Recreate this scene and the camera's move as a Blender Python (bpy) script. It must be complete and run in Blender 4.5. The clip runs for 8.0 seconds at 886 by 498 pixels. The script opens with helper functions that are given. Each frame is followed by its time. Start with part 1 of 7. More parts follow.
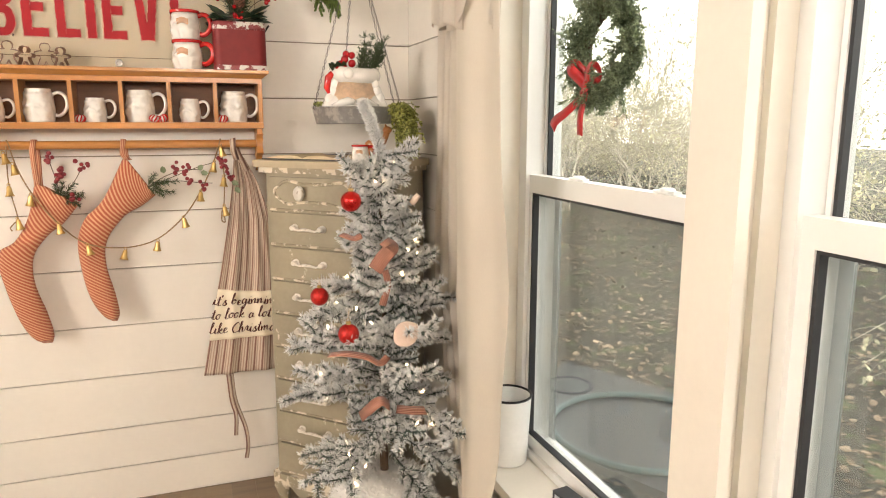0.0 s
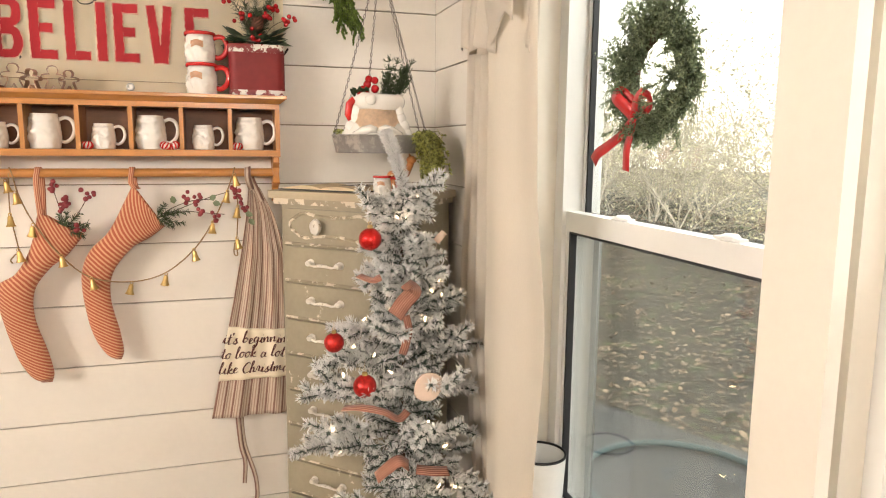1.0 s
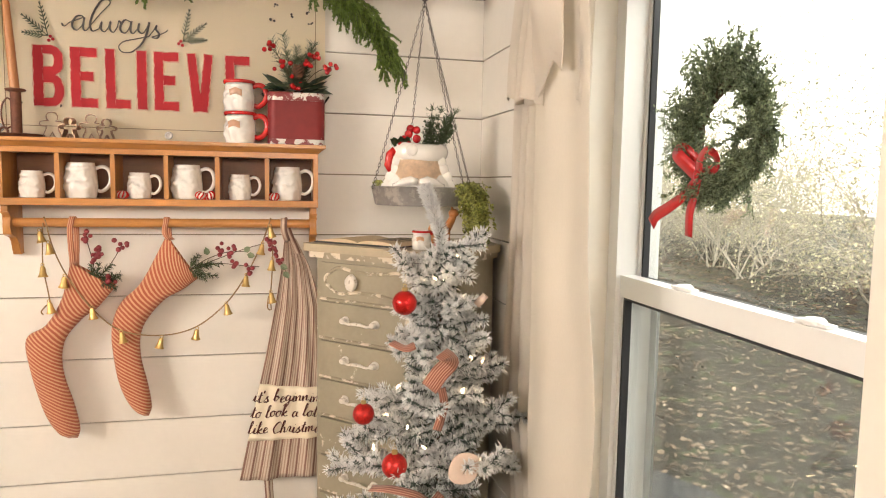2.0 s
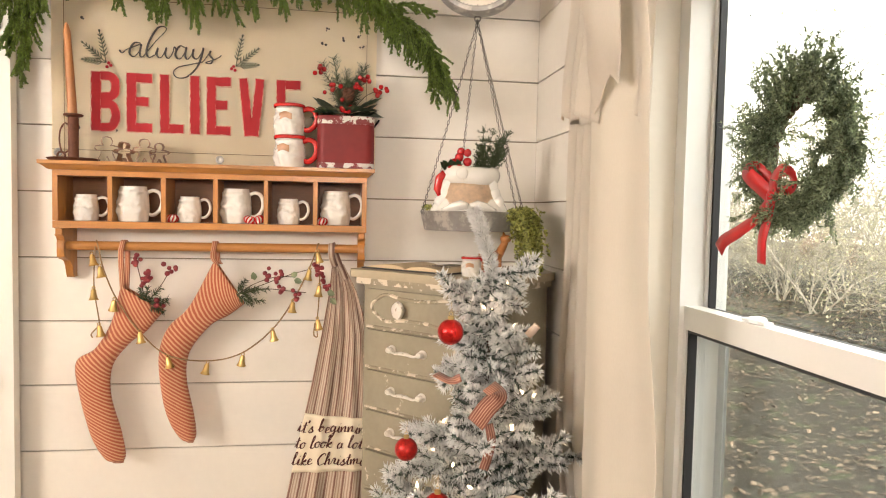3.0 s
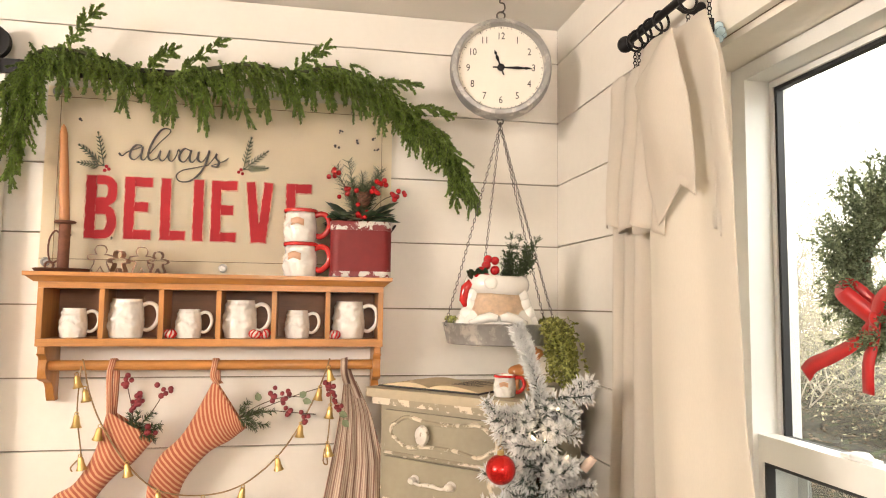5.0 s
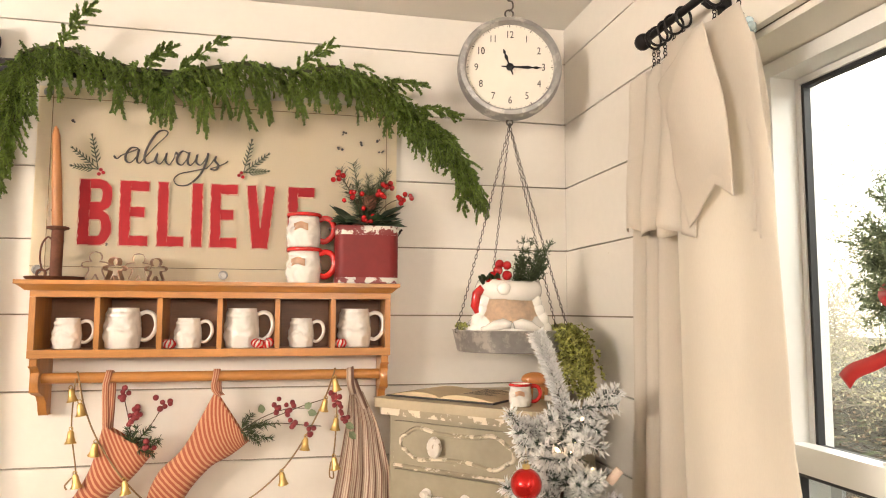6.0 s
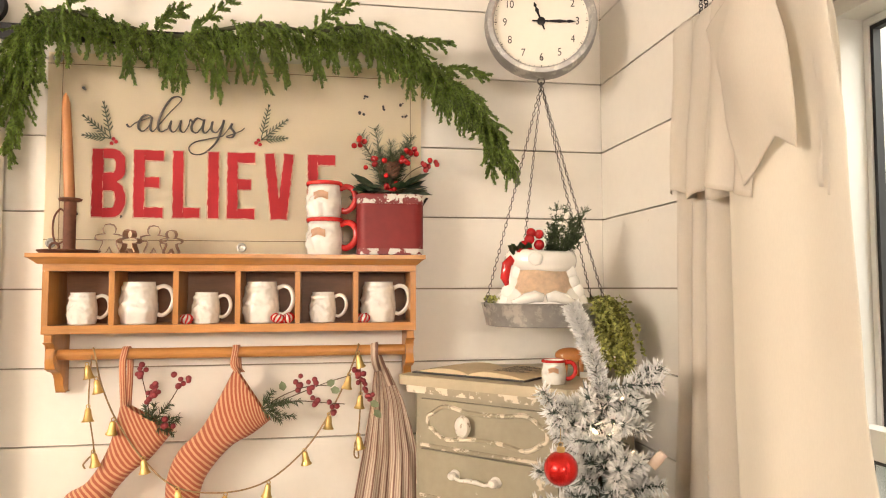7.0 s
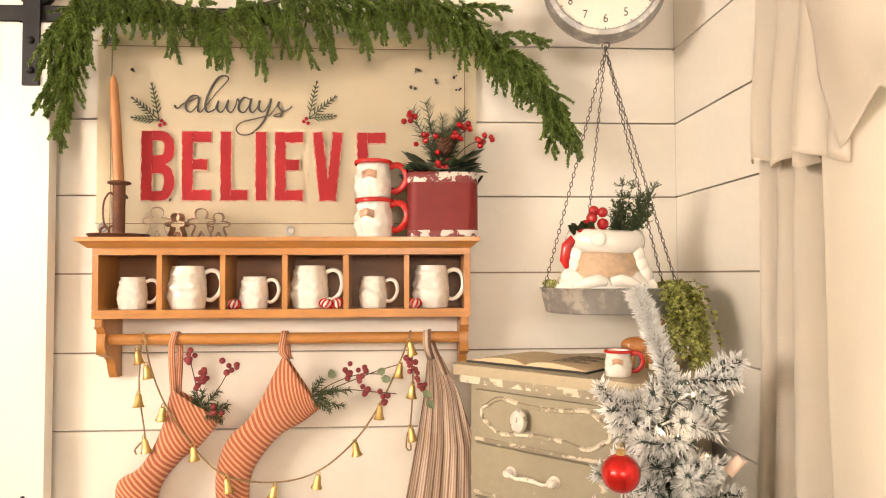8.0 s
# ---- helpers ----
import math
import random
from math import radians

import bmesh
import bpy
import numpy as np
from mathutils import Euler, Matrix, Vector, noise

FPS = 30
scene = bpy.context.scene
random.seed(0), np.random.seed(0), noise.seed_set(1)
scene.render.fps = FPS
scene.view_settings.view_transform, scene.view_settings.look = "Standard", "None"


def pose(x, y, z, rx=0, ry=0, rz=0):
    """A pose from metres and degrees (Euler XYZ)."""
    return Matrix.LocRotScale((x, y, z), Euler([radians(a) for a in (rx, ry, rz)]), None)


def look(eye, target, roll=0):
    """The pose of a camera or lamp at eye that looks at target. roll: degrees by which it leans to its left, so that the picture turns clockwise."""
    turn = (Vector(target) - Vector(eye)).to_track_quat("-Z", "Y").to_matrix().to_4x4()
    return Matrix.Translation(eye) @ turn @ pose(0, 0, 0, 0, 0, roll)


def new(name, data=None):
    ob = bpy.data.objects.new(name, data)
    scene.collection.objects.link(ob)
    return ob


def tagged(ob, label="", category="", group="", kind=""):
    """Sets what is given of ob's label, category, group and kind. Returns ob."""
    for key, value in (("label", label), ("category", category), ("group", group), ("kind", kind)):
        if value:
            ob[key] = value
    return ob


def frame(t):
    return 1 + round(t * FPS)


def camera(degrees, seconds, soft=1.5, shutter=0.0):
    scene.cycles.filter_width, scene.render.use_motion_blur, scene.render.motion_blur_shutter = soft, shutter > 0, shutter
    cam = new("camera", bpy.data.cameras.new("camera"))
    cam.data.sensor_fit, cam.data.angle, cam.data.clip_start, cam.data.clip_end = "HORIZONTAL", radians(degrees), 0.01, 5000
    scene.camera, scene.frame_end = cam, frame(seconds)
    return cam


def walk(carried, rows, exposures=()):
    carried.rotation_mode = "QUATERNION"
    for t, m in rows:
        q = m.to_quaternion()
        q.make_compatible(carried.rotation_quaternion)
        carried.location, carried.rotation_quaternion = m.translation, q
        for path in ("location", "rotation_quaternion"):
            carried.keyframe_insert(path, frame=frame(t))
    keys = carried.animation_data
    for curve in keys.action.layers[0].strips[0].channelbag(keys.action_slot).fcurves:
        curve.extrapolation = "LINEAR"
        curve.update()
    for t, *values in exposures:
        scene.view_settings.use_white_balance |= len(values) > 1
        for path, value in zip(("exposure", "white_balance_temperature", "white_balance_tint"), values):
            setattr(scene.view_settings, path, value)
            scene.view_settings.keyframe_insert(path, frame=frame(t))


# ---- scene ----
cam = camera(65.3, 8.0, soft=1.05)
PATH = [
    (0, (0.065, -0.001, 1.326), (0.726, 1.853, 0.97), 0.0),
    (0.5, (0.083, 0.094, 1.33), (0.698, 1.97, 1.008), 0.4),
    (1, (0.112, 0.162, 1.345), (0.712, 2.047, 1.054), 0.5),
    (1.5, (0.147, 0.23, 1.36), (0.69, 2.145, 1.16), 0.6),
    (1.7, (0.155, 0.254, 1.384), (0.669, 2.177, 1.192), 0.8),
    (2.8, (0.211, 0.345, 1.39), (0.525, 2.316, 1.257), 1.2),
    (3, (0.209, 0.356, 1.373), (0.505, 2.331, 1.27), 1.2),
    (3.5, (0.176, 0.396, 1.392), (0.475, 2.373, 1.331), 1.3),
    (4, (0.141, 0.448, 1.404), (0.483, 2.418, 1.452), 1.3),
    (4.5, (0.113, 0.485, 1.413), (0.459, 2.451, 1.524), 0.9),
    (5, (0.091, 0.519, 1.423), (0.466, 2.477, 1.586), 0.7),
    (5.2, (0.077, 0.534, 1.423), (0.465, 2.487, 1.611), 0.6),
    (6.3, (0.036, 0.606, 1.427), (0.458, 2.554, 1.594), 0.2),
    (6.5, (0.048, 0.621, 1.424), (0.446, 2.575, 1.578), -0.0),
    (7, (0.071, 0.684, 1.416), (0.4, 2.654, 1.527), -0.1),
    (7.5, (0.095, 0.745, 1.416), (0.323, 2.731, 1.465), -0.2),
    (8, (0.136, 0.784, 1.41), (0.245, 2.779, 1.482), -0.2),
]
walk(cam, [(t, look(eye, target, roll)) for t, eye, target, roll in PATH], exposures=[(0.0, 0.10, 6500, 8), (3.0, 0.13, 6600, 9), (5.0, 0.26, 6700, 9), (6.5, 0.22, 6850, 9), (8.0, 0.44, 7150, 10)])

# ---- world, sun, large lights ----
FLOOR, CEIL = 0.018, 2.275
WALL_Y, WALL_X = 2.49, 0.82          # faces of the boards
ROOM_W, ROOM_S = -3.0, -2.6          # far sides of the room, behind the camera

world = bpy.data.worlds.new("sky")
scene.world = world
world.use_nodes = True
wn = world.node_tree.nodes
sky = wn.new("ShaderNodeTexSky")
sky.sky_type = "NISHITA"
sky.sun_disc = False
sky.sun_elevation, sky.sun_rotation = radians(38), radians(200)
sky.dust_density, sky.air_density = 8.0, 0.5
wn["Background"].inputs["Strength"].default_value = 0.15
world.node_tree.links.new(sky.outputs["Color"], wn["Background"].inputs["Color"])


def lamp(name, kind, m, energy, colour, size=None, size_y=None, angle=None):
    data = bpy.data.lights.new(name, kind)
    data.energy, data.color = energy, colour
    if kind == "AREA":
        data.shape, data.size, data.size_y = "RECTANGLE", size, size_y
    if angle is not None:
        data.angle = radians(angle)
    ob = new(name, data)
    ob.matrix_world = m
    return ob


lamp("sun", "SUN", look((-2.6, -7, 5.8), (0, 0, 0)), 5.0, (1.0, 0.93, 0.82), angle=0.5)
# area lamps added outside above the two window heads, for the sky's light
lamp("fill_light", "AREA", look((1.36, 1.25, 2.32), (0.45, 1.75, 1.0)), 15, (1.0, 0.98, 0.94), 0.9, 0.55)
lamp("fill_light", "AREA", look((1.55, 0.05, 2.25), (0.4, 0.35, 1.0)), 3, (1.0, 0.98, 0.94), 0.9, 0.55)
# unseen fill lamps added at the windowless south and west walls, tilted ceilingwards
lamp("fill_light", "AREA", look((0.25, ROOM_S + 0.05, 2.0), (0.3, 2.4, 9.0)), 135, (1.0, 0.91, 0.85), 1.1, 0.8)
lamp("fill_light", "AREA", look((ROOM_W + 0.05, 0.2, 1.9), (0.9, 1.5, 4.5)), 190, (1.0, 0.91, 0.85), 2.2, 0.8)


# ---- materials ----
def material(name, colour, rough=0.6, metal=0.0, vary=0.08, scale=8.0, fine=90.0, bump=0.15, stretch=(1, 1, 1),
             second=None, amount=0.5, second_scale=14.0, hard=0.06, per_object=0.0, per_island=0.0, coords="Object",
             spec=0.5, sheen=0.0, coat=0.0, translucent=0.0):
    """A surface with two scales of mottling, fine relief, and an optional second colour in worn patches."""
    m = bpy.data.materials.new(name)
    m.use_nodes = True
    nt = m.node_tree
    n, l = nt.nodes, nt.links
    b = n["Principled BSDF"]
    b.inputs["Roughness"].default_value = rough
    b.inputs["Metallic"].default_value = metal
    b.inputs["Specular IOR Level"].default_value = spec
    if sheen:
        b.inputs["Sheen Weight"].default_value = sheen
    if coat:
        b.inputs["Coat Weight"].default_value = coat
        b.inputs["Coat Roughness"].default_value = 0.12
    tc = n.new("ShaderNodeTexCoord")
    mp = n.new("ShaderNodeMapping")
    mp.inputs["Scale"].default_value = stretch
    l.new(tc.outputs[coords], mp.inputs["Vector"])
    big = n.new("ShaderNodeTexNoise")
    big.inputs["Scale"].default_value, big.inputs["Detail"].default_value = scale, 4
    small = n.new("ShaderNodeTexNoise")
    small.inputs["Scale"].default_value, small.inputs["Detail"].default_value = fine, 3
    l.new(mp.outputs["Vector"], big.inputs["Vector"])
    l.new(mp.outputs["Vector"], small.inputs["Vector"])
    add = n.new("ShaderNodeMath")
    add.operation = "MULTIPLY_ADD"
    l.new(small.outputs["Fac"], add.inputs[0])
    add.inputs[1].default_value = 0.5
    l.new(big.outputs["Fac"], add.inputs[2])
    ramp = n.new("ShaderNodeMapRange")
    ramp.inputs["From Min"].default_value, ramp.inputs["From Max"].default_value = 0.45, 1.05
    ramp.inputs["To Min"].default_value, ramp.inputs["To Max"].default_value = 1 - vary, 1 + vary
    l.new(add.outputs[0], ramp.inputs["Value"])
    out = ramp.outputs["Result"]
    if per_object or per_island:
        src = n.new("ShaderNodeObjectInfo" if per_object else "ShaderNodeNewGeometry")
        pr = n.new("ShaderNodeMapRange")
        k = per_object or per_island
        pr.inputs["To Min"].default_value, pr.inputs["To Max"].default_value = 1 - k, 1 + k
        l.new(src.outputs["Random" if per_object else "Random Per Island"], pr.inputs["Value"])
        mul = n.new("ShaderNodeMath")
        mul.operation = "MULTIPLY"
        l.new(out, mul.inputs[0])
        l.new(pr.outputs["Result"], mul.inputs[1])
        out = mul.outputs[0]
    vm = n.new("ShaderNodeVectorMath")
    vm.operation = "SCALE"
    vm.inputs[0].default_value = colour
    l.new(out, vm.inputs["Scale"])
    col = vm.outputs["Vector"]
    if second:
        wear = n.new("ShaderNodeTexNoise")
        wear.inputs["Scale"].default_value, wear.inputs["Detail"].default_value = second_scale, 6
        wear.inputs["Roughness"].default_value = 0.65
        l.new(mp.outputs["Vector"], wear.inputs["Vector"])
        wr = n.new("ShaderNodeMapRange")
        wr.inputs["From Min"].default_value, wr.inputs["From Max"].default_value = amount, amount + hard
        l.new(wear.outputs["Fac"], wr.inputs["Value"])
        mix = n.new("ShaderNodeMix")
        mix.data_type = "RGBA"
        l.new(wr.outputs["Result"], mix.inputs["Factor"])
        l.new(col, mix.inputs["A"])
        mix.inputs["B"].default_value = (*second, 1)
        col = mix.outputs["Result"]
    l.new(col, b.inputs["Base Color"])
    bp = n.new("ShaderNodeBump")
    bp.inputs["Strength"].default_value, bp.inputs["Distance"].default_value = bump, min(0.004, 0.2 / fine)
    l.new(add.outputs[0], bp.inputs["Height"])
    l.new(bp.outputs["Normal"], b.inputs["Normal"])
    if translucent:
        tr = n.new("ShaderNodeBsdfTranslucent")
        l.new(col, tr.inputs["Color"])
        ms = n.new("ShaderNodeMixShader")
        ms.inputs[0].default_value = translucent
        l.new(b.outputs[0], ms.inputs[1])
        l.new(tr.outputs[0], ms.inputs[2])
        l.new(ms.outputs[0], n["Material Output"].inputs["Surface"])
    return m


def striped(name, base, line, pitch, share, axis="X", rough=0.9, second_line=None):
    """Woven ticking: thin stripes across the UV's axis, with weave relief."""
    m = material(name, base, rough, vary=0.07, scale=10, fine=260, bump=0.25, sheen=0.2)
    nt = m.node_tree
    n, l = nt.nodes, nt.links
    b = n["Principled BSDF"]
    old = b.inputs["Base Color"].links[0].from_socket
    uv = n.new("ShaderNodeUVMap")
    sp = n.new("ShaderNodeSeparateXYZ")
    l.new(uv.outputs["UV"], sp.inputs[0])
    nz = n.new("ShaderNodeTexNoise")
    nz.inputs["Scale"].default_value = 60
    l.new(uv.outputs["UV"], nz.inputs["Vector"])
    wob = n.new("ShaderNodeMath")
    wob.operation = "MULTIPLY_ADD"
    l.new(nz.outputs["Fac"], wob.inputs[0])
    wob.inputs[1].default_value = pitch * 0.25
    l.new(sp.outputs[axis], wob.inputs[2])
    def band(period, part_, offset):
        d = n.new("ShaderNodeMath")
        d.operation = "MULTIPLY_ADD"
        l.new(wob.outputs[0], d.inputs[0])
        d.inputs[1].default_value, d.inputs[2].default_value = 1 / period, offset
        f = n.new("ShaderNodeMath")
        f.operation = "FRACT"
        l.new(d.outputs[0], f.inputs[0])
        r = n.new("ShaderNodeMapRange")
        r.interpolation_type = "SMOOTHSTEP"
        r.inputs["From Min"].default_value, r.inputs["From Max"].default_value = part_ * 0.5, part_ * 0.5 + 0.12
        r.inputs["To Min"].default_value, r.inputs["To Max"].default_value = 1, 0
        c = n.new("ShaderNodeMath")
        c.operation = "SUBTRACT"
        l.new(f.outputs[0], c.inputs[0])
        c.inputs[1].default_value = 0.5
        a = n.new("ShaderNodeMath")
        a.operation = "ABSOLUTE"
        l.new(c.outputs[0], a.inputs[0])
        l.new(a.outputs[0], r.inputs["Value"])
        return r.outputs["Result"]
    mix = n.new("ShaderNodeMix")
    mix.data_type = "RGBA"
    l.new(band(pitch, share, 0.0), mix.inputs["Factor"])
    l.new(old, mix.inputs["A"])
    mix.inputs["B"].default_value = (*line, 1)
    res = mix.outputs["Result"]
    if second_line:
        mix2 = n.new("ShaderNodeMix")
        mix2.data_type = "RGBA"
        l.new(band(pitch * 3, 0.10, 0.27), mix2.inputs["Factor"])
        l.new(res, mix2.inputs["A"])
        mix2.inputs["B"].default_value = (*second_line, 1)
        res = mix2.outputs["Result"]
    l.new(res, b.inputs["Base Color"])
    return m


def glowing(name, colour, strength):
    m = bpy.data.materials.new(name)
    m.use_nodes = True
    b = m.node_tree.nodes["Principled BSDF"]
    b.inputs["Base Color"].default_value = (*colour, 1)
    b.inputs["Emission Color"].default_value = (*colour, 1)
    b.inputs["Emission Strength"].default_value = strength
    return m


def pane_material(name):
    m = bpy.data.materials.new(name)
    m.use_nodes = True
    n, l = m.node_tree.nodes, m.node_tree.links
    n.remove(n["Principled BSDF"])
    tr, gl, mx, fr = (n.new(k) for k in ("ShaderNodeBsdfTransparent", "ShaderNodeBsdfGlossy", "ShaderNodeMixShader", "ShaderNodeLayerWeight"))
    pw = n.new("ShaderNodeMath")
    pw.operation = "POWER"
    pw.inputs[1].default_value = 4.0
    sc = n.new("ShaderNodeMath")
    sc.operation = "MULTIPLY_ADD"
    sc.inputs[1].default_value, sc.inputs[2].default_value = 0.9, 0.035
    l.new(fr.outputs["Facing"], pw.inputs[0])
    l.new(pw.outputs[0], sc.inputs[0])
    tr.inputs["Color"].default_value = (0.93, 0.95, 0.94, 1)
    gl.inputs["Roughness"].default_value = 0.02
    l.new(sc.outputs[0], mx.inputs[0])
    l.new(tr.outputs[0], mx.inputs[1])
    l.new(gl.outputs[0], mx.inputs[2])
    l.new(mx.outputs[0], n["Material Output"].inputs["Surface"])
    return m


BOARD_PAINT = material("board_paint", (0.81, 0.765, 0.69), 0.45, vary=0.035, scale=3, fine=45, bump=0.12, per_object=0.02,
                       second=(0.62, 0.53, 0.42), amount=0.74, second_scale=22, hard=0.05)
BACKING = material("wall_backing", (0.30, 0.25, 0.19), 0.9)
# for the walls out of view; kept dark to weaken the bounced fill
PLASTER = material("plaster", (0.52, 0.47, 0.40), 0.8, vary=0.04, scale=3, fine=60)
CEILING = material("ceiling_paint", (0.82, 0.79, 0.73), 0.85, vary=0.03, scale=4, fine=120, bump=0.3)
TRIM = material("trim_paint", (0.80, 0.75, 0.66), 0.4, vary=0.03, scale=5, fine=80, bump=0.08)
VINYL = material("white_vinyl", (0.82, 0.81, 0.78), 0.32, vary=0.02, scale=6, fine=100, bump=0.04)
GASKET = material("black_gasket", (0.025, 0.025, 0.027), 0.55)
SCREEN = material("aluminium", (0.55, 0.57, 0.58), 0.35, 0.8)
GLASS = pane_material("window_glass")


def screen_material():
    """Woven insect screen: mostly open, with fine grey wires too small to tell apart."""
    m = material("insect_screen_mesh", (0.30, 0.31, 0.31), 0.7)
    n, l = m.node_tree.nodes, m.node_tree.links
    tr, mx = n.new("ShaderNodeBsdfTransparent"), n.new("ShaderNodeMixShader")
    mx.inputs[0].default_value = 0.20
    l.new(tr.outputs[0], mx.inputs[1])
    l.new(n["Principled BSDF"].outputs[0], mx.inputs[2])
    l.new(mx.outputs[0], n["Material Output"].inputs["Surface"])
    return m


SCREEN_MESH = screen_material()
FLOOR_WOOD = material("floor_oak", (0.25, 0.175, 0.11), 0.45, vary=0.22, scale=5, fine=60, stretch=(0.5, 6, 1), bump=0.2, per_object=0.12)
PINE = material("honey_pine", (0.47, 0.205, 0.052), 0.38, vary=0.20, scale=5, fine=40, stretch=(1.2, 9, 9), bump=0.12, coat=0.25)
PINE_SIDE = material("honey_pine_upright", (0.45, 0.193, 0.048), 0.38, vary=0.20, scale=5, fine=40, stretch=(9, 9, 1.2), bump=0.12, coat=0.25)
# pine darkened so that the shade inside the cubbies sits in its colour
PINE_BACK = material("shaded_pine", (0.17, 0.072, 0.030), 0.5, vary=0.25, scale=6, fine=40, stretch=(1.2, 9, 9), bump=0.12)
CHEST_PAINT = material("sage_chalk_paint", (0.33, 0.290, 0.205), 0.6, vary=0.12, scale=7, fine=70, bump=0.2,
                       second=(0.70, 0.62, 0.48), amount=0.635, second_scale=20, hard=0.03)
CHEST_EDGE = material("worn_chalk_paint", (0.345, 0.295, 0.205), 0.6, vary=0.12, scale=9, fine=70, bump=0.25,
                      second=(0.74, 0.66, 0.53), amount=0.50, second_scale=26, hard=0.04)
CHEST_TOP = material("worn_top_paint", (0.46, 0.385, 0.26), 0.5, vary=0.12, scale=7, fine=60, bump=0.2,
                     second=(0.72, 0.62, 0.46), amount=0.60, second_scale=16, hard=0.08)
PULL_PAINT = material("chipped_white_paint", (0.76, 0.71, 0.63), 0.6, vary=0.10, scale=40, fine=160, bump=0.5,
                      second=(0.40, 0.33, 0.23), amount=0.57, second_scale=60, hard=0.05)
BLACK_IRON = material("black_iron", (0.022, 0.020, 0.020), 0.5, 0.6, vary=0.2, scale=30, fine=200, bump=0.2)
CANVAS = material("cream_canvas", (0.93, 0.83, 0.64), 0.9, vary=0.05, scale=4, fine=420, bump=0.06)
CURTAIN = material("linen_curtain", (0.77, 0.71, 0.62), 0.92, vary=0.05, scale=8, fine=500, bump=0.3, stretch=(1, 1, 0.25), sheen=0.1, translucent=0.40)
DOOR_PAINT = material("door_paint", (0.82, 0.79, 0.72), 0.45, vary=0.03, scale=4, fine=50, stretch=(3, 3, 0.6), bump=0.15)


# ---- mesh helpers ----
def box(bm, x0, x1, y0, y1, z0, z1, m=None):
    v = [bm.verts.new((x, y, z)) for z in (z0, z1) for x, y in ((x0, y0), (x1, y0), (x1, y1), (x0, y1))]
    if m is not None:
        for p in v:
            p.co = m @ p.co
    for f in ((3, 2, 1, 0), (4, 5, 6, 7), (0, 1, 5, 4), (1, 2, 6, 5), (2, 3, 7, 6), (3, 0, 4, 7)):
        bm.faces.new([v[i] for i in f])
    return v


def bevel(bm, w, seg=2, angle=0.6):
    edges = [e for e in bm.edges if len(e.link_faces) == 2 and e.calc_face_angle(0) > angle]
    if edges:
        bmesh.ops.bevel(bm, geom=edges, offset=w, segments=seg, affect="EDGES", profile=0.6)
    return bm


def block(x0, x1, y0, y1, z0, z1, w=0.002, seg=2):
    bm = bmesh.new()
    box(bm, x0, x1, y0, y1, z0, z1)
    return bevel(bm, w, seg) if w else bm


def lathe(bm, profile, seg=24, m=None, close=True):
    """Turns (radius, height) pairs round the z axis."""
    rings = []
    for r, z in profile:
        ring = [bm.verts.new((r * math.cos(2 * math.pi * i / seg), r * math.sin(2 * math.pi * i / seg), z)) for i in range(seg)]
        rings.append(ring)
    for a, b in zip(rings, rings[1:]):
        for i in range(seg):
            bm.faces.new((a[i], a[(i + 1) % seg], b[(i + 1) % seg], b[i]))
    if close:
        bm.faces.new(rings[0][::-1])
        bm.faces.new(rings[-1])
    if m is not None:
        for ring in rings:
            for v in ring:
                v.co = m @ v.co
    return rings


def tube(bm, pts, radius, seg=8, caps=True, flat=1.0):
    """A round bar along points; radius a number or one per point."""
    pts = [Vector(p) for p in pts]
    rings, up = [], None
    for i, p in enumerate(pts):
        d = (pts[min(i + 1, len(pts) - 1)] - pts[max(i - 1, 0)]).normalized()
        if up is None:
            up = d.orthogonal().normalized()
        up = (up - d * up.dot(d)).normalized()
        side = d.cross(up)
        r = radius[i] if isinstance(radius, (list, tuple)) else radius
        rings.append([bm.verts.new(p + r * (math.cos(a) * up + flat * math.sin(a) * side)) for a in (2 * math.pi * k / seg for k in range(seg))])
    for a, b in zip(rings, rings[1:]):
        for k in range(seg):
            bm.faces.new((a[k], a[(k + 1) % seg], b[(k + 1) % seg], b[k]))
    if caps:
        bm.faces.new(rings[0][::-1])
        bm.faces.new(rings[-1])
    return bm


def torus(bm, m, big, small, seg=20, sub=8):
    rings = []
    for i in range(seg):
        a = 2 * math.pi * i / seg
        rings.append([bm.verts.new(m @ Vector(((big + small * math.cos(b)) * math.cos(a), (big + small * math.cos(b)) * math.sin(a), small * math.sin(b))))
                      for b in (2 * math.pi * k / sub for k in range(sub))])
    for i in range(seg):
        a, b = rings[i], rings[(i + 1) % seg]
        for k in range(sub):
            bm.faces.new((a[k], b[k], b[(k + 1) % sub], a[(k + 1) % sub]))
    return bm


def ball(bm, centre, radius, seg=14, rings=9, squash=(1, 1, 1)):
    bmesh.ops.create_uvsphere(bm, u_segments=seg, v_segments=rings, radius=1,
                              matrix=Matrix.Translation(centre) @ Matrix.Diagonal((radius * squash[0], radius * squash[1], radius * squash[2], 1)))
    return bm


def slab(bm, outline, y0, y1):
    """A plate from an outline in x, z between two depths."""
    a = [bm.verts.new((x, y0, z)) for x, z in outline]
    b = [bm.verts.new((x, y1, z)) for x, z in outline]
    bm.faces.new(a)
    bm.faces.new(b[::-1])
    k = len(outline)
    for i in range(k):
        bm.faces.new((a[i], b[i], b[(i + 1) % k], a[(i + 1) % k]))
    bmesh.ops.recalc_face_normals(bm, faces=bm.faces)
    return bm


def mesh_of(name, bm, mat, smooth=False):
    bmesh.ops.recalc_face_normals(bm, faces=bm.faces)
    me = bpy.data.meshes.new(name)
    bm.to_mesh(me)
    bm.free()
    if smooth:
        me.shade_smooth()
        if smooth is not True:
            me.set_sharp_from_angle(angle=radians(smooth))
    me.materials.append(mat)
    return me


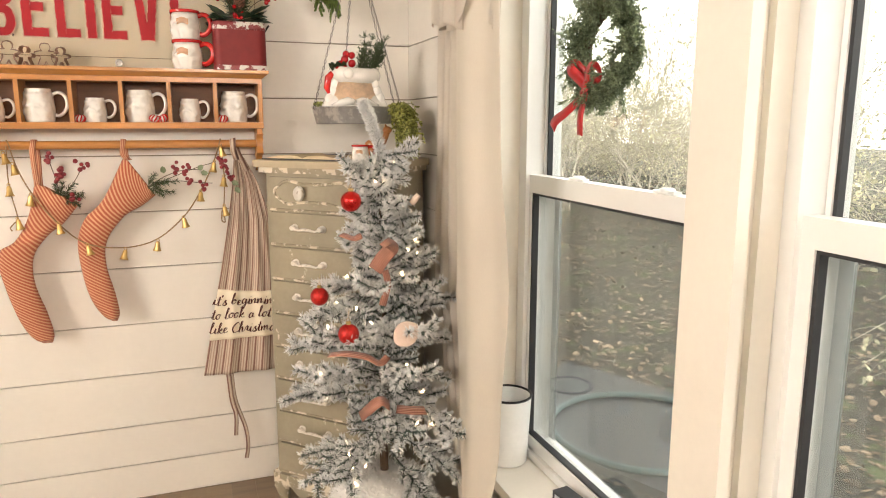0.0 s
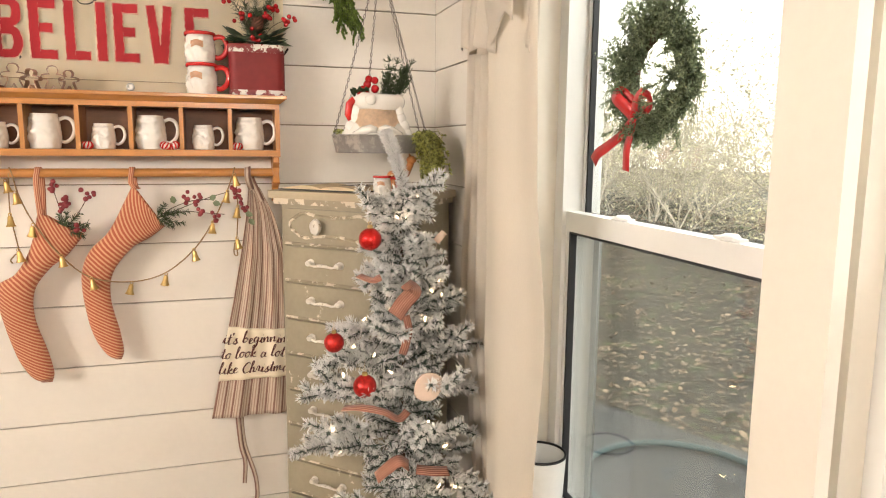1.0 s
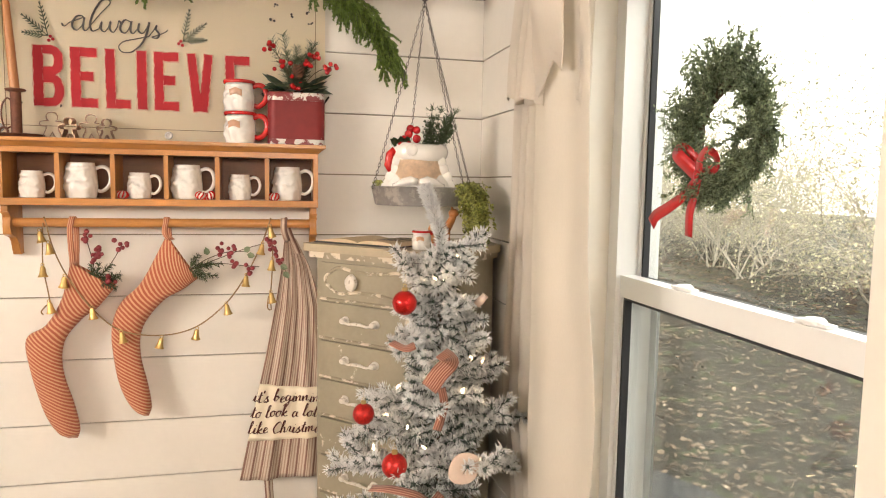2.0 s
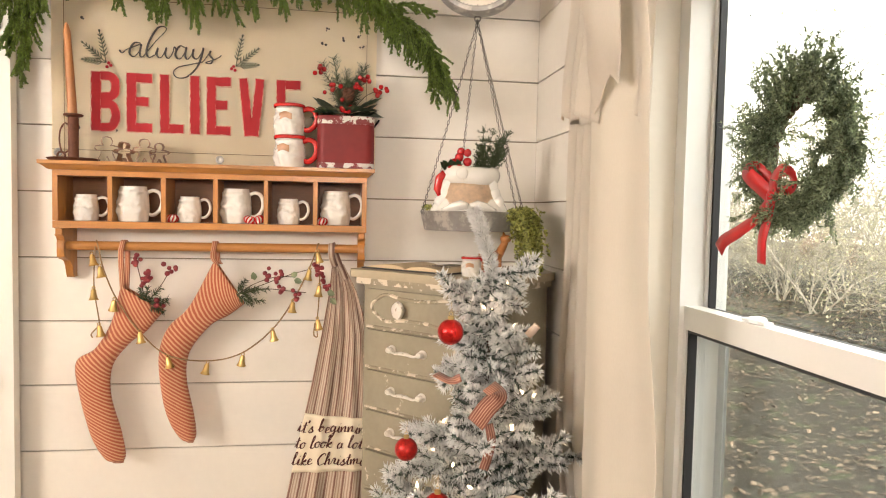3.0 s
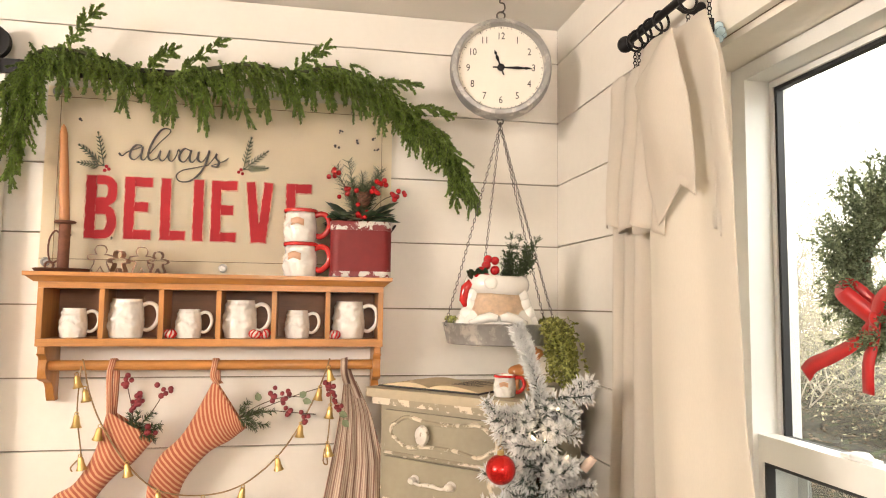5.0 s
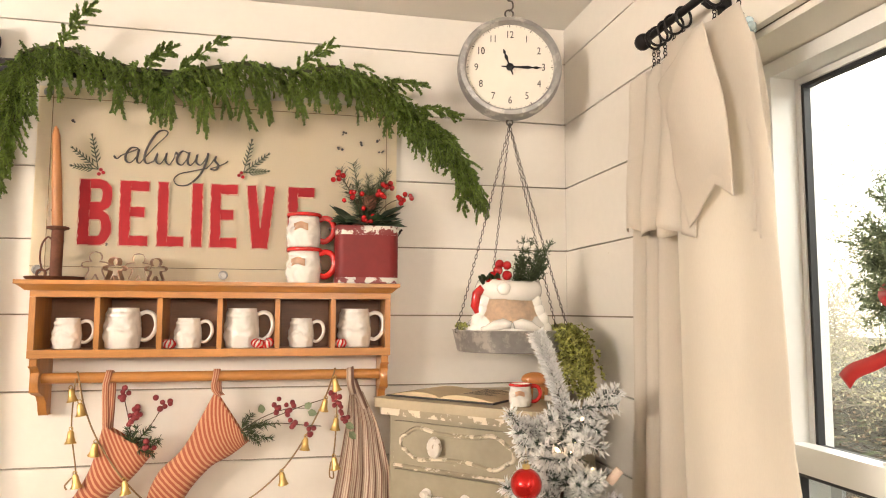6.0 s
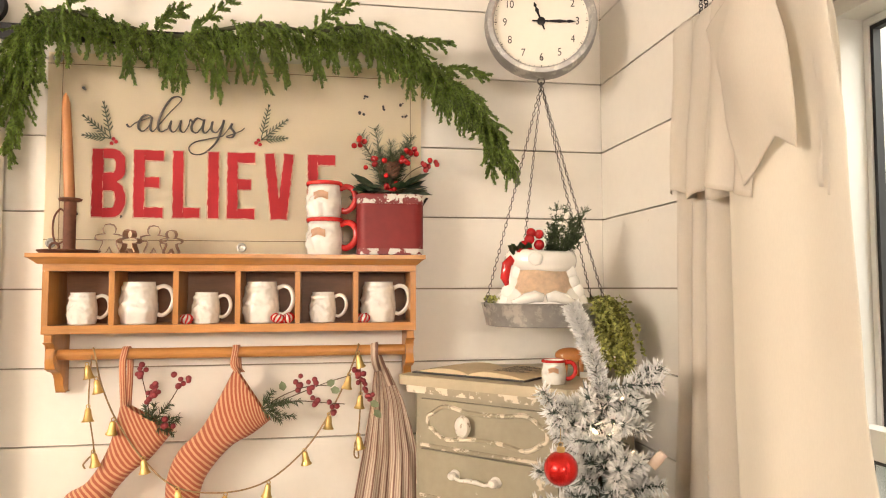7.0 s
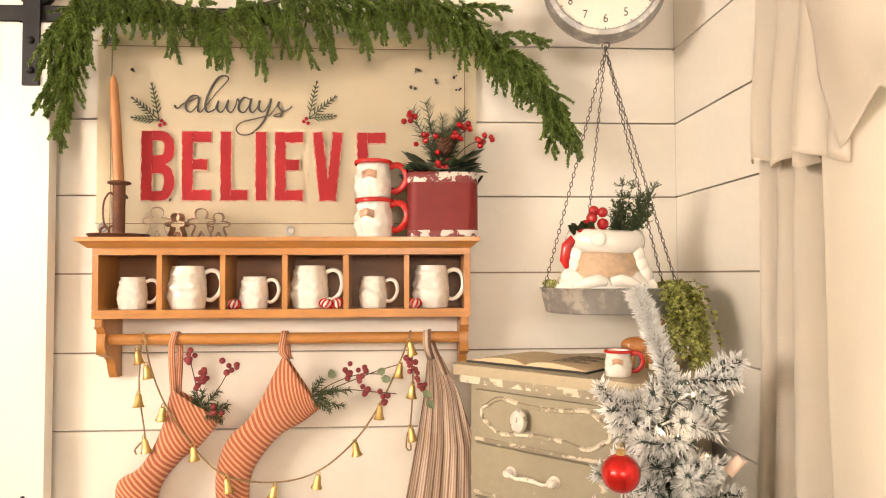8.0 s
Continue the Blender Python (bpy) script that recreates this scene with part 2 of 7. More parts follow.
def raw_mesh(name, verts, faces, mat, smooth=False):
    me = bpy.data.meshes.new(name)
    me.from_pydata(verts, [], faces)
    if smooth:
        me.shade_smooth()
    me.materials.append(mat)
    return me


def part(name, bm, mat, parent, label="", smooth=40, at=None):
    me = bm if isinstance(bm, bpy.types.Mesh) else mesh_of(name, bm, mat, smooth)
    ob = new(name, me)
    ob.parent = parent
    if at is not None:
        ob.matrix_basis = at
    return tagged(ob, label)


def thing(name, label, category, group="", at=None, kind=""):
    ob = new(name)
    ob.empty_display_size = 0.05
    if at is not None:
        ob.matrix_basis = at
    return tagged(ob, label, category, group, kind)


def single(name, bm, mat, label, category, group="", kind="", smooth=40, at=None):
    me = bm if isinstance(bm, bpy.types.Mesh) else mesh_of(name, bm, mat, smooth)
    ob = new(name, me)
    if at is not None:
        ob.matrix_basis = at
    return tagged(ob, label, category, group, kind)


def structure(name, bm, mat, label, smooth=False):
    return single(name, bm, mat, label, "", kind="structure", smooth=smooth)


# ---- the room ----
WIN_TOP, WIN_SILL = 1.915, 0.385
WINDOWS = ((0.905, 1.765), (-0.075, 0.836))      # openings along the window wall

structure("floor", block(ROOM_W - 0.1, 1.05, ROOM_S - 0.1, WALL_Y + 0.12, FLOOR - 0.12, FLOOR - 0.006, 0), FLOOR_WOOD, "warm oak plank floor")
structure("ceiling", block(ROOM_W - 0.1, 1.05, ROOM_S - 0.1, WALL_Y + 0.12, CEIL, CEIL + 0.1, 0), CEILING, "smooth white painted ceiling")
wall_back = structure("wall_north", block(ROOM_W, 1.02, WALL_Y + 0.012, WALL_Y + 0.12, FLOOR - 0.1, CEIL, 0), BACKING, "horizontal cream painted plank wall")
structure("wall_south", block(ROOM_W, 1.05, ROOM_S - 0.1, ROOM_S, FLOOR - 0.1, CEIL, 0), PLASTER, "plain unseen wall, darkened to cut fill light")
structure("wall_west", block(ROOM_W - 0.1, ROOM_W, ROOM_S, WALL_Y, FLOOR - 0.1, CEIL, 0), PLASTER, "plain unseen wall, darkened to cut fill light")
bm = bmesh.new()
X0, X1 = WALL_X + 0.012, 1.03
box(bm, X0, X1, WINDOWS[0][1], WALL_Y + 0.012, FLOOR - 0.1, CEIL)
box(bm, X0, X1, ROOM_S, WINDOWS[1][0], FLOOR - 0.1, CEIL)
box(bm, X0, X1, WINDOWS[1][0], WINDOWS[0][1], FLOOR - 0.1, WIN_SILL - 0.03)
box(bm, X0, X1, WINDOWS[1][0], WINDOWS[0][1], WIN_TOP, CEIL)
wall_east = structure("wall_east", bm, BACKING, "cream painted plank wall with two sash windows")

# window linings, post, sills
structure("trim_post", block(0.795, 0.8175, 0.787, 0.90, WIN_SILL, WIN_TOP + 0.06, 0.003), TRIM, "cream painted casing between the two windows")
structure("trim_post", block(0.818, 1.03, 0.837, 0.8995, WIN_SILL, WIN_TOP - 0.016, 0.002), TRIM, "cream painted post between the two windows")
structure("trim_stop", block(0.872, 0.9145, 0.822, 0.8365, WIN_SILL, WIN_TOP - 0.016, 0.003), TRIM, "cream painted window stop bead")
structure("trim_jamb", block(X0, 1.028, 0.9005, WINDOWS[0][0], WIN_SILL, WIN_TOP - 0.015, 0.002), TRIM, "white painted window jamb")
bm = bmesh.new()
box(bm, 0.822, 1.03, 1.750, 1.764, WIN_SILL, WIN_TOP)
bevel(bm, 0.002)
structure("trim_jamb", bm, TRIM, "white painted window jamb")
for y0, y1 in ((0.902, 1.749), (-0.075, 0.8355)):
    structure("trim_head", block(0.822, 1.03, y0, y1, WIN_TOP - 0.014, WIN_TOP - 0.001, 0.002), TRIM, "white painted window head lining")
structure("trim_casing", block(0.803, 0.8195, 1.765, 1.815, WIN_SILL - 0.03, WIN_TOP + 0.06, 0.003), TRIM, "white painted window casing")
structure("trim_casing", block(0.803, 0.8195, -0.14, 0.7865, WIN_TOP, WIN_TOP + 0.06, 0.003), TRIM, "white painted window casing")
structure("trim_casing", block(0.803, 0.8195, 0.9015, 1.764, WIN_TOP, WIN_TOP + 0.06, 0.003), TRIM, "white painted window casing")
structure("trim_sill", block(0.775, 1.03, -0.14, 1.84, WIN_SILL - 0.028, WIN_SILL - 0.001, 0.004), TRIM, "wide white painted window sill")


def sash(parent, name, x0, x1, y0, y1, z0, z1, rail_b, rail_t, stile):
    """A glazed sash: four vinyl bars, a black gasket line and the pane."""
    bm = bmesh.new()
    box(bm, x0, x1, y0, y0 + stile, z0, z1)
    box(bm, x0, x1, y1 - stile, y1, z0, z1)
    box(bm, x0 - 0.001, x1 + 0.001, y0 + stile, y1 - stile, z0, z0 + rail_b)
    box(bm, x0 - 0.001, x1 + 0.001, y0 + stile, y1 - stile, z1 - rail_t, z1)
    bevel(bm, 0.003)
    s = part(name, bm, VINYL, parent)
    a, b, c, d, g = y0 + stile, y1 - stile, z0 + rail_b, z1 - rail_t, 0.007
    xm = (x0 + x1) / 2
    bm = bmesh.new()
    box(bm, x0 + 0.004, xm + 0.004, a, a + g, c, d)
    box(bm, x0 + 0.004, xm + 0.004, b - g, b, c, d)
    box(bm, x0 + 0.004, xm + 0.004, a + g, b - g, c, c + g)
    box(bm, x0 + 0.004, xm + 0.004, a + g, b - g, d - g, d)
    part("gasket", bm, GASKET, s, "black rubber glazing gasket", smooth=False)
    pane = part("pane", block(xm + 0.005, xm + 0.009, a + 0.001, b - 0.001, c + 0.001, d - 0.001, 0), GLASS, s, "clear glass pane", smooth=False)
    pane.visible_shadow = False
    return s


def window(name, y0, y1, stile=0.017):
    w = thing(name, "white vinyl double-hung window with clear glass", "window", kind="structure")
    f = 0.042
    bm = bmesh.new()
    box(bm, 0.915, 1.02, y0, y0 + f, WIN_SILL, WIN_TOP - 0.016)
    box(bm, 0.915, 1.02, y1 - f, y1, WIN_SILL, WIN_TOP - 0.016)
    box(bm, 0.915, 1.02, y0 + f, y1 - f, WIN_SILL, WIN_SILL + 0.022)
    box(bm, 0.915, 1.02, y0 + f, y1 - f, WIN_TOP - 0.045, WIN_TOP - 0.016)
    bevel(bm, 0.003)
    part("window_frame", bm, VINYL, w)
    a, b = y0 + f + 0.001, y1 - f - 0.001
    sash(w, "upper_sash", 0.968, 0.996, a, b, 1.140, WIN_TOP - 0.047, 0.040, 0.012, 0.010)
    low = sash(w, "lower_sash", 0.926, 0.960, a - 0.006, b + 0.006, WIN_SILL + 0.024, 1.190, 0.034, 0.048, stile)
    for k in (0.32, 0.72):
        y = y0 + (y1 - y0) * (1 - k)
        bm = bmesh.new()
        lathe(bm, [(0.017, 0), (0.017, 0.006), (0.013, 0.010), (0.0005, 0.011)], 16)
        box(bm, -0.009, 0.009, -0.034, 0.034, 0.0, 0.005)
        part("sash_lock", bm, VINYL, low, "white cam lock", at=pose(0.943, y, 1.191))
    mesh_ob = part("insect_screen", block(1.006, 1.0065, a + 0.02, b - 0.03, WIN_SILL + 0.03, 1.15, 0), SCREEN_MESH, w, "fine grey insect screen", smooth=False)
    mesh_ob.visible_shadow = False
    part("screen_frame", block(1.004, 1.012, a, a + 0.02, WIN_SILL + 0.03, 1.15, 0.001), SCREEN, w)
    part("screen_frame", block(1.004, 1.012, b - 0.03, b - 0.004, WIN_SILL + 0.03, 1.15, 0.001), SCREEN, w)
    return w


window("window_1", 0.902, 1.749)
window("window_2", -0.075, 0.8355, 0.032)

# ---- barn door and its rail ----
def barn_door():
    d = thing("door_1", "white painted sliding barn door on a black rail", "door", kind="structure")
    x0, x1, y0, y1, z1 = -1.62, -0.688, 2.432, 2.462, 1.998
    z0 = FLOOR + 0.015
    for i in range(6):
        a = x0 + (x1 - x0) * i / 6
        b = x0 + (x1 - x0) * (i + 1) / 6
        part("plank", block(a + 0.001, b - 0.001, y0 + 0.010, y1, z0, z1, 0.002), DOOR_PAINT, d)
    for name, r in (("stile", (x0, x0 + 0.11, z0, z1)), ("stile", (x1 - 0.11, x1, z0, z1)),
                    ("top_rail", (x0 + 0.111, x1 - 0.111, z1 - 0.13, z1)), ("middle_rail", (x0 + 0.111, x1 - 0.111, 0.98, 1.11)),
                    ("bottom_rail", (x0 + 0.111, x1 - 0.111, z0, z0 + 0.15))):
        part(name, block(r[0], r[1], y0 - 0.008, y0 + 0.0095, r[2], r[3], 0.003), DOOR_PAINT, d)
    L = Vector((x1 - 0.112 - (x0 + 0.112), 0, z1 - 0.132 - 1.112))
    bm = bmesh.new()
    box(bm, -L.length / 2 + 0.05, L.length / 2 - 0.05, -0.007, 0.0085, -0.05, 0.05)
    bevel(bm, 0.003)
    part("brace", bm, DOOR_PAINT, d, at=pose((x0 + x1) / 2, y0, (z1 - 0.132 + 1.112) / 2, 0, -math.degrees(math.atan2(L.z, L.x)), 0))
    for hx in (x0 + 0.12, x1 - 0.042):
        bm = bmesh.new()
        box(bm, hx - 0.019, hx + 0.019, y0 - 0.0145, y0 - 0.0085, 1.85, 2.13)
        bevel(bm, 0.0015)
        h = part("hanger_strap", bm, BLACK_IRON, d, "black flat steel hanger strap")
        for z in (1.885, 1.955):
            bm = bmesh.new()
            lathe(bm, [(0.009, 0), (0.009, 0.004), (0.006, 0.007), (0.001, 0.008)], 10)
            part("bolt", bm, BLACK_IRON, h, at=pose(hx, y0 - 0.0146, z, 90))
        bm = bmesh.new()
        lathe(bm, [(0.012, -0.011), (0.045, -0.010), (0.040, -0.003), (0.040, 0.003), (0.045, 0.010), (0.012, 0.011)], 28)
        part("roller", bm, BLACK_IRON, h, "black grooved roller wheel", at=pose(hx, y0 + 0.006, 2.085, 90))
    bm = bmesh.new()
    tube(bm, [(0, 0.0, 0.025), (0, -0.016, 0.020), (0, -0.020, 0.0), (0, -0.016, -0.020), (0, 0.0, -0.025)], 0.005, 8)
    part("door_handle", bm, BLACK_IRON, d, "dark iron pull handle", at=pose(x1 - 0.045, y0 - 0.008, 0.88))
    return d


barn_door()
rail = thing("door_rail", "long black flat steel sliding door rail", "rail")
part("bar", block(-2.2, -0.12, 2.430, 2.437, 2.005, 2.042, 0.001), BLACK_IRON, rail)
for x in (-1.9, -1.35, -0.78, -0.25):
    bm = bmesh.new()
    tube(bm, [(x, 2.4375, 2.024), (x, 2.489, 2.024)], 0.010, 10)
    part("spacer", bm, BLACK_IRON, rail)

# ---- the corner chest ----
CH_A, CH_B = Vector((0.232, 2.322)), Vector((0.562, 1.990))      # front corners of the chest's top
CH_TOP = 1.212


def chest():
    c = thing("chest_of_drawers", "tall narrow sage-grey distressed painted chest of drawers set across the corner", "chest of drawers")
    u = (CH_B - CH_A).normalized()
    s = Vector((-u.y, u.x))
    width = (CH_B - CH_A).length
    ang = math.degrees(math.atan2(u.y, u.x))
    wall_y, wall_x = WALL_Y - 0.006, WALL_X - 0.006
    # the local frame runs along the front, back into the corner and up
    m = Matrix.Translation((CH_A.x, CH_A.y, 0)) @ pose(0, 0, 0, 0, 0, ang)
    c.matrix_basis = m
    inv = m.inverted()

    def poly(inset):
        a = CH_A + u * inset + s * inset
        b = CH_B - u * inset + s * inset
        ka = (wall_y - inset * 0.4 - a.y) / s.y
        kb = (wall_x - inset * 0.4 - b.x) / s.x
        back = Vector((wall_x - inset * 0.4, wall_y - inset * 0.4))
        pts = [a, b, b + s * kb, back, a + s * ka]
        return [(inv @ Vector((p.x, p.y, 0))).to_2d() for p in pts]

    def prism(pts, z0, z1, w, seg=2, clip=0.0):
        if clip:
            a, b = pts[0], pts[1]
            pts = [a + Vector((clip * 0.5, 0)), b - Vector((clip, 0)), b + Vector((0, clip * 0.8))] + pts[2:] + [a + Vector((0, clip * 0.4))]
        bm = bmesh.new()
        lo = [bm.verts.new((p.x, p.y, z0)) for p in pts]
        hi = [bm.verts.new((p.x, p.y, z1)) for p in pts]
        bm.faces.new(lo[::-1])
        bm.faces.new(hi)
        for i in range(len(pts)):
            bm.faces.new((lo[i], lo[(i + 1) % len(pts)], hi[(i + 1) % len(pts)], hi[i]))
        return bevel(bm, w, seg, 0.3)

    part("top", prism(poly(0.0), CH_TOP - 0.022, CH_TOP, 0.006, 3, 0.03), CHEST_TOP, c, "worn sage and cream painted top", smooth=30)
    part("cornice", prism(poly(0.012), CH_TOP - 0.040, CH_TOP - 0.0225, 0.006, 3, 0.026), CHEST_EDGE, c, smooth=30)
    part("body", prism(poly(0.030), 0.125, CH_TOP - 0.0405, 0.004, 2, 0.022), CHEST_PAINT, c, smooth=30)
    part("base_moulding", prism(poly(0.016), 0.085, 0.1245, 0.008, 3, 0.024), CHEST_EDGE, c, smooth=30)
    # drawers: lipped fronts with a raised scroll panel on the top one, pulls below
    x0, x1, n = 0.058, width - 0.060, 9
    top_z, pitch, f = 1.163, 0.1145, 0.030
    for i in range(n):
        z1 = top_z - pitch * i
        z0 = z1 - pitch + 0.010
        d = bmesh.new()
        box(d, x0, x1, f - 0.012, f + 0.02, z0, z1 - 0.004)
        bevel(d, 0.005, 2)
        drawer = part("drawer", d, CHEST_PAINT, c)
        lip = bmesh.new()
        tube(lip, [(x0 - 0.004, f - 0.006, z0 - 0.005), (x1 + 0.004, f - 0.006, z0 - 0.005)], 0.0045, 8)
        part("bead", lip, CHEST_EDGE, drawer, "worn moulding below the drawer")
        zc, h = (z0 + z1) / 2, (z1 - z0)
        # scroll frame
        pts = []
        xa, xb = x0 + 0.022, x1 - 0.022
        for k in range(64):
            t = 2 * math.pi * k / 64
            ex, ez = math.cos(t), math.sin(t)
            px = math.copysign(abs(ex) ** 0.55, ex)
            pz = math.copysign(abs(ez) ** 0.75, ez)
            wave = 1 + 0.18 * math.cos(6 * t)
            pts.append(((xa + xb) / 2 + px * (xb - xa) / 2, f - 0.0125, zc + pz * h * 0.33 * wave))
        if i == 0:
            sc = bmesh.new()
            tube(sc, pts + pts[:2], 0.0050, 6, caps=False)
            part("scroll_moulding", sc, CHEST_EDGE, drawer, "raised scalloped moulding with worn edges")
        # pulls
        px = x0 + (x1 - x0) * 0.375
        k = bmesh.new()
        if i == 0:
            lathe(k, [(0.007, 0), (0.007, 0.010), (0.017, 0.012), (0.020, 0.018), (0.017, 0.026), (0.008, 0.030), (0.0006, 0.031)], 18, pose(0, 0, 0, 90))
            for v in k.verts:
                v.co *= 1 + 0.10 * noise.noise(v.co * 90)
                v.co.z *= 1.25
            part("knob", k, PULL_PAINT, drawer, "white painted flower knob", at=pose(px, f - 0.012, zc))
        else:
            half = 0.060
            bar = [(-half, -0.020, 0.004), (-half * 0.6, -0.022, -0.004), (-half * 0.2, -0.023, 0.001), (half * 0.2, -0.023, 0.001), (half * 0.6, -0.022, -0.004), (half, -0.020, 0.004)]
            tube(k, bar, [0.006, 0.0045, 0.0065, 0.0065, 0.0045, 0.006], 10)
            for sx in (-half, half):
                lathe(k, [(0.013, 0), (0.016, 0.004), (0.010, 0.008), (0.009, 0.018), (0.012, 0.022), (0.009, 0.028), (0.0006, 0.029)], 14, pose(sx, 0, 0.005, 90))
            part("pull", k, PULL_PAINT, drawer, "white painted bail pull", at=pose(px + 0.022, f - 0.012, zc) @ Matrix.Diagonal((0.88, 0.8, 0.75, 1)))
    # scalloped apron and curved feet
    ap = []
    for k in range(25):
        t = k / 24
        ap.append((0.075 + (width - 0.15) * t, 0.070 - 0.022 * math.sin(math.pi * t) + 0.013 * math.cos(6 * math.pi * t)))
    outline = [(0.075, 0.0848)] + [(width - 0.075, 0.0848)] + ap[::-1]
    bm = bmesh.new()
    slab(bm, outline, 0.026, 0.042)
    part("apron", bm, CHEST_PAINT, c)
    q = poly(0.030)
    for px, py, sx in ((0.050, 0.045, -1), (width - 0.050, 0.045, 1), (q[2].x - 0.04, q[2].y - 0.03, 1), (q[4].x + 0.05, q[4].y - 0.03, -1)):
        bm = bmesh.new()
        tube(bm, [(px, py, 0.0845), (px + sx * 0.006, py - 0.006, 0.070), (px + sx * 0.004, py - 0.004, 0.045), (px, py, 0.030), (px + sx * 0.006, py - 0.006, FLOOR + 0.001)],
             [0.030, 0.030, 0.021, 0.016, 0.019], 12)
        part("foot", bm, CHEST_EDGE, c)
    return c


chest()


# ---- wall shelf with cubbies ----
SH_L, SH_R, SH_F, SH_TOP = -0.563, 0.285, 2.370, 1.494
CUB_Z, CUB_T = 1.331, 1.455


def wall_shelf():
    s = thing("wall_shelf", "honey pine wall shelf with six cubbies and a hanging rod", "shelf")
    def crown():
        bm = bmesh.new()
        rows = []
        for inset, z in [(0, 1.4945), (0, 1.485), (0.005, 1.483), (0.011, 1.478), (0.019, 1.4705)]:
            rows.append([bm.verts.new(p) for p in ((-0.592 + inset, 2.488, z), (-0.592 + inset, 2.346 + inset, z), (0.306 - inset, 2.346 + inset, z), (0.306 - inset, 2.488, z))])
        for a, b in zip(rows, rows[1:]):
            for i in range(4):
                bm.faces.new((a[i], a[(i + 1) % 4], b[(i + 1) % 4], b[i]))
        bm.faces.new(rows[0])
        bm.faces.new(rows[-1])
        return bevel(bm, 0.0012, 1, 0.9)
    part("top_board", crown(), PINE, s, smooth=25)
    part("face_rail", block(SH_L, SH_R, SH_F, 2.488, CUB_T, 1.470, 0.0015), PINE, s)
    part("bottom_board", block(SH_L, SH_R, SH_F, 2.488, 1.312, CUB_Z, 0.002), PINE, s)
    part("back_panel", block(SH_L + 0.015, SH_R - 0.015, 2.478, 2.488, CUB_Z + 0.0005, CUB_T - 0.0005, 0), PINE_BACK, s, "pine back panel with the cubby shade in its colour", smooth=False)
    for x in (SH_L, SH_R - 0.0135):
        part("side_panel", block(x, x + 0.0135, SH_F, 2.488, CUB_Z + 0.0005, CUB_T - 0.0005, 0.001), PINE_SIDE, s)
    for x in (-0.416, -0.276, -0.137, 0.001, 0.139):
        part("divider", block(x - 0.006, x + 0.006, SH_F + 0.001, 2.4775, CUB_Z + 0.0005, CUB_T - 0.0005, 0.001), PINE_SIDE, s)
    for x in (SH_L + 0.004, SH_R - 0.022):
        prof = [(2.488, 1.3115), (2.376, 1.3115), (2.376, 1.292), (2.388, 1.285), (2.392, 1.277), (2.388, 1.268), (2.386, 1.25), (2.392, 1.232),
                (2.408, 1.224), (2.428, 1.222), (2.440, 1.214), (2.446, 1.200), (2.452, 1.180), (2.463, 1.170), (2.488, 1.170)]
        bm = bmesh.new()
        slab(bm, [(y, z) for y, z in prof], 0, 0.018)
        for v in bm.verts:
            v.co = Vector((x + v.co.y, v.co.x, v.co.z))
        bevel(bm, 0.002, 1)
        part("bracket", bm, PINE_SIDE, s, "scroll-cut pine bracket")
    bm = bmesh.new()
    tube(bm, [(SH_L + 0.0225, 2.415, 1.262), (SH_R - 0.0225, 2.415, 1.262)], 0.0130, 16)
    part("rod", bm, PINE, s)
    return s


wall_shelf()


# ---- materials of the small things ----
WHITE_GLAZE = material("white_glaze", (0.82, 0.79, 0.73), 0.18, vary=0.03, scale=20, fine=120, bump=0.06, coat=0.5)
RED_GLAZE = material("red_glaze", (0.55, 0.022, 0.020), 0.2, vary=0.06, scale=20, fine=90, bump=0.05, coat=0.5)
PEACH_GLAZE = material("peach_glaze", (0.80, 0.50, 0.32), 0.25, vary=0.10, scale=50, fine=120, bump=0.05, coat=0.4)
RED_CLOTH = material("red_applique", (0.36, 0.018, 0.024), 0.9, vary=0.14, scale=14, fine=300, bump=0.35)
PINK_EDGE = material("frayed_edge", (0.72, 0.50, 0.36), 0.95, vary=0.1, scale=40, fine=300)
INK = material("charcoal_ink", (0.075, 0.065, 0.058), 0.85, vary=0.2, scale=60, fine=200)
GREEN_INK = material("green_ink", (0.075, 0.095, 0.055), 0.85, vary=0.2, scale=60, fine=200)
BROWN_INK = material("brown_ink", (0.10, 0.030, 0.018), 0.85, vary=0.15, scale=60, fine=200)
BRASS = material("aged_brass", (0.62, 0.43, 0.16), 0.33, 0.9, vary=0.2, scale=40, fine=200, bump=0.1)
COPPER = material("dull_copper", (0.36, 0.20, 0.12), 0.4, 0.85, vary=0.25, scale=40, fine=150, bump=0.1)
RUST = material("rusty_iron", (0.16, 0.060, 0.032), 0.7, 0.3, vary=0.3, scale=30, fine=120, bump=0.3)
COPPER_BROWN = material("cone_brown", (0.24, 0.10, 0.06), 0.7, per_island=0.4)
WAX = material("beeswax", (0.46, 0.20, 0.075), 0.45, vary=0.10, scale=12, fine=80, bump=0.08)
GALV = material("galvanised_steel", (0.36, 0.35, 0.335), 0.5, 0.55, vary=0.18, scale=14, fine=60, bump=0.12,
                second=(0.56, 0.54, 0.50), amount=0.52, second_scale=26, hard=0.10)
CHAIN = material("dark_chain", (0.13, 0.115, 0.10), 0.45, 0.8, vary=0.2, scale=40, fine=100)
DIAL = material("dial_paper", (0.80, 0.75, 0.65), 0.7, vary=0.03, scale=10, fine=60, bump=0.03)
RED_TIN = material("red_tin", (0.20, 0.018, 0.018), 0.5, vary=0.15, scale=12, fine=60, bump=0.12, spec=0.3,
                   second=(0.58, 0.52, 0.47), amount=0.69, second_scale=20, hard=0.02)
RED_TIN_WORN = material("worn_red_tin", (0.20, 0.020, 0.020), 0.45, vary=0.15, scale=12, fine=60, bump=0.2,
                        second=(0.66, 0.62, 0.56), amount=0.47, second_scale=30, hard=0.03)
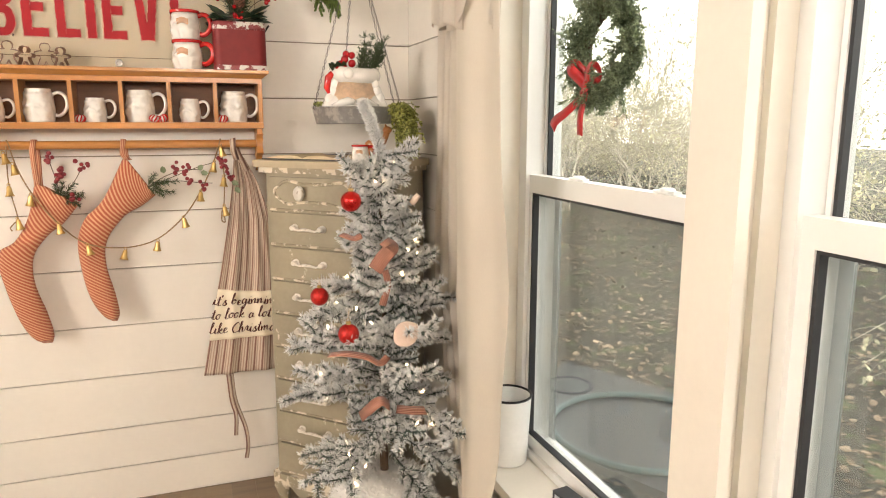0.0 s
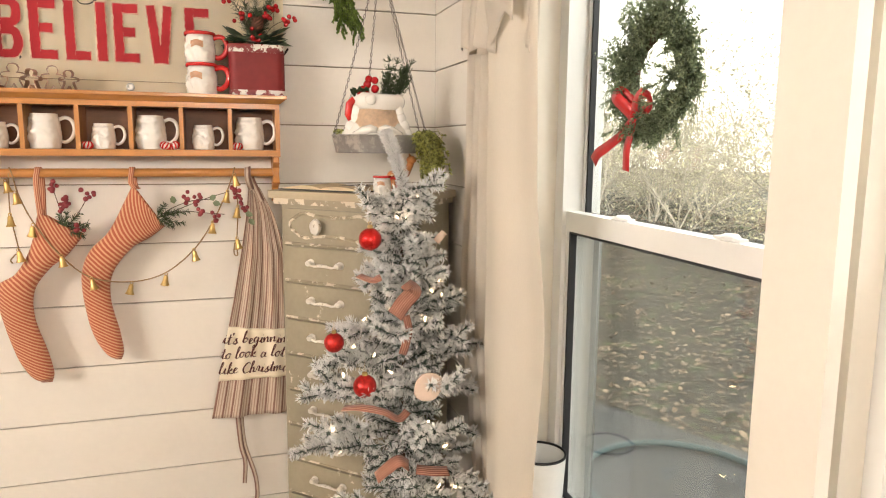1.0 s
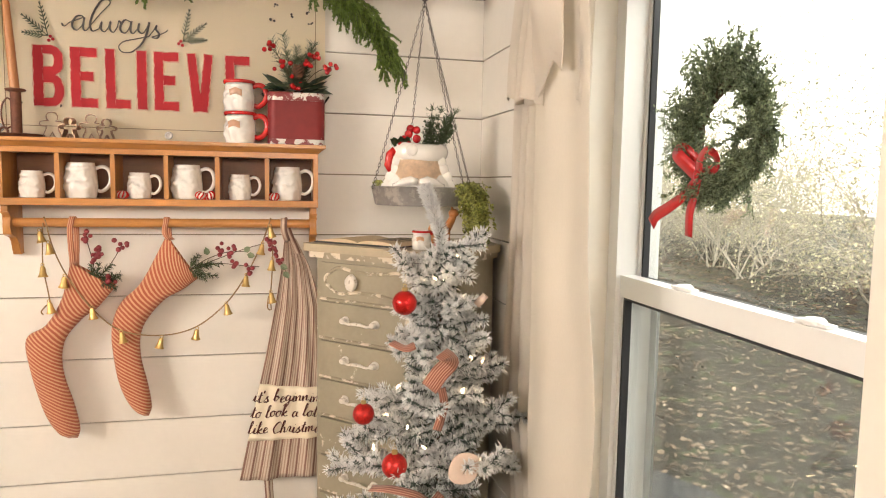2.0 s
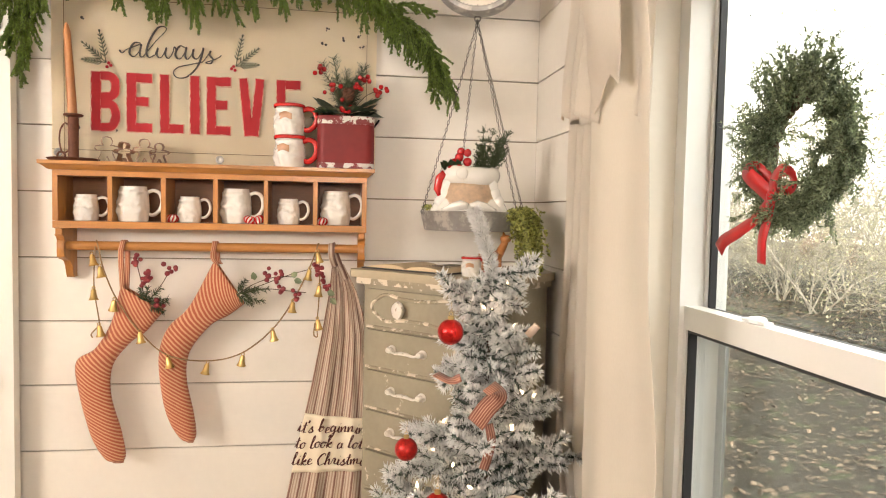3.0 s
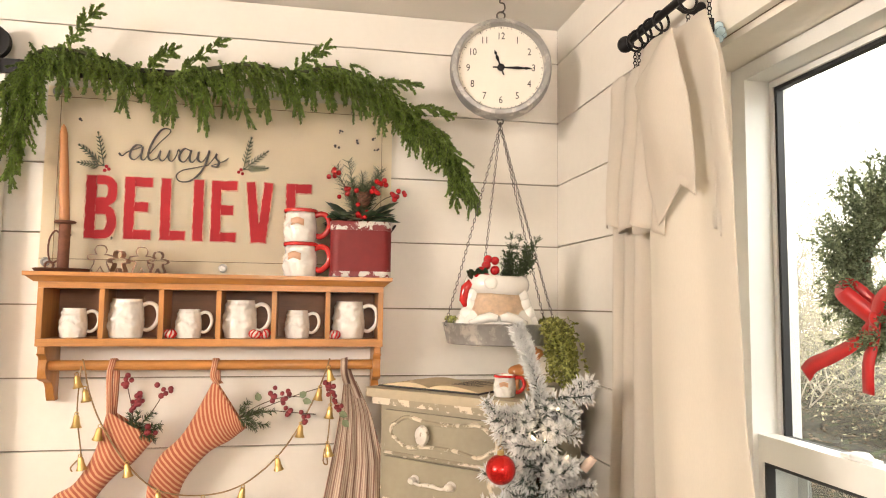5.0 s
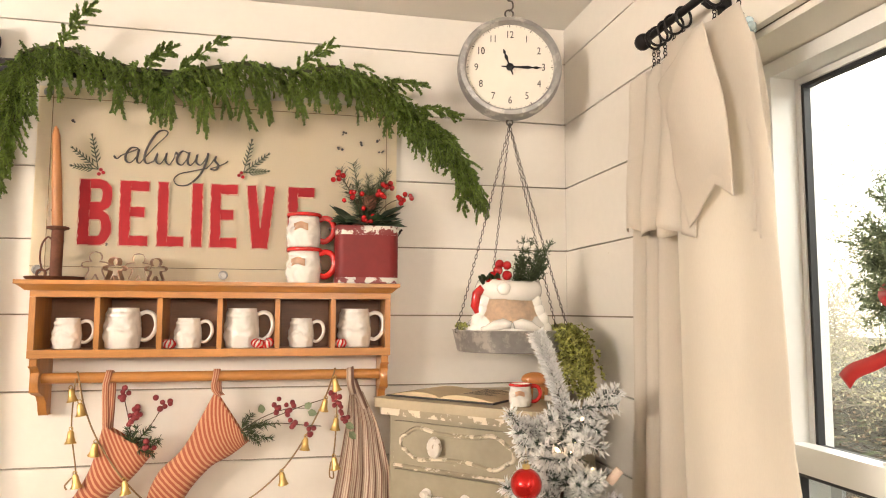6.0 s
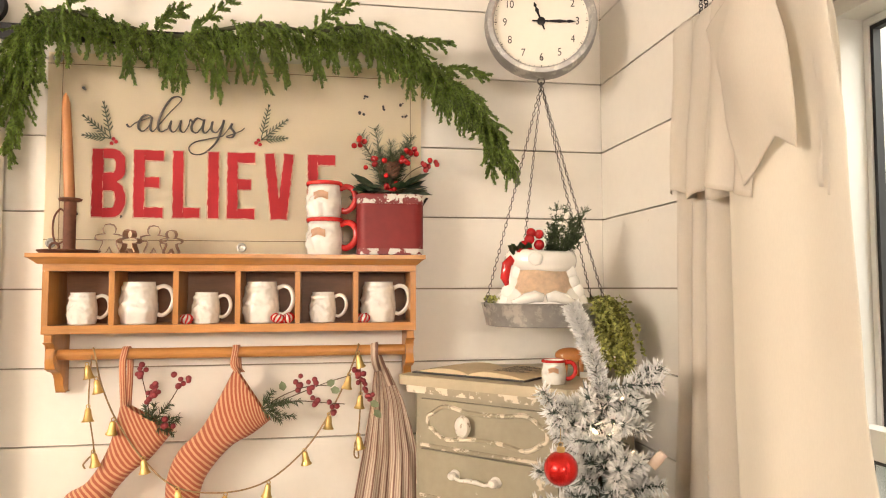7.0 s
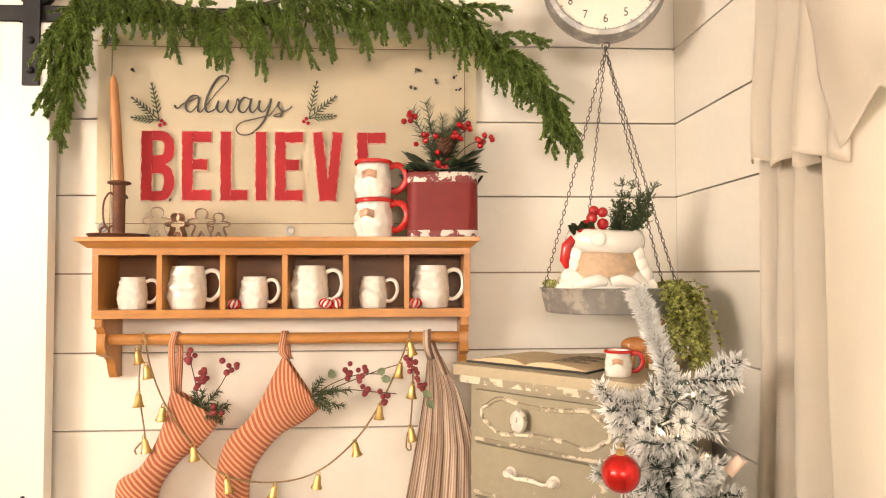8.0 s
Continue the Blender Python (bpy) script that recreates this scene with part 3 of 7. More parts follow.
BERRY = material("red_berry", (0.42, 0.012, 0.015), 0.22, vary=0.15, scale=60, fine=150, coat=0.4)
DULL_BERRY = material("dried_berry", (0.24, 0.030, 0.035), 0.5, vary=0.25, scale=60, fine=150)
FIR = material("garland_needles", (0.135, 0.200, 0.036), 0.5, vary=0.2, scale=12, fine=80, per_island=0.65, bump=0.1, translucent=0.15)
FIR_STEM = material("garland_stem", (0.055, 0.060, 0.022), 0.7)
CEDAR = material("cedar_foliage", (0.185, 0.225, 0.125), 0.6, vary=0.2, scale=12, fine=80, per_island=0.6, translucent=0.2)
LEAF = material("holly_leaf", (0.026, 0.062, 0.022), 0.4, vary=0.25, scale=20, fine=80, per_island=0.35, coat=0.2)
SPRIG = material("sprig_needles", (0.060, 0.085, 0.035), 0.6, per_island=0.5, translucent=0.1)
MOSS = material("trailing_foliage", (0.34, 0.35, 0.10), 0.6, per_island=0.7, translucent=0.25)
TWIG = material("brown_twig", (0.10, 0.062, 0.036), 0.8, vary=0.25, scale=30, fine=120)
TREE_GREEN = material("tree_needles", (0.10, 0.135, 0.110), 0.65, per_island=0.5, translucent=0.1)
FLOCK = material("snow_flocking", (0.90, 0.895, 0.88), 0.95, per_island=0.06, vary=0.03, bump=0.1, translucent=0.2)
FUR = material("white_faux_fur", (0.78, 0.76, 0.73), 0.95, vary=0.05, scale=20, fine=200, bump=0.6, sheen=0.3)
BAUBLE = material("red_bauble", (0.60, 0.014, 0.012), 0.27, 0.75, vary=0.04, scale=20, fine=80, bump=0.02, coat=0.3)
GLITTER = material("red_glitter", (0.46, 0.016, 0.012), 0.35, 0.5, vary=0.5, scale=140, fine=420, bump=0.9)
GOLD = material("gold_cap", (0.75, 0.55, 0.25), 0.3, 1.0)
BULB = glowing("warm_bulb", (1.0, 0.70, 0.40), 14.0)
WIRE = material("green_wire", (0.03, 0.05, 0.03), 0.5)
JUTE = material("jute_twine", (0.30, 0.20, 0.10), 0.95, vary=0.25, scale=80, fine=300, bump=0.5)
TICKING_ORANGE = striped("orange_ticking", (0.60, 0.315, 0.175), (0.37, 0.095, 0.048), 0.0118, 0.44, "Y")
TICKING_LOOP = striped("loop_ticking", (0.62, 0.36, 0.22), (0.40, 0.12, 0.06), 0.0052, 0.42, "X")
TICKING_GREY = striped("grey_ticking", (0.60, 0.49, 0.38), (0.39, 0.270, 0.205), 0.0105, 0.30, "X", second_line=(0.22, 0.115, 0.085))
RIBBON = striped("striped_ribbon", (0.46, 0.25, 0.17), (0.22, 0.075, 0.048), 0.0050, 0.5, "X")
FELT = material("cream_felt", (0.74, 0.58, 0.47), 0.95, vary=0.08, scale=30, fine=200)
RED_RIBBON = material("red_satin", (0.50, 0.010, 0.012), 0.4, vary=0.12, scale=20, fine=200, sheen=0.2, translucent=0.08)
PAPER = material("aged_paper", (0.66, 0.52, 0.33), 0.9, vary=0.08, scale=10, fine=160, bump=0.1)
BOOK_COVER = material("black_cover", (0.03, 0.026, 0.024), 0.6)
DEER = material("brown_glaze", (0.42, 0.16, 0.045), 0.3, vary=0.2, scale=50, fine=160, coat=0.3,
                second=(0.75, 0.62, 0.45), amount=0.60, second_scale=40, hard=0.1)
BLUE_GLASS = material("pale_blue_glass", (0.42, 0.56, 0.60), 0.1, vary=0.2, scale=60, coat=0.8)
ENAMEL = material("white_enamel", (0.80, 0.79, 0.76), 0.3, vary=0.05, scale=10, fine=80, coat=0.3,
                  second=(0.10, 0.09, 0.085), amount=0.78, second_scale=20, hard=0.03)
CANDY = material("white_sugar", (0.80, 0.74, 0.68), 0.25, coat=0.4)


# ---- foliage helpers ----
class Sprays:
    """Collects needles and leaves as plain vertex and face lists."""

    def __init__(self, seed):
        self.v, self.f, self.r = [], [], random.Random(seed)

    def needle(self, p, d, length, width):
        side = d.cross(Vector((self.r.uniform(-1, 1), self.r.uniform(-1, 1), self.r.uniform(-1, 1))))
        if side.length < 1e-6:
            return
        side = side.normalized() * width
        k = len(self.v)
        self.v += [tuple(p - side), tuple(p + side), tuple(p + d * length * 0.6 + side * 0.8), tuple(p + d * length), tuple(p + d * length * 0.6 - side * 0.8)]
        self.f.append((k, k + 1, k + 2, k + 3, k + 4))

    def leaf(self, p, d, n, length, width, fold=0.25):
        d = d.normalized()
        s = d.cross(n).normalized()
        up = s.cross(d).normalized()
        k = len(self.v)
        pts = [p, p + d * length * 0.3 + s * width, p + d * length * 0.7 + s * width * 0.8, p + d * length,
               p + d * length * 0.7 - s * width * 0.8, p + d * length * 0.3 - s * width, p + d * length * 0.5 - up * width * fold]
        self.v += [tuple(q) for q in pts]
        for a, b in ((0, 1), (1, 2), (2, 3), (3, 4), (4, 5), (5, 0)):
            self.f.append((k + a, k + b, k + 6))

    def stem(self, pts, r0, r1, seg=4):
        pts = [Vector(p) for p in pts]
        k0 = len(self.v)
        for i, p in enumerate(pts):
            d = (pts[min(i + 1, len(pts) - 1)] - pts[max(i - 1, 0)]).normalized()
            u = d.orthogonal().normalized()
            w = d.cross(u)
            r = r0 + (r1 - r0) * i / max(1, len(pts) - 1)
            self.v += [tuple(p + r * (math.cos(a) * u + math.sin(a) * w)) for a in (2 * math.pi * k / seg for k in range(seg))]
        for i in range(len(pts) - 1):
            for k in range(seg):
                a, b = k0 + i * seg + k, k0 + i * seg + (k + 1) % seg
                self.f.append((a, b, b + seg, a + seg))

    def brush(self, pts, count, length, width, open_=0.9, taper=0.4, up=0.0):
        """Needles all round a bent twig, leaning towards its tip."""
        pts = [Vector(p) for p in pts]
        n = len(pts) - 1
        for i in range(count):
            t = i / count * n
            j = min(int(t), n - 1)
            p = pts[j].lerp(pts[j + 1], t - j)
            d = (pts[j + 1] - pts[j]).normalized()
            o = Vector((self.r.gauss(0, 1), self.r.gauss(0, 1), self.r.gauss(0, 1) + up))
            o = (o - d * o.dot(d)).normalized()
            q = (d * self.r.uniform(0.35, 0.8) + o * open_ * self.r.uniform(0.7, 1.2)).normalized()
            k = 1 - taper * (i / count)
            self.needle(p, q, length * k * self.r.uniform(0.75, 1.2), width)

    def mesh(self, name, mat):
        return raw_mesh(name, self.v, self.f, mat)


def bent(r, p, d, length, droop, steps=5, wander=0.12):
    """Points of a twig that starts along d and bends down by droop."""
    p, d = Vector(p), Vector(d).normalized()
    pts = [p.copy()]
    for i in range(steps):
        d = (d + Vector((r.gauss(0, wander), r.gauss(0, wander), r.gauss(0, wander) - droop)) / steps * 2).normalized()
        p = p + d * (length / steps)
        pts.append(p.copy())
    return pts


def smooth_path(pts, n):
    """Catmull-Rom through points."""
    pts = [Vector(p) for p in pts]
    q = [pts[0] * 2 - pts[1]] + pts + [pts[-1] * 2 - pts[-2]]
    out = []
    for i in range(len(pts) - 1):
        a, b, c, d = q[i:i + 4]
        for k in range(n):
            t = k / n
            out.append(0.5 * ((2 * b) + (c - a) * t + (2 * a - 5 * b + 4 * c - d) * t * t + (3 * b - a - 3 * c + d) * t ** 3))
    return out + [pts[-1]]


def text_mesh(name, body, size, mat, depth=0.0008, shear=0.0, width=1.0, bold=0.0):
    cu = bpy.data.curves.new(name, "FONT")
    cu.body, cu.size, cu.extrude, cu.shear, cu.offset = body, size, depth, shear, bold
    cu.align_x = "CENTER"
    ob = bpy.data.objects.new(name, cu)
    me = bpy.data.meshes.new_from_object(ob)
    bpy.data.objects.remove(ob)
    for v in me.vertices:
        v.co.x *= width
    me.materials.clear()
    me.materials.append(mat)
    return me


# ---- the canvas sign ----
SIGN_Y = 2.476


def sign():
    s = thing("banner_sign", "cream canvas banner sign with red applique letters", "sign")
    x0, x1, z0, z1 = -0.603, 0.312, 1.496, 1.992
    bm = bmesh.new()
    nx, nz = 60, 34
    g = []
    for k in range(nz + 1):
        row = []
        for i in range(nx + 1):
            x, z = x0 + (x1 - x0) * i / nx, z0 + (z1 - z0) * k / nz
            row.append(bm.verts.new((x, SIGN_Y + 0.0022 * noise.noise(Vector((x * 5, z * 7, 1))), z)))
        g.append(row)
    for k in range(nz):
        for i in range(nx):
            bm.faces.new((g[k][i], g[k][i + 1], g[k + 1][i + 1], g[k + 1][i]))
    bmesh.ops.solidify(bm, geom=bm.faces[:], thickness=0.003)
    bmesh.ops.recalc_face_normals(bm, faces=bm.faces[:])
    part("canvas", bm, CANVAS, s)
    hem = bmesh.new()
    for a, b, c, d in ((x0 + 0.001, x1 - 0.001, z1 - 0.030, z1 - 0.0285), (x0 + 0.001, x1 - 0.001, z0 + 0.036, z0 + 0.0375), (x0 + 0.034, x0 + 0.0355, z0, z1), (x1 - 0.030, x1 - 0.0285, z0, z1)):
        box(hem, a, b, SIGN_Y - 0.0042, SIGN_Y - 0.0030, c, d)
    part("hem_stitching", hem, JUTE, s)
    for x, z in ((-0.579, 1.976), (-0.142, 1.516), (-0.585, 1.524), (0.294, 1.976)):
        bm = bmesh.new()
        torus(bm, pose(x, SIGN_Y - 0.005, z, 90), 0.0088, 0.0032, 20, 8)
        lathe(bm, [(0.0075, 0), (0.0075, 0.001)], 16, pose(x, SIGN_Y - 0.0035, z, 90))
        part("grommet", bm, GALV, s, "dull steel grommet")
    # letters: strokes with torn edges, set on a paler frayed patch
    zb, zt = 1.589, 1.755
    h = zt - zb
    rr = random.Random(5)

    def stroke(bm, a, b, w, grow):
        """A straight torn strip from a to b."""
        a, b = Vector(a), Vector(b)
        d = (b - a).normalized()
        a, b = a - d * grow, b + d * grow
        n2 = Vector((-d.y, d.x))
        steps = max(4, int((b - a).length / 0.007))
        L, R = [], []
        for i in range(steps + 1):
            p = a.lerp(b, i / steps)
            j = 0.0014
            L.append(p + n2 * (w / 2 + grow + rr.uniform(-j, j)))
            R.append(p - n2 * (w / 2 + grow + rr.uniform(-j, j)))
        return [L, R]

    def strip(bm, L, R, y, t):
        fr = [(bm.verts.new((p.x, y, p.y)), bm.verts.new((q.x, y, q.y)), bm.verts.new((q.x, y + t, q.y)), bm.verts.new((p.x, y + t, p.y))) for p, q in zip(L, R)]
        for u, v in zip(fr, fr[1:]):
            for k in range(4):
                bm.faces.new((u[k], u[(k + 1) % 4], v[(k + 1) % 4], v[k]))
        bm.faces.new(fr[0])
        bm.faces.new(fr[-1][::-1])

    def shapes(ch, x, w):
        """Strokes of a letter: straight ones as (a, b, width), bowls as lists of points."""
        sw = 0.0245
        if ch == "I":
            return [((x + w / 2, zb), (x + w / 2, zt), w)]
        if ch == "L":
            return [((x + sw / 2, zb), (x + sw / 2, zt), sw), ((x + sw, zb + 0.0125), (x + w, zb + 0.0125), 0.025)]
        if ch == "E":
            return [((x + sw / 2, zb), (x + sw / 2, zt), sw)] + [((x + sw, z), (x + w * k, z), 0.025) for z, k in ((zb + 0.0125, 1), (zb + h * 0.52, 0.86), (zt - 0.0125, 1))]
        if ch == "V":
            return [((x + 0.014, zt), (x + w / 2 - 0.0075, zb), 0.0235), ((x + w - 0.014, zt), (x + w / 2 + 0.0075, zb), 0.0235)]
        bowls = []
        for z0_, z1_ in ((zb, zb + h * 0.52), (zb + h * 0.52, zt)):
            m_, r_ = (z0_ + z1_) / 2, (z1_ - z0_) / 2 - 0.0105
            pts = [Vector((x + sw, m_ - r_))]
            for k in range(13):
                a = -math.pi / 2 + math.pi * k / 12
                pts.append(Vector((x + w - 0.030 + 0.019 * math.cos(a), m_ + r_ * math.copysign(abs(math.sin(a)) ** 0.8, math.sin(a)))))
            pts.append(Vector((x + sw, m_ + r_)))
            bowls.append(pts)
        return [((x + sw / 2, zb), (x + sw / 2, zt), sw)] + bowls

    for ch, x, w in (("B", -0.495, 0.076), ("E", -0.399, 0.068), ("L", -0.308, 0.064), ("I", -0.225, 0.026), ("E", -0.178, 0.066), ("V", -0.090, 0.076), ("E", 0.020, 0.068)):
        for name, mat, grow, y, t in (("letter", RED_CLOTH, 0.0, SIGN_Y - 0.0078, 0.0018), ("letter_backing", PINK_EDGE, 0.0026, SIGN_Y - 0.0056, 0.0012)):
            bm = bmesh.new()
            for i, st in enumerate(shapes(ch, x, w)):
                yy = y + 0.0003 * i
                if isinstance(st, list):
                    L, R = [], []
                    for k, p in enumerate(st):
                        d = (st[min(k + 1, len(st) - 1)] - st[max(k - 1, 0)]).normalized()
                        n2 = Vector((-d.y, d.x))
                        L.append(p + n2 * (0.0115 + grow + rr.uniform(-0.001, 0.001)))
                        R.append(p - n2 * (0.0115 + grow + rr.uniform(-0.001, 0.001)))
                else:
                    L, R = stroke(bm, st[0], st[1], st[2], grow)
                strip(bm, L, R, yy, t)
            part(name, bm, mat, s, "torn red cloth letter" if name == "letter" else "", smooth=False)
    # the script word, letter by letter in units of its lower-case height
    script = {
        "a": [(-0.2, 0.4), (0, 0.22), (0.35, 0.5), (1.2, 0.9), (0.85, 0.98), (0.55, 0.6), (0.5, 0.18), (0.78, 0), (1.15, 0.4), (1.27, 0.9), (1.18, 0.18), (1.35, 0), (1.6, 0.3)],
        "l": [(1.6, 0.3), (2.3, 1.2), (2.95, 1.95), (2.8, 2.2), (2.35, 2.05), (1.85, 1.2), (1.62, 0.4), (1.78, 0), (2.2, 0.18)],
        "w": [(2.2, 0.18), (2.38, 0.67), (2.33, 0.18), (2.55, 0), (2.8, 0.3), (2.95, 0.73), (2.9, 0.22), (3.13, 0), (3.4, 0.4), (3.5, 0.8), (3.65, 0.62)],
        "a_": [(4.25, 0.8), (3.9, 0.9), (3.62, 0.5), (3.62, 0.13), (3.9, 0), (4.2, 0.4), (4.33, 0.85), (4.25, 0.22), (4.42, 0), (4.7, 0.3)],
        "y": [(4.7, 0.3), (4.82, 0.73), (4.78, 0.22), (5.05, 0.05), (5.35, 0.45), (5.5, 0.85), (5.3, 0), (4.95, -0.7), (4.33, -1.27), (3.7, -1.33), (3.45, -0.98), (3.78, -0.6), (4.55, -0.38), (5.45, -0.15)],
        "s": [(5.45, -0.15), (5.78, 0.3), (6.0, 0.67), (5.93, 0.4), (6.15, 0.07), (6.0, -0.22), (5.67, -0.18), (6.1, 0.0), (6.55, 0.22), (6.75, 0.4)],
    }
    for k, (letter, pts) in enumerate(script.items()):
        path = smooth_path([(-0.412 + 0.0405 * a, SIGN_Y - 0.0046 - 0.0002 * k, 1.803 + 0.0405 * b) for a, b in pts], 7)
        rad = []
        for q0, q1 in zip(path, path[1:] + path[-1:]):
            down = (q0.z - q1.z) / max(1e-5, (q1 - q0).length)
            rad.append(0.0016 + 0.0014 * max(0.0, down))
        bm = bmesh.new()
        tube(bm, path, rad, 6, flat=1.0)
        for v in bm.verts:
            v.co.y = SIGN_Y - 0.0046 + (v.co.y - SIGN_Y + 0.0046) * 0.25
        part("script_letter", bm, INK, s, "charcoal brush script letter", smooth=True)
    # printed sprigs with berries either side of the word
    for cx, cz, sgn in ((-0.455, 1.782, -1), (-0.098, 1.790, 1)):
        for ang, ln in ((78, 0.090), (40, 0.082), (6, 0.062)):
            bm = bmesh.new()
            d = Vector((math.cos(radians(ang)) * sgn, 0, math.sin(radians(ang))))
            base = Vector((cx, SIGN_Y - 0.0045, cz))
            tube(bm, [base, base + d * ln], 0.0013, 5)
            for k in range(7):
                p = base + d * ln * (0.20 + 0.125 * k)
                for q in ((-1, 1) if k < 6 else (-0.3, 0.3)):
                    e = Matrix.Rotation(radians(40 * q), 3, "Y") @ d
                    w = Vector((-e.z, 0, e.x))
                    reach_ = 0.0175 * (1 - 0.07 * k)
                    rim = [p + e * reach_ * t + w * 0.0015 * math.sin(math.pi * t) * f for f, ts in ((1, (0, 0.25, 0.5, 0.75, 1)), (-1, (0.75, 0.5, 0.25))) for t in ts]
                    slab(bm, [(v.x, v.z) for v in rim], SIGN_Y - 0.0050 - 0.00004 * k, SIGN_Y - 0.0040)
            part("printed_sprig", bm, GREEN_INK, s, "dark green printed sprig")
        bm = bmesh.new()
        for a, b in ((0.004, 0.0), (0.014, 0.004), (0.008, 0.011)):
            lathe(bm, [(0.0046, 0), (0.0046, 0.0008)], 12, pose(cx - sgn * a + sgn * 0.002, SIGN_Y - 0.0045, cz + b - 0.012, 90))
        part("printed_berries", bm, RED_CLOTH, s, "red printed berries")
    rs = random.Random(9)
    for x, z in ((-0.515, 1.905), (0.165, 1.912), (0.215, 1.885), (0.262, 1.895), (0.268, 1.868), (0.155, 1.87), (-0.552, 1.675), (-0.53, 1.60), (-0.43, 1.592)):
        bm = bmesh.new()
        for k in range(4):
            lathe(bm, [(rs.uniform(0.002, 0.0038), 0), (0.002, 0.0006)], 8, pose(x + rs.uniform(-0.006, 0.006), SIGN_Y - 0.0046 + 0.0001 * k, z + rs.uniform(-0.005, 0.005), 90))
        part("ink_spot", bm, INK, s, "small grey printed spot")
    return s


sign()


# ---- mugs ----
def mug_body(h, r, seed, relief, waist=0.0):
    bm = bmesh.new()
    prof = []
    for k in range(27):
        t = k / 26
        prof.append((r * (0.84 + 0.17 * math.sin(math.pi * min(1, 0.12 + t * 0.95)) - waist * t), h * t))
    outer = [(r * 0.78, 0.0)] + prof
    inner = [(r * 0.79 - waist * r, h), (r * 0.77, h * 0.9), (r * 0.76, h * 0.15), (r * 0.4, h * 0.10)]
    rings = lathe(bm, outer + inner, 72)
    for ring in rings[2:26]:
        for v in ring:
            a = math.atan2(v.co.y, v.co.x)
            front = max(0.0, math.cos(a + radians(112)))
            t = v.co.z / h
            lump = noise.noise(Vector((a * 3.6 + seed, t * 5, seed))) * 0.035 + abs(noise.noise(Vector((a * 7.0, t * 11, seed)))) * 0.06 - 0.02
            g = (a + radians(112) + math.pi) % (2 * math.pi) - math.pi
            band = 0.060 * math.exp(-((t - 0.84 + 0.03 * math.cos(2 * g)) / 0.055) ** 4) * (0.4 + 0.6 * front)
            lobes = sum(0.085 * math.exp(-((g - sx * 0.30) / 0.24) ** 2 - ((t - 0.50 + 0.16 * (abs(g) - 0.25)) / 0.060) ** 2) for sx in (-1, 1))
            bead = 0.070 * math.exp(-(g / 0.13) ** 2 - ((t - 0.60) / 0.05) ** 2)
            waves = 0.030 * front * math.exp(-((t - 0.25) / 0.20) ** 2) * (1 + math.sin(g * 9 + 5 * t)) + 0.05 * math.exp(-((abs(g) - 0.95) / 0.22) ** 2) * (0.5 + 0.5 * math.cos(t * 22)) * min(1, 3 * (0.85 - t) if t > 0.52 else 1)
            k = 1 + 1.9 * relief * (band + lobes + bead + waves + lump * (0.4 + 0.5 * front))
            v.co.x *= k
            v.co.y *= k
    return bm


def handle_mesh(h, r, thick):
    bm = bmesh.new()
    pts = [(r * 0.86, 0, h * 0.84), (r * 1.25, 0, h * 0.90), (r * 1.62, 0, h * 0.82), (r * 1.78, 0, h * 0.58), (r * 1.62, 0, h * 0.34), (r * 1.25, 0, h * 0.20), (r * 0.93, 0, h * 0.22)]
    return tube(bm, smooth_path(pts, 4), thick, 10, flat=0.8)


MUG_BIG = mesh_of("mug_body", mug_body(0.099, 0.0425, 1.3, 1.0), WHITE_GLAZE, True)
MUG_SMALL = mesh_of("mug_body", mug_body(0.074, 0.0320, 4.1, 1.0), WHITE_GLAZE, True)
MUG_BIG_H = mesh_of("mug_handle", handle_mesh(0.099, 0.0425, 0.0060), WHITE_GLAZE, True)
MUG_SMALL_H = mesh_of("mug_handle", handle_mesh(0.074, 0.0320, 0.0048), WHITE_GLAZE, True)
for x, big, turn in ((-0.494, False, 10), (-0.369, True, 5), (-0.216, False, -3), (-0.087, True, -4), (0.061, False, -6), (0.198, True, -8)):
    m = thing("mug", ("large" if big else "small") + " white glazed ceramic mug with moulded relief in a cubby", "mug", "white mugs on the shelf", at=pose(x, 2.425, CUB_Z + 0.0005, 0, 0, turn))
    part("body", MUG_BIG if big else MUG_SMALL, WHITE_GLAZE, m)
    part("handle", MUG_BIG_H if big else MUG_SMALL_H, WHITE_GLAZE, m)


def candy(x, y, tilt):
    c = thing("peppermint_candy", "round red and white striped peppermint candy", "candy", "candies in the cubbies", at=pose(x, y, CUB_Z + 0.0115, 0, tilt, 20))
    bm = bmesh.new()
    ball(bm, (0, 0, 0), 0.0145, 20, 10, (1, 1, 0.78))
    part("sugar", bm, CANDY, c, smooth=True)
    for k in range(8):
        bm = bmesh.new()
        a = 2 * math.pi * k / 8
        pts = [(0.0149 * math.cos(b) * math.cos(a + 0.3 * b), 0.0149 * math.cos(b) * math.sin(a + 0.3 * b), 0.0149 * 0.78 * math.sin(b)) for b in (-1.3 + 2.6 * i / 8 for i in range(9))]
        tube(bm, pts, [0.0006, 0.0016, 0.0022, 0.0026, 0.0028, 0.0026, 0.0022, 0.0016, 0.0006], 5, flat=1)
        part("stripe", bm, RED_GLAZE, c, "red sugar stripe")
    return c


for x, y, tilt in ((-0.258, 2.400, 0), (-0.046, 2.392, 15), (-0.023, 2.400, -30), (0.158, 2.386, 0)):
    candy(x, y, tilt)


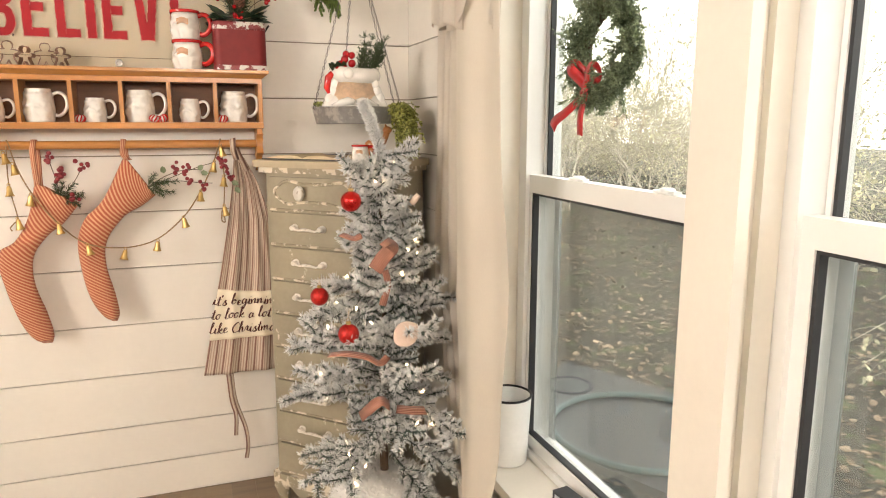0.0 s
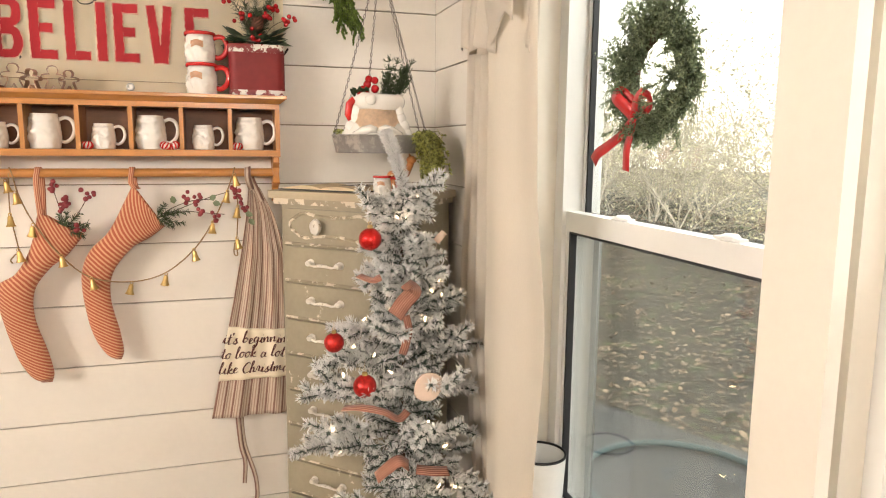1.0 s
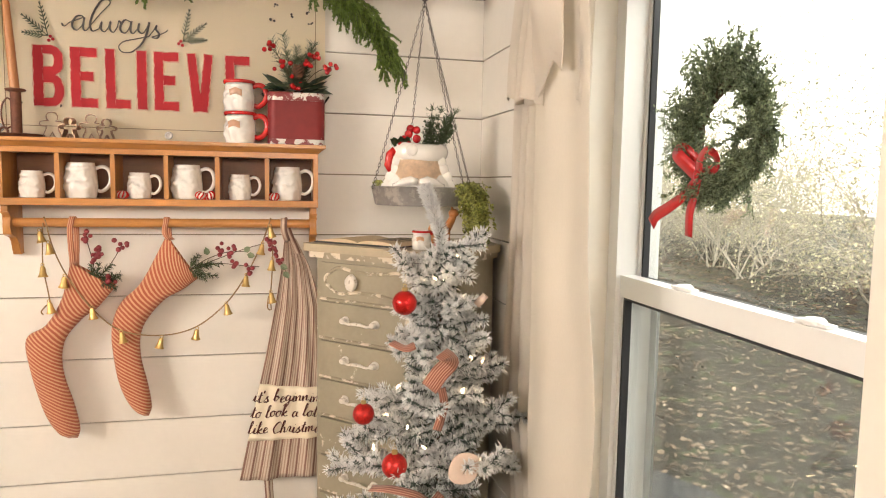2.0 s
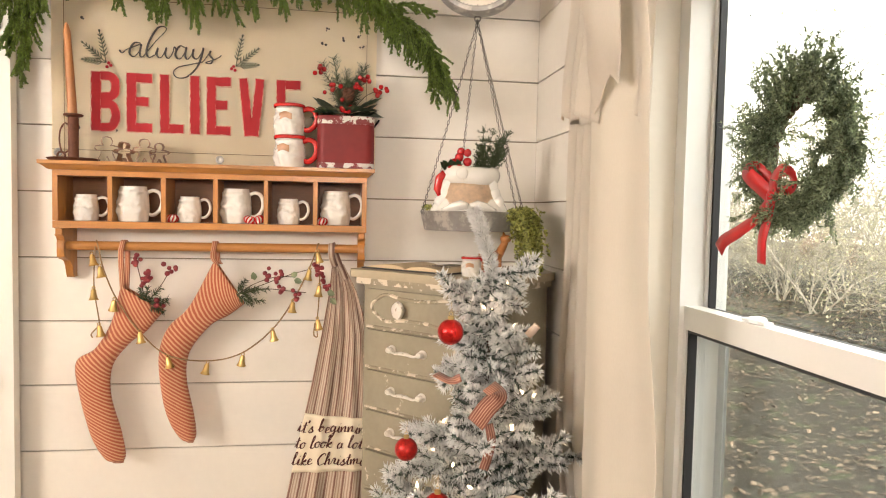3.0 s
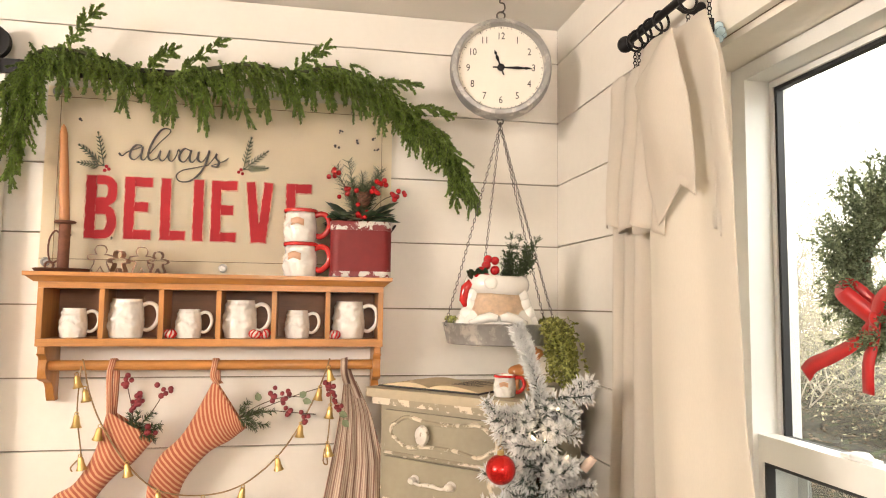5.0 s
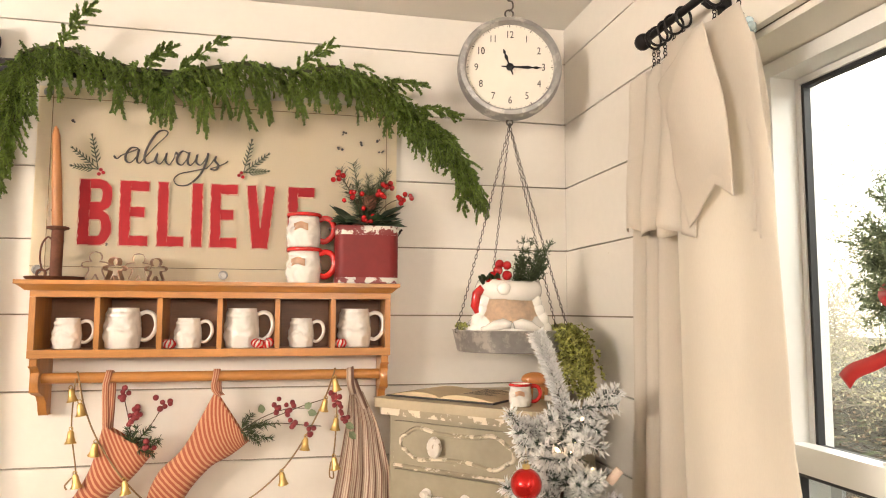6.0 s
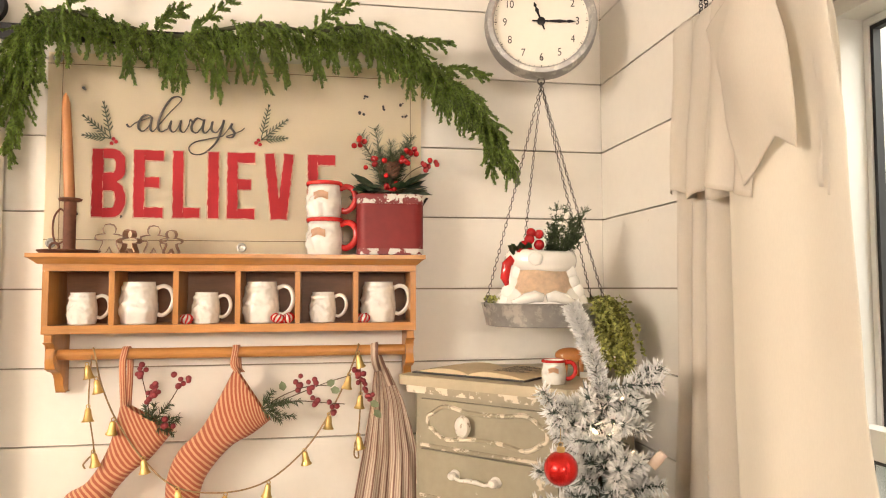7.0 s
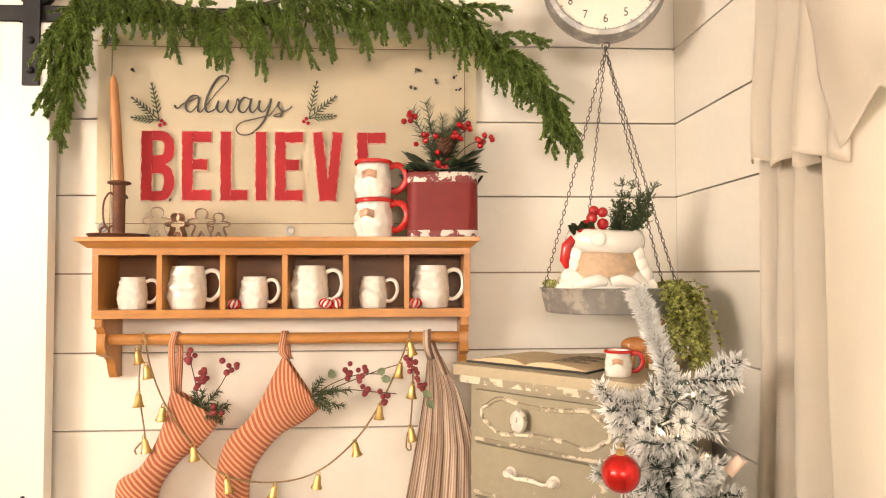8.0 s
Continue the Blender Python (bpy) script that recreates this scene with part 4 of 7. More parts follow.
def red_mug(at, h, r, label, group):
    m = thing("mug", label, "mug", group, at=at)
    part("body", mug_body(h, r, 2.2, 0.8), WHITE_GLAZE, m, "white moulded ceramic body", smooth=True)
    bm = bmesh.new()
    lathe(bm, [(r * 1.02, h * 0.90), (r * 1.05, h * 0.925), (r * 1.05, h * 0.985), (r * 1.00, h * 1.01), (r * 0.93, h * 1.005), (r * 0.92, h * 0.95)], 36, close=False)
    part("rim_band", bm, RED_GLAZE, m, "glossy red rim", smooth=True)
    part("handle", handle_mesh(h, r, r * 0.20), RED_GLAZE, m, "thick glossy red handle", smooth=True)
    bm = bmesh.new()
    rows = []
    for k in range(7):
        row = []
        for i in range(11):
            a = radians(-118 + 44 * i / 10 + 3)
            t = 0.50 + 0.20 * k / 6
            rr_ = r * (1.10 + 0.02 * math.sin(math.pi * i / 10) * math.sin(math.pi * k / 6))
            row.append(bm.verts.new((rr_ * math.cos(a - 0.1), rr_ * math.sin(a - 0.1), h * (t + 0.03 * math.cos(math.pi * (i - 5) / 5)))))
        rows.append(row)
    for a, b in zip(rows, rows[1:]):
        for i in range(10):
            bm.faces.new((a[i], a[i + 1], b[i + 1], b[i]))
    bmesh.ops.solidify(bm, geom=bm.faces[:], thickness=0.004)
    part("tinted_panel", bm, PEACH_GLAZE, m, "peach glazed panel", smooth=True)
    return m


red_mug(pose(0.064, 2.405, SH_TOP + 0.001, 0, 0, -12), 0.090, 0.044, "white ceramic mug with red handle under a stacked mug", "stacked red-handled mugs")
red_mug(pose(0.062, 2.405, SH_TOP + 0.0925, 0, 0, -2), 0.088, 0.043, "white ceramic mug with red handle stacked on another", "stacked red-handled mugs")
red_mug(pose(0.545, 2.100, CH_TOP + 0.001, 0, 0, -12), 0.050, 0.0255, "tiny white and red ceramic mug on the chest", "")


BERRY_MESH = mesh_of("berry", ball(bmesh.new(), (0, 0, 0), 0.005, 12, 8), BERRY, True)
DULL_BERRY_MESH = mesh_of("berry", ball(bmesh.new(), (0, 0, 0), 0.005, 10, 7), DULL_BERRY, True)


# ---- things on top of the shelf ----
def candlestick():
    c = thing("candlestick", "rusty brown metal chamberstick with a drip pan", "candle holder", at=pose(-0.524, 2.415, SH_TOP + 0.001))
    bm = bmesh.new()
    lathe(bm, [(0.050, 0), (0.062, 0.002), (0.068, 0.008), (0.066, 0.009), (0.058, 0.004), (0.012, 0.003)], 32)
    part("pan", bm, RUST, c)
    bm = bmesh.new()
    lathe(bm, [(0.0145, 0.003), (0.0135, 0.010), (0.0135, 0.122), (0.024, 0.125), (0.026, 0.129), (0.022, 0.131), (0.0125, 0.130), (0.0125, 0.10)], 24)
    part("socket", bm, RUST, c)
    bm = bmesh.new()
    tube(bm, smooth_path([(-0.012, 0, 0.030), (-0.028, 0, 0.024), (-0.036, 0, 0.050), (-0.034, 0, 0.085), (-0.022, 0, 0.105), (-0.013, 0, 0.100)], 5), 0.0022, 8)
    torus(bm, pose(-0.032, 0, 0.016, 90), 0.010, 0.003, 18, 8)
    part("ring_handle", bm, RUST, c)
    t = thing("taper_candle", "tall honey-brown taper candle leaning in its holder", "candle", at=pose(-0.524, 2.415, SH_TOP + 0.102, 0, -3.4, 0))
    bm = bmesh.new()
    lathe(bm, [(0.0110, 0), (0.0122, 0.02), (0.0112, 0.15), (0.0092, 0.255), (0.0055, 0.272), (0.0012, 0.280)], 20)
    part("wax", bm, WAX, t, smooth=True)
    bm = bmesh.new()
    tube(bm, [(0, 0, 0.279), (0.001, 0, 0.286)], 0.0008, 5)
    part("wick", bm, CANVAS, t)


candlestick()


def cookie_cutter(x, y, h, turn):
    """A bent metal strip in the outline of a little gingerbread shape."""
    half = [(0.0, 0.98), (0.13, 0.95), (0.19, 0.84), (0.17, 0.72), (0.11, 0.655), (0.26, 0.64), (0.40, 0.60), (0.42, 0.52), (0.36, 0.46), (0.20, 0.45), (0.20, 0.33), (0.30, 0.10), (0.27, 0.02), (0.16, 0.0), (0.09, 0.06), (0.0, 0.24)]
    pts = [Vector((a * h, b * h)) for a, b in half] + [Vector((-a * h, b * h)) for a, b in half[-2:0:-1]]
    bm = bmesh.new()
    n = len(pts)
    rows = []
    for i, p in enumerate(pts):
        d = (pts[(i + 1) % n] - pts[i - 1]).normalized()
        q = p + Vector((-d.y, d.x)) * 0.0012
        rows.append([bm.verts.new(w) for w in ((p.x, -0.011, p.y), (q.x, -0.011, q.y), (q.x, 0.011, q.y), (p.x, 0.011, p.y))])
    for i in range(n):
        a, b = rows[i], rows[(i + 1) % n]
        for k in range(4):
            bm.faces.new((a[k], a[(k + 1) % 4], b[(k + 1) % 4], b[k]))
    single("cookie_cutter", bm, COPPER, "dull copper gingerbread-shaped cookie cutter standing on the shelf", "cookie cutter", "cookie cutters on the shelf", smooth=25, at=pose(x, y, SH_TOP + 0.001, 0, 0, turn))


for x, y, h, turn in ((-0.432, 2.400, 0.071, 20), (-0.391, 2.415, 0.059, -15), (-0.338, 2.42, 0.070, 8), (-0.295, 2.405, 0.058, 25)):
    cookie_cutter(x, y, h, turn)


def red_pot():
    p = thing("tin_planter", "chipped red painted metal planter tin", "planter", at=pose(0.223, 2.415, SH_TOP + 0.001))
    w, d, h, rc = 0.083, 0.055, 0.150, 0.026

    def ring(bm, k, z):
        out = []
        for cx, cy, a0 in ((w - rc, d - rc, 0), (-w + rc, d - rc, 90), (-w + rc, -d + rc, 180), (w - rc, -d + rc, 270)):
            for i in range(6):
                a = radians(a0 + 18 * i)
                out.append(bm.verts.new(((cx + rc * math.cos(a)) * k, (cy + rc * math.sin(a)) * k, z)))
        return out

    def wall(rows, cap0=False, cap1=False):
        bm = bmesh.new()
        rs = [ring(bm, k, z) for k, z in rows]
        for a, b in zip(rs, rs[1:]):
            for i in range(len(a)):
                bm.faces.new((a[i], a[(i + 1) % len(a)], b[(i + 1) % len(a)], b[i]))
        if cap0:
            bm.faces.new(rs[0][::-1])
        if cap1:
            bm.faces.new(rs[-1])
        return bm

    part("body", wall([(0.985, 0.016), (0.985, 0.126)]), RED_TIN, p)
    part("base_band", wall([(0.96, 0.0), (1.0, 0.002), (1.0, 0.013), (0.985, 0.0158)], True), RED_TIN_WORN, p, "chipped base with bare metal showing")
    part("rim", wall([(0.985, 0.1262), (1.0, 0.131), (1.0, 0.148), (0.98, 0.150), (0.95, 0.148), (0.95, 0.130)], False, True), RED_TIN_WORN, p, "chipped rim with white wear")
    bm = bmesh.new()
    for sx in (-1, 1):
        tube(bm, [(sx * w * 0.995, -0.012, 0.128), (sx * (w + 0.012), -0.006, 0.146), (sx * (w + 0.012), 0.012, 0.146), (sx * w * 0.995, 0.014, 0.128)], 0.0030, 6)
    part("lug", bm, BLACK_IRON, p)
    # pine, berries and dark leaves, one arrangement set in the tin
    a = thing("berry_arrangement", "artificial pine sprig with red berries and dark leaves in the tin", "plant", at=pose(0.223, 2.412, SH_TOP + 0.149))
    S = Sprays(11)
    for i in range(15):
        ang, lean = S.r.uniform(0, 6.28), S.r.uniform(0.1, 0.6)
        pts = bent(S.r, (0, 0, 0.0), (math.cos(ang) * lean, math.sin(ang) * lean * 0.6, 1), S.r.uniform(0.10, 0.180), 0.02)
        S.stem(pts, 0.0015, 0.0008)
        S.brush(pts[1:], 95, 0.032, 0.0008, 0.8, 0.3)
    part("pine_spray", S.mesh("pine_spray", SPRIG), SPRIG, a, "thin green pine needles")
    S = Sprays(12)
    for i in range(34):
        ang = S.r.uniform(0, 6.28)
        d = Vector((math.cos(ang), math.sin(ang) * 0.8 - 0.2, S.r.uniform(-0.25, 0.7)))
        p0 = Vector((math.cos(ang) * 0.035, math.sin(ang) * 0.025, S.r.uniform(0.0, 0.035)))
        S.leaf(p0, d, Vector((0, -0.4, 1)), S.r.uniform(0.050, 0.078), S.r.uniform(0.017, 0.026))
    part("leaves", S.mesh("leaves", LEAF), LEAF, a, "dark glossy green leaves")
    cone = part("pine_cone", ball(bmesh.new(), (0.004, -0.040, 0.062), 0.017, 14, 10, (0.8, 0.8, 1.25)), TWIG, a, "small brown pine cone", smooth=True)
    sc = Sprays(14)
    for i in range(70):
        k = i / 70
        ang = i * 2.4
        zz = -0.9 + 1.8 * k
        rad = 0.0145 * math.sqrt(max(0.02, 1 - zz * zz))
        p0 = Vector((0.004 + rad * 0.8 * math.cos(ang), -0.040 + rad * 0.8 * math.sin(ang), 0.062 + 0.020 * zz))
        sc.leaf(p0, Vector((math.cos(ang), math.sin(ang), 0.5)), Vector((0, 0, 1)), 0.011, 0.0045)
    part("cone_scales", sc.mesh("cone_scales", COPPER_BROWN), COPPER_BROWN, cone, "woody scales")
    r = random.Random(3)
    for tip in ((-0.075, -0.02, 0.135), (0.105, -0.03, 0.085), (-0.035, -0.04, 0.075), (0.03, -0.045, 0.09), (0.0, -0.05, 0.02), (0.055, -0.03, 0.105)):
        bm = bmesh.new()
        tip = Vector(tip)
        tube(bm, smooth_path([(0, 0, 0), tip * 0.5 + Vector((0, 0, 0.02)), tip], 4), 0.0011, 5)
        b = part("berry_stem", bm, TWIG, a)
        for i in range(7):
            q = tip + Vector((r.gauss(0, 0.011), r.gauss(0, 0.006), r.gauss(0, 0.008)))
            part("berry", BERRY_MESH, BERRY, b, at=Matrix.Translation(q) @ Matrix.Scale(r.uniform(1.15, 1.5), 4))


red_pot()


# ---- stockings, apron and bells on the rod ----
def cloth_tube(sections, depth, y, back=0.006, n=6, seg=22, wrinkle=0.004, seed=0.0):
    """A stuffed flat cloth form through left and right edge points, with UVs in metres along and across."""
    L = smooth_path([(a, 0, b) for (a, b), _ in sections], n)
    R = smooth_path([(a, 0, b) for _, (a, b) in sections], n)
    verts, faces, uv = [], [], []
    run = 0.0
    k = len(L)
    for i in range(k):
        c = (L[i] + R[i]) / 2
        if i:
            run += (c - (L[i - 1] + R[i - 1]) / 2).length
        half = (R[i] - L[i]) / 2
        t = i / (k - 1)
        dep = depth * min(1, 0.4 + half.length / 0.045) * (1 if t < 0.93 else max(0.15, (1 - t) / 0.07))
        for j in range(seg):
            a = 2 * math.pi * j / seg
            p = c + half * math.cos(a)
            yy = -math.sin(a) * dep
            yy += wrinkle * noise.noise(Vector((p.x * 22 + seed, p.z * 16, seed))) * (1 if yy < 0 else 0.2)
            verts.append((p.x, y + max(-1, yy) if yy < 0 else y + min(yy, back), p.z))
            uv.append((half.length * math.cos(a), run - 0.75 * half.length * math.cos(a)))
    for i in range(k - 1):
        for j in range(seg):
            a, b = i * seg + j, i * seg + (j + 1) % seg
            faces.append((a, b, b + seg, a + seg))
    faces.append(tuple(range((k - 1) * seg, k * seg)))
    return verts, faces, uv


def uv_mesh(name, verts, faces, uv, mat):
    me = raw_mesh(name, verts, faces, mat, True)
    layer = me.uv_layers.new(name="UVMap")
    for loop in me.loops:
        layer.data[loop.index].uv = uv[loop.vertex_index]
    return me


def strip_mesh(name, pts, width, mat, normal=(0, -1, 0), thick=0.0012, side=None):
    """A ribbon along points, with UV across in metres."""
    pts = [Vector(p) for p in pts]
    verts, faces, uv, run = [], [], [], 0.0
    nrm = Vector(normal)
    for i, p in enumerate(pts):
        d = (pts[min(i + 1, len(pts) - 1)] - pts[max(i - 1, 0)]).normalized()
        s = d.cross(nrm)
        s = Vector(side) if side else s.normalized() if s.length > 1e-4 else Vector((1, 0, 0))
        o = s.cross(d).normalized() * thick
        if i:
            run += (p - pts[i - 1]).length
        w = width[i] if isinstance(width, (list, tuple)) else width
        verts += [tuple(p - s * w / 2 - o), tuple(p + s * w / 2 - o), tuple(p + s * w / 2 + o), tuple(p - s * w / 2 + o)]
        uv += [(-w / 2, run), (w / 2, run), (w / 2, run), (-w / 2, run)]
    for i in range(len(pts) - 1):
        a = i * 4
        for k in range(4):
            faces.append((a + k, a + (k + 1) % 4, a + 4 + (k + 1) % 4, a + 4 + k))
    faces += [(3, 2, 1, 0), tuple(len(verts) - 4 + k for k in range(4))]
    return uv_mesh(name, verts, faces, uv, mat)


def stocking(sections, loop_x, seed, label):
    s = thing("stocking", label, "stocking", "stockings on the shelf rod")
    v, f, uv = cloth_tube(sections, 0.026, 2.420, 0.012, seed=seed)
    part("sock", uv_mesh("sock", v, f, uv, TICKING_ORANGE), TICKING_ORANGE, s)
    (lx, lz), (rx, rz) = sections[0]
    top = Vector((lx + 0.008, 2.408, lz - 0.012))
    pts = [top, (loop_x - 0.004, 2.398, 1.235), (loop_x, 2.399, 1.266), (loop_x, 2.415, 1.2785), (loop_x + 0.002, 2.431, 1.266), (loop_x + 0.004, 2.432, 1.225), top + Vector((0.006, 0.014, 0.0))]
    part("loop", strip_mesh("loop", smooth_path(pts, 5), 0.015, TICKING_LOOP, side=(1, 0, 0)), TICKING_LOOP, s, "matching cloth hanging loop")
    return s


stocking([((-0.402, 1.152), (-0.284, 1.080)), ((-0.428, 1.048), (-0.335, 1.018)), ((-0.470, 0.972), (-0.378, 0.985)), ((-0.523, 0.932), (-0.424, 0.922)),
          ((-0.514, 0.838), (-0.430, 0.838)), ((-0.488, 0.735), (-0.404, 0.738)), ((-0.458, 0.668), (-0.391, 0.668)), ((-0.424, 0.638), (-0.397, 0.638))], -0.392, 1.0,
         "orange and cream ticking stripe cloth stocking hanging from the rod")
stocking([((-0.146, 1.226), (-0.062, 1.098)), ((-0.216, 1.092), (-0.104, 1.066)), ((-0.272, 1.033), (-0.158, 1.034)), ((-0.299, 0.965), (-0.214, 0.960)),
          ((-0.297, 0.880), (-0.223, 0.880)), ((-0.280, 0.780), (-0.204, 0.784)), ((-0.248, 0.716), (-0.196, 0.720)), ((-0.220, 0.692), (-0.204, 0.692))], -0.144, 5.0,
         "orange and cream ticking stripe cloth stocking with slanted cuff")


def berry_spray(label, base, twigs, leaves, seed):
    """A pick of short fir with thin stems of dark berries."""
    g = thing("berry_pick", label, "decoration", "berry picks in the stockings")
    S = Sprays(seed)
    for d, ln in leaves:
        pts = bent(S.r, base, d, ln, 0.10)
        S.stem(pts, 0.0014, 0.0007)
        S.brush(pts[1:], 70, 0.019, 0.0011, 0.9, 0.3)
    part("fir_spray", S.mesh("fir_spray", SPRIG), SPRIG, g, "green fir tips")
    r = random.Random(seed)
    for pts, clusters in twigs:
        bm = bmesh.new()
        path = smooth_path([base] + pts, 5)
        tube(bm, path, 0.0012, 5)
        t = part("twig", bm, TWIG, g)
        for c in clusters:
            for i in range(6):
                q = Vector(c) + Vector((r.gauss(0, 0.008), r.gauss(0, 0.004), r.gauss(0, 0.008)))
                part("berry", DULL_BERRY_MESH, DULL_BERRY, t, at=Matrix.Translation(q) @ Matrix.Scale(r.uniform(1.15, 1.5), 4))
    return g


berry_spray("fir and dark berry pick tucked in a striped stocking", Vector((-0.335, 2.402, 1.095)),
            [([(-0.338, 2.395, 1.15), (-0.352, 2.392, 1.215)], [(-0.322, 2.392, 1.180), (-0.352, 2.392, 1.222), (-0.330, 2.392, 1.165)]),
             ([(-0.290, 2.395, 1.15), (-0.264, 2.392, 1.195)], [(-0.262, 2.392, 1.203)]),
             ([(-0.305, 2.395, 1.10)], [(-0.300, 2.390, 1.098)])],
            [((0.7, -0.2, 0.9), 0.07), ((1, -0.2, 0.2), 0.07), ((0.3, -0.3, 1), 0.065), ((-0.2, -0.2, 1), 0.05), ((1, -0.3, 0.6), 0.075), ((0.9, -0.1, -0.1), 0.06)], 21)
berry_spray("fir and long dark berry pick in a striped stocking", Vector((-0.085, 2.402, 1.125)),
            [([(-0.03, 2.392, 1.160), (0.03, 2.39, 1.180), (0.085, 2.39, 1.180)], [(0.005, 2.388, 1.176), (0.033, 2.388, 1.178)]),
             ([(-0.01, 2.392, 1.145), (0.06, 2.39, 1.140), (0.115, 2.39, 1.135)], [(0.036, 2.388, 1.143), (0.088, 2.388, 1.128)]),
             ([(0.05, 2.392, 1.18), (0.13, 2.388, 1.205)], [(0.158, 2.386, 1.187), (0.172, 2.386, 1.155), (0.146, 2.386, 1.21)])],
            [((1, -0.2, 0.15), 0.10), ((1, -0.3, -0.1), 0.085), ((0.6, -0.2, 0.9), 0.055), ((1, -0.2, 0.4), 0.07), ((0.9, -0.2, -0.3), 0.06)], 22)
ls = thing("leaf_sprig", "few small green leaves on the berry stem", "decoration")
for p, d in (((0.072, 2.389, 1.180), (0.5, -0.3, 0.4)), ((0.080, 2.389, 1.172), (0.9, -0.3, -0.2)), ((-0.03, 2.39, 1.17), (-0.2, -0.3, 1)), ((0.175, 2.386, 1.14), (1, -0.3, -0.5)), ((0.185, 2.386, 1.12), (0.8, -0.3, -0.9))):
    S = Sprays(23)
    S.leaf(Vector(p), Vector(d), Vector((0, -1, 0.2)), 0.026, 0.009)
    part("leaf", S.mesh("leaf", CEDAR), CEDAR, ls)


def bell_garland():
    g = thing("bell_garland", "jute string of small brass bells draped over the rod", "garland")
    main = smooth_path([(-0.463, 2.428, 1.262), (-0.463, 2.408, 1.277), (-0.455, 2.396, 1.262), (-0.440, 2.396, 1.195), (-0.405, 2.390, 1.115), (-0.345, 2.388, 1.025), (-0.270, 2.386, 0.957),
                        (-0.165, 2.402, 0.935), (-0.068, 2.405, 0.956), (0.018, 2.402, 1.025), (0.077, 2.396, 1.110), (0.123, 2.394, 1.205), (0.143, 2.398, 1.262), (0.148, 2.412, 1.277), (0.150, 2.428, 1.262)], 6)
    bm = bmesh.new()
    tube(bm, main, 0.0021, 6)
    part("twine", bm, JUTE, g)
    for pts in ([(-0.463, 2.398, 1.262), (-0.466, 2.395, 1.15), (-0.452, 2.395, 1.045), (-0.462, 2.395, 1.030), (-0.474, 2.395, 1.015), (-0.470, 2.395, 1.005)],
                [(0.149, 2.398, 1.262), (0.153, 2.395, 1.160), (0.147, 2.395, 1.060), (0.140, 2.395, 1.040), (0.138, 2.395, 1.010), (0.148, 2.395, 1.005), (0.146, 2.395, 1.03)]):
        bm = bmesh.new()
        tube(bm, smooth_path(pts, 5), 0.0019, 6)
        part("twine_end", bm, JUTE, g)
    bell = bmesh.new()
    lathe(bell, [(0.0035, 0.0), (0.0052, -0.003), (0.0062, -0.012), (0.0080, -0.019), (0.0105, -0.0235), (0.0100, -0.0240), (0.0070, -0.018), (0.005, -0.008)], 16)
    torus(bell, pose(0, 0, 0.003, 90), 0.0032, 0.0009, 12, 6)
    me = mesh_of("bell", bell, BRASS, 50)
    r = random.Random(4)
    for x, z, y in ((-0.471, 1.238, 2.394), (-0.449, 1.205, 2.390), (-0.466, 1.142, 2.392), (-0.410, 1.112, 2.386), (-0.452, 1.040, 2.392), (-0.342, 1.022, 2.384), (-0.266, 0.951, 2.380), (-0.162, 0.928, 2.398),
                    (-0.064, 0.950, 2.401), (0.020, 1.023, 2.398), (0.077, 1.107, 2.392), (0.124, 1.202, 2.388), (0.146, 1.252, 2.390), (0.152, 1.154, 2.391), (0.148, 1.056, 2.391)):
        part("bell", me, BRASS, g, at=pose(x, y, z, r.uniform(-8, 8), r.uniform(-14, 14), 0) @ Matrix.Scale(1.28, 4))


bell_garland()


LETTER_X, LETTER_Z = (0.092, 0.084, 0.076), (0.716, 0.668, 0.618)      # first letters of the three written lines


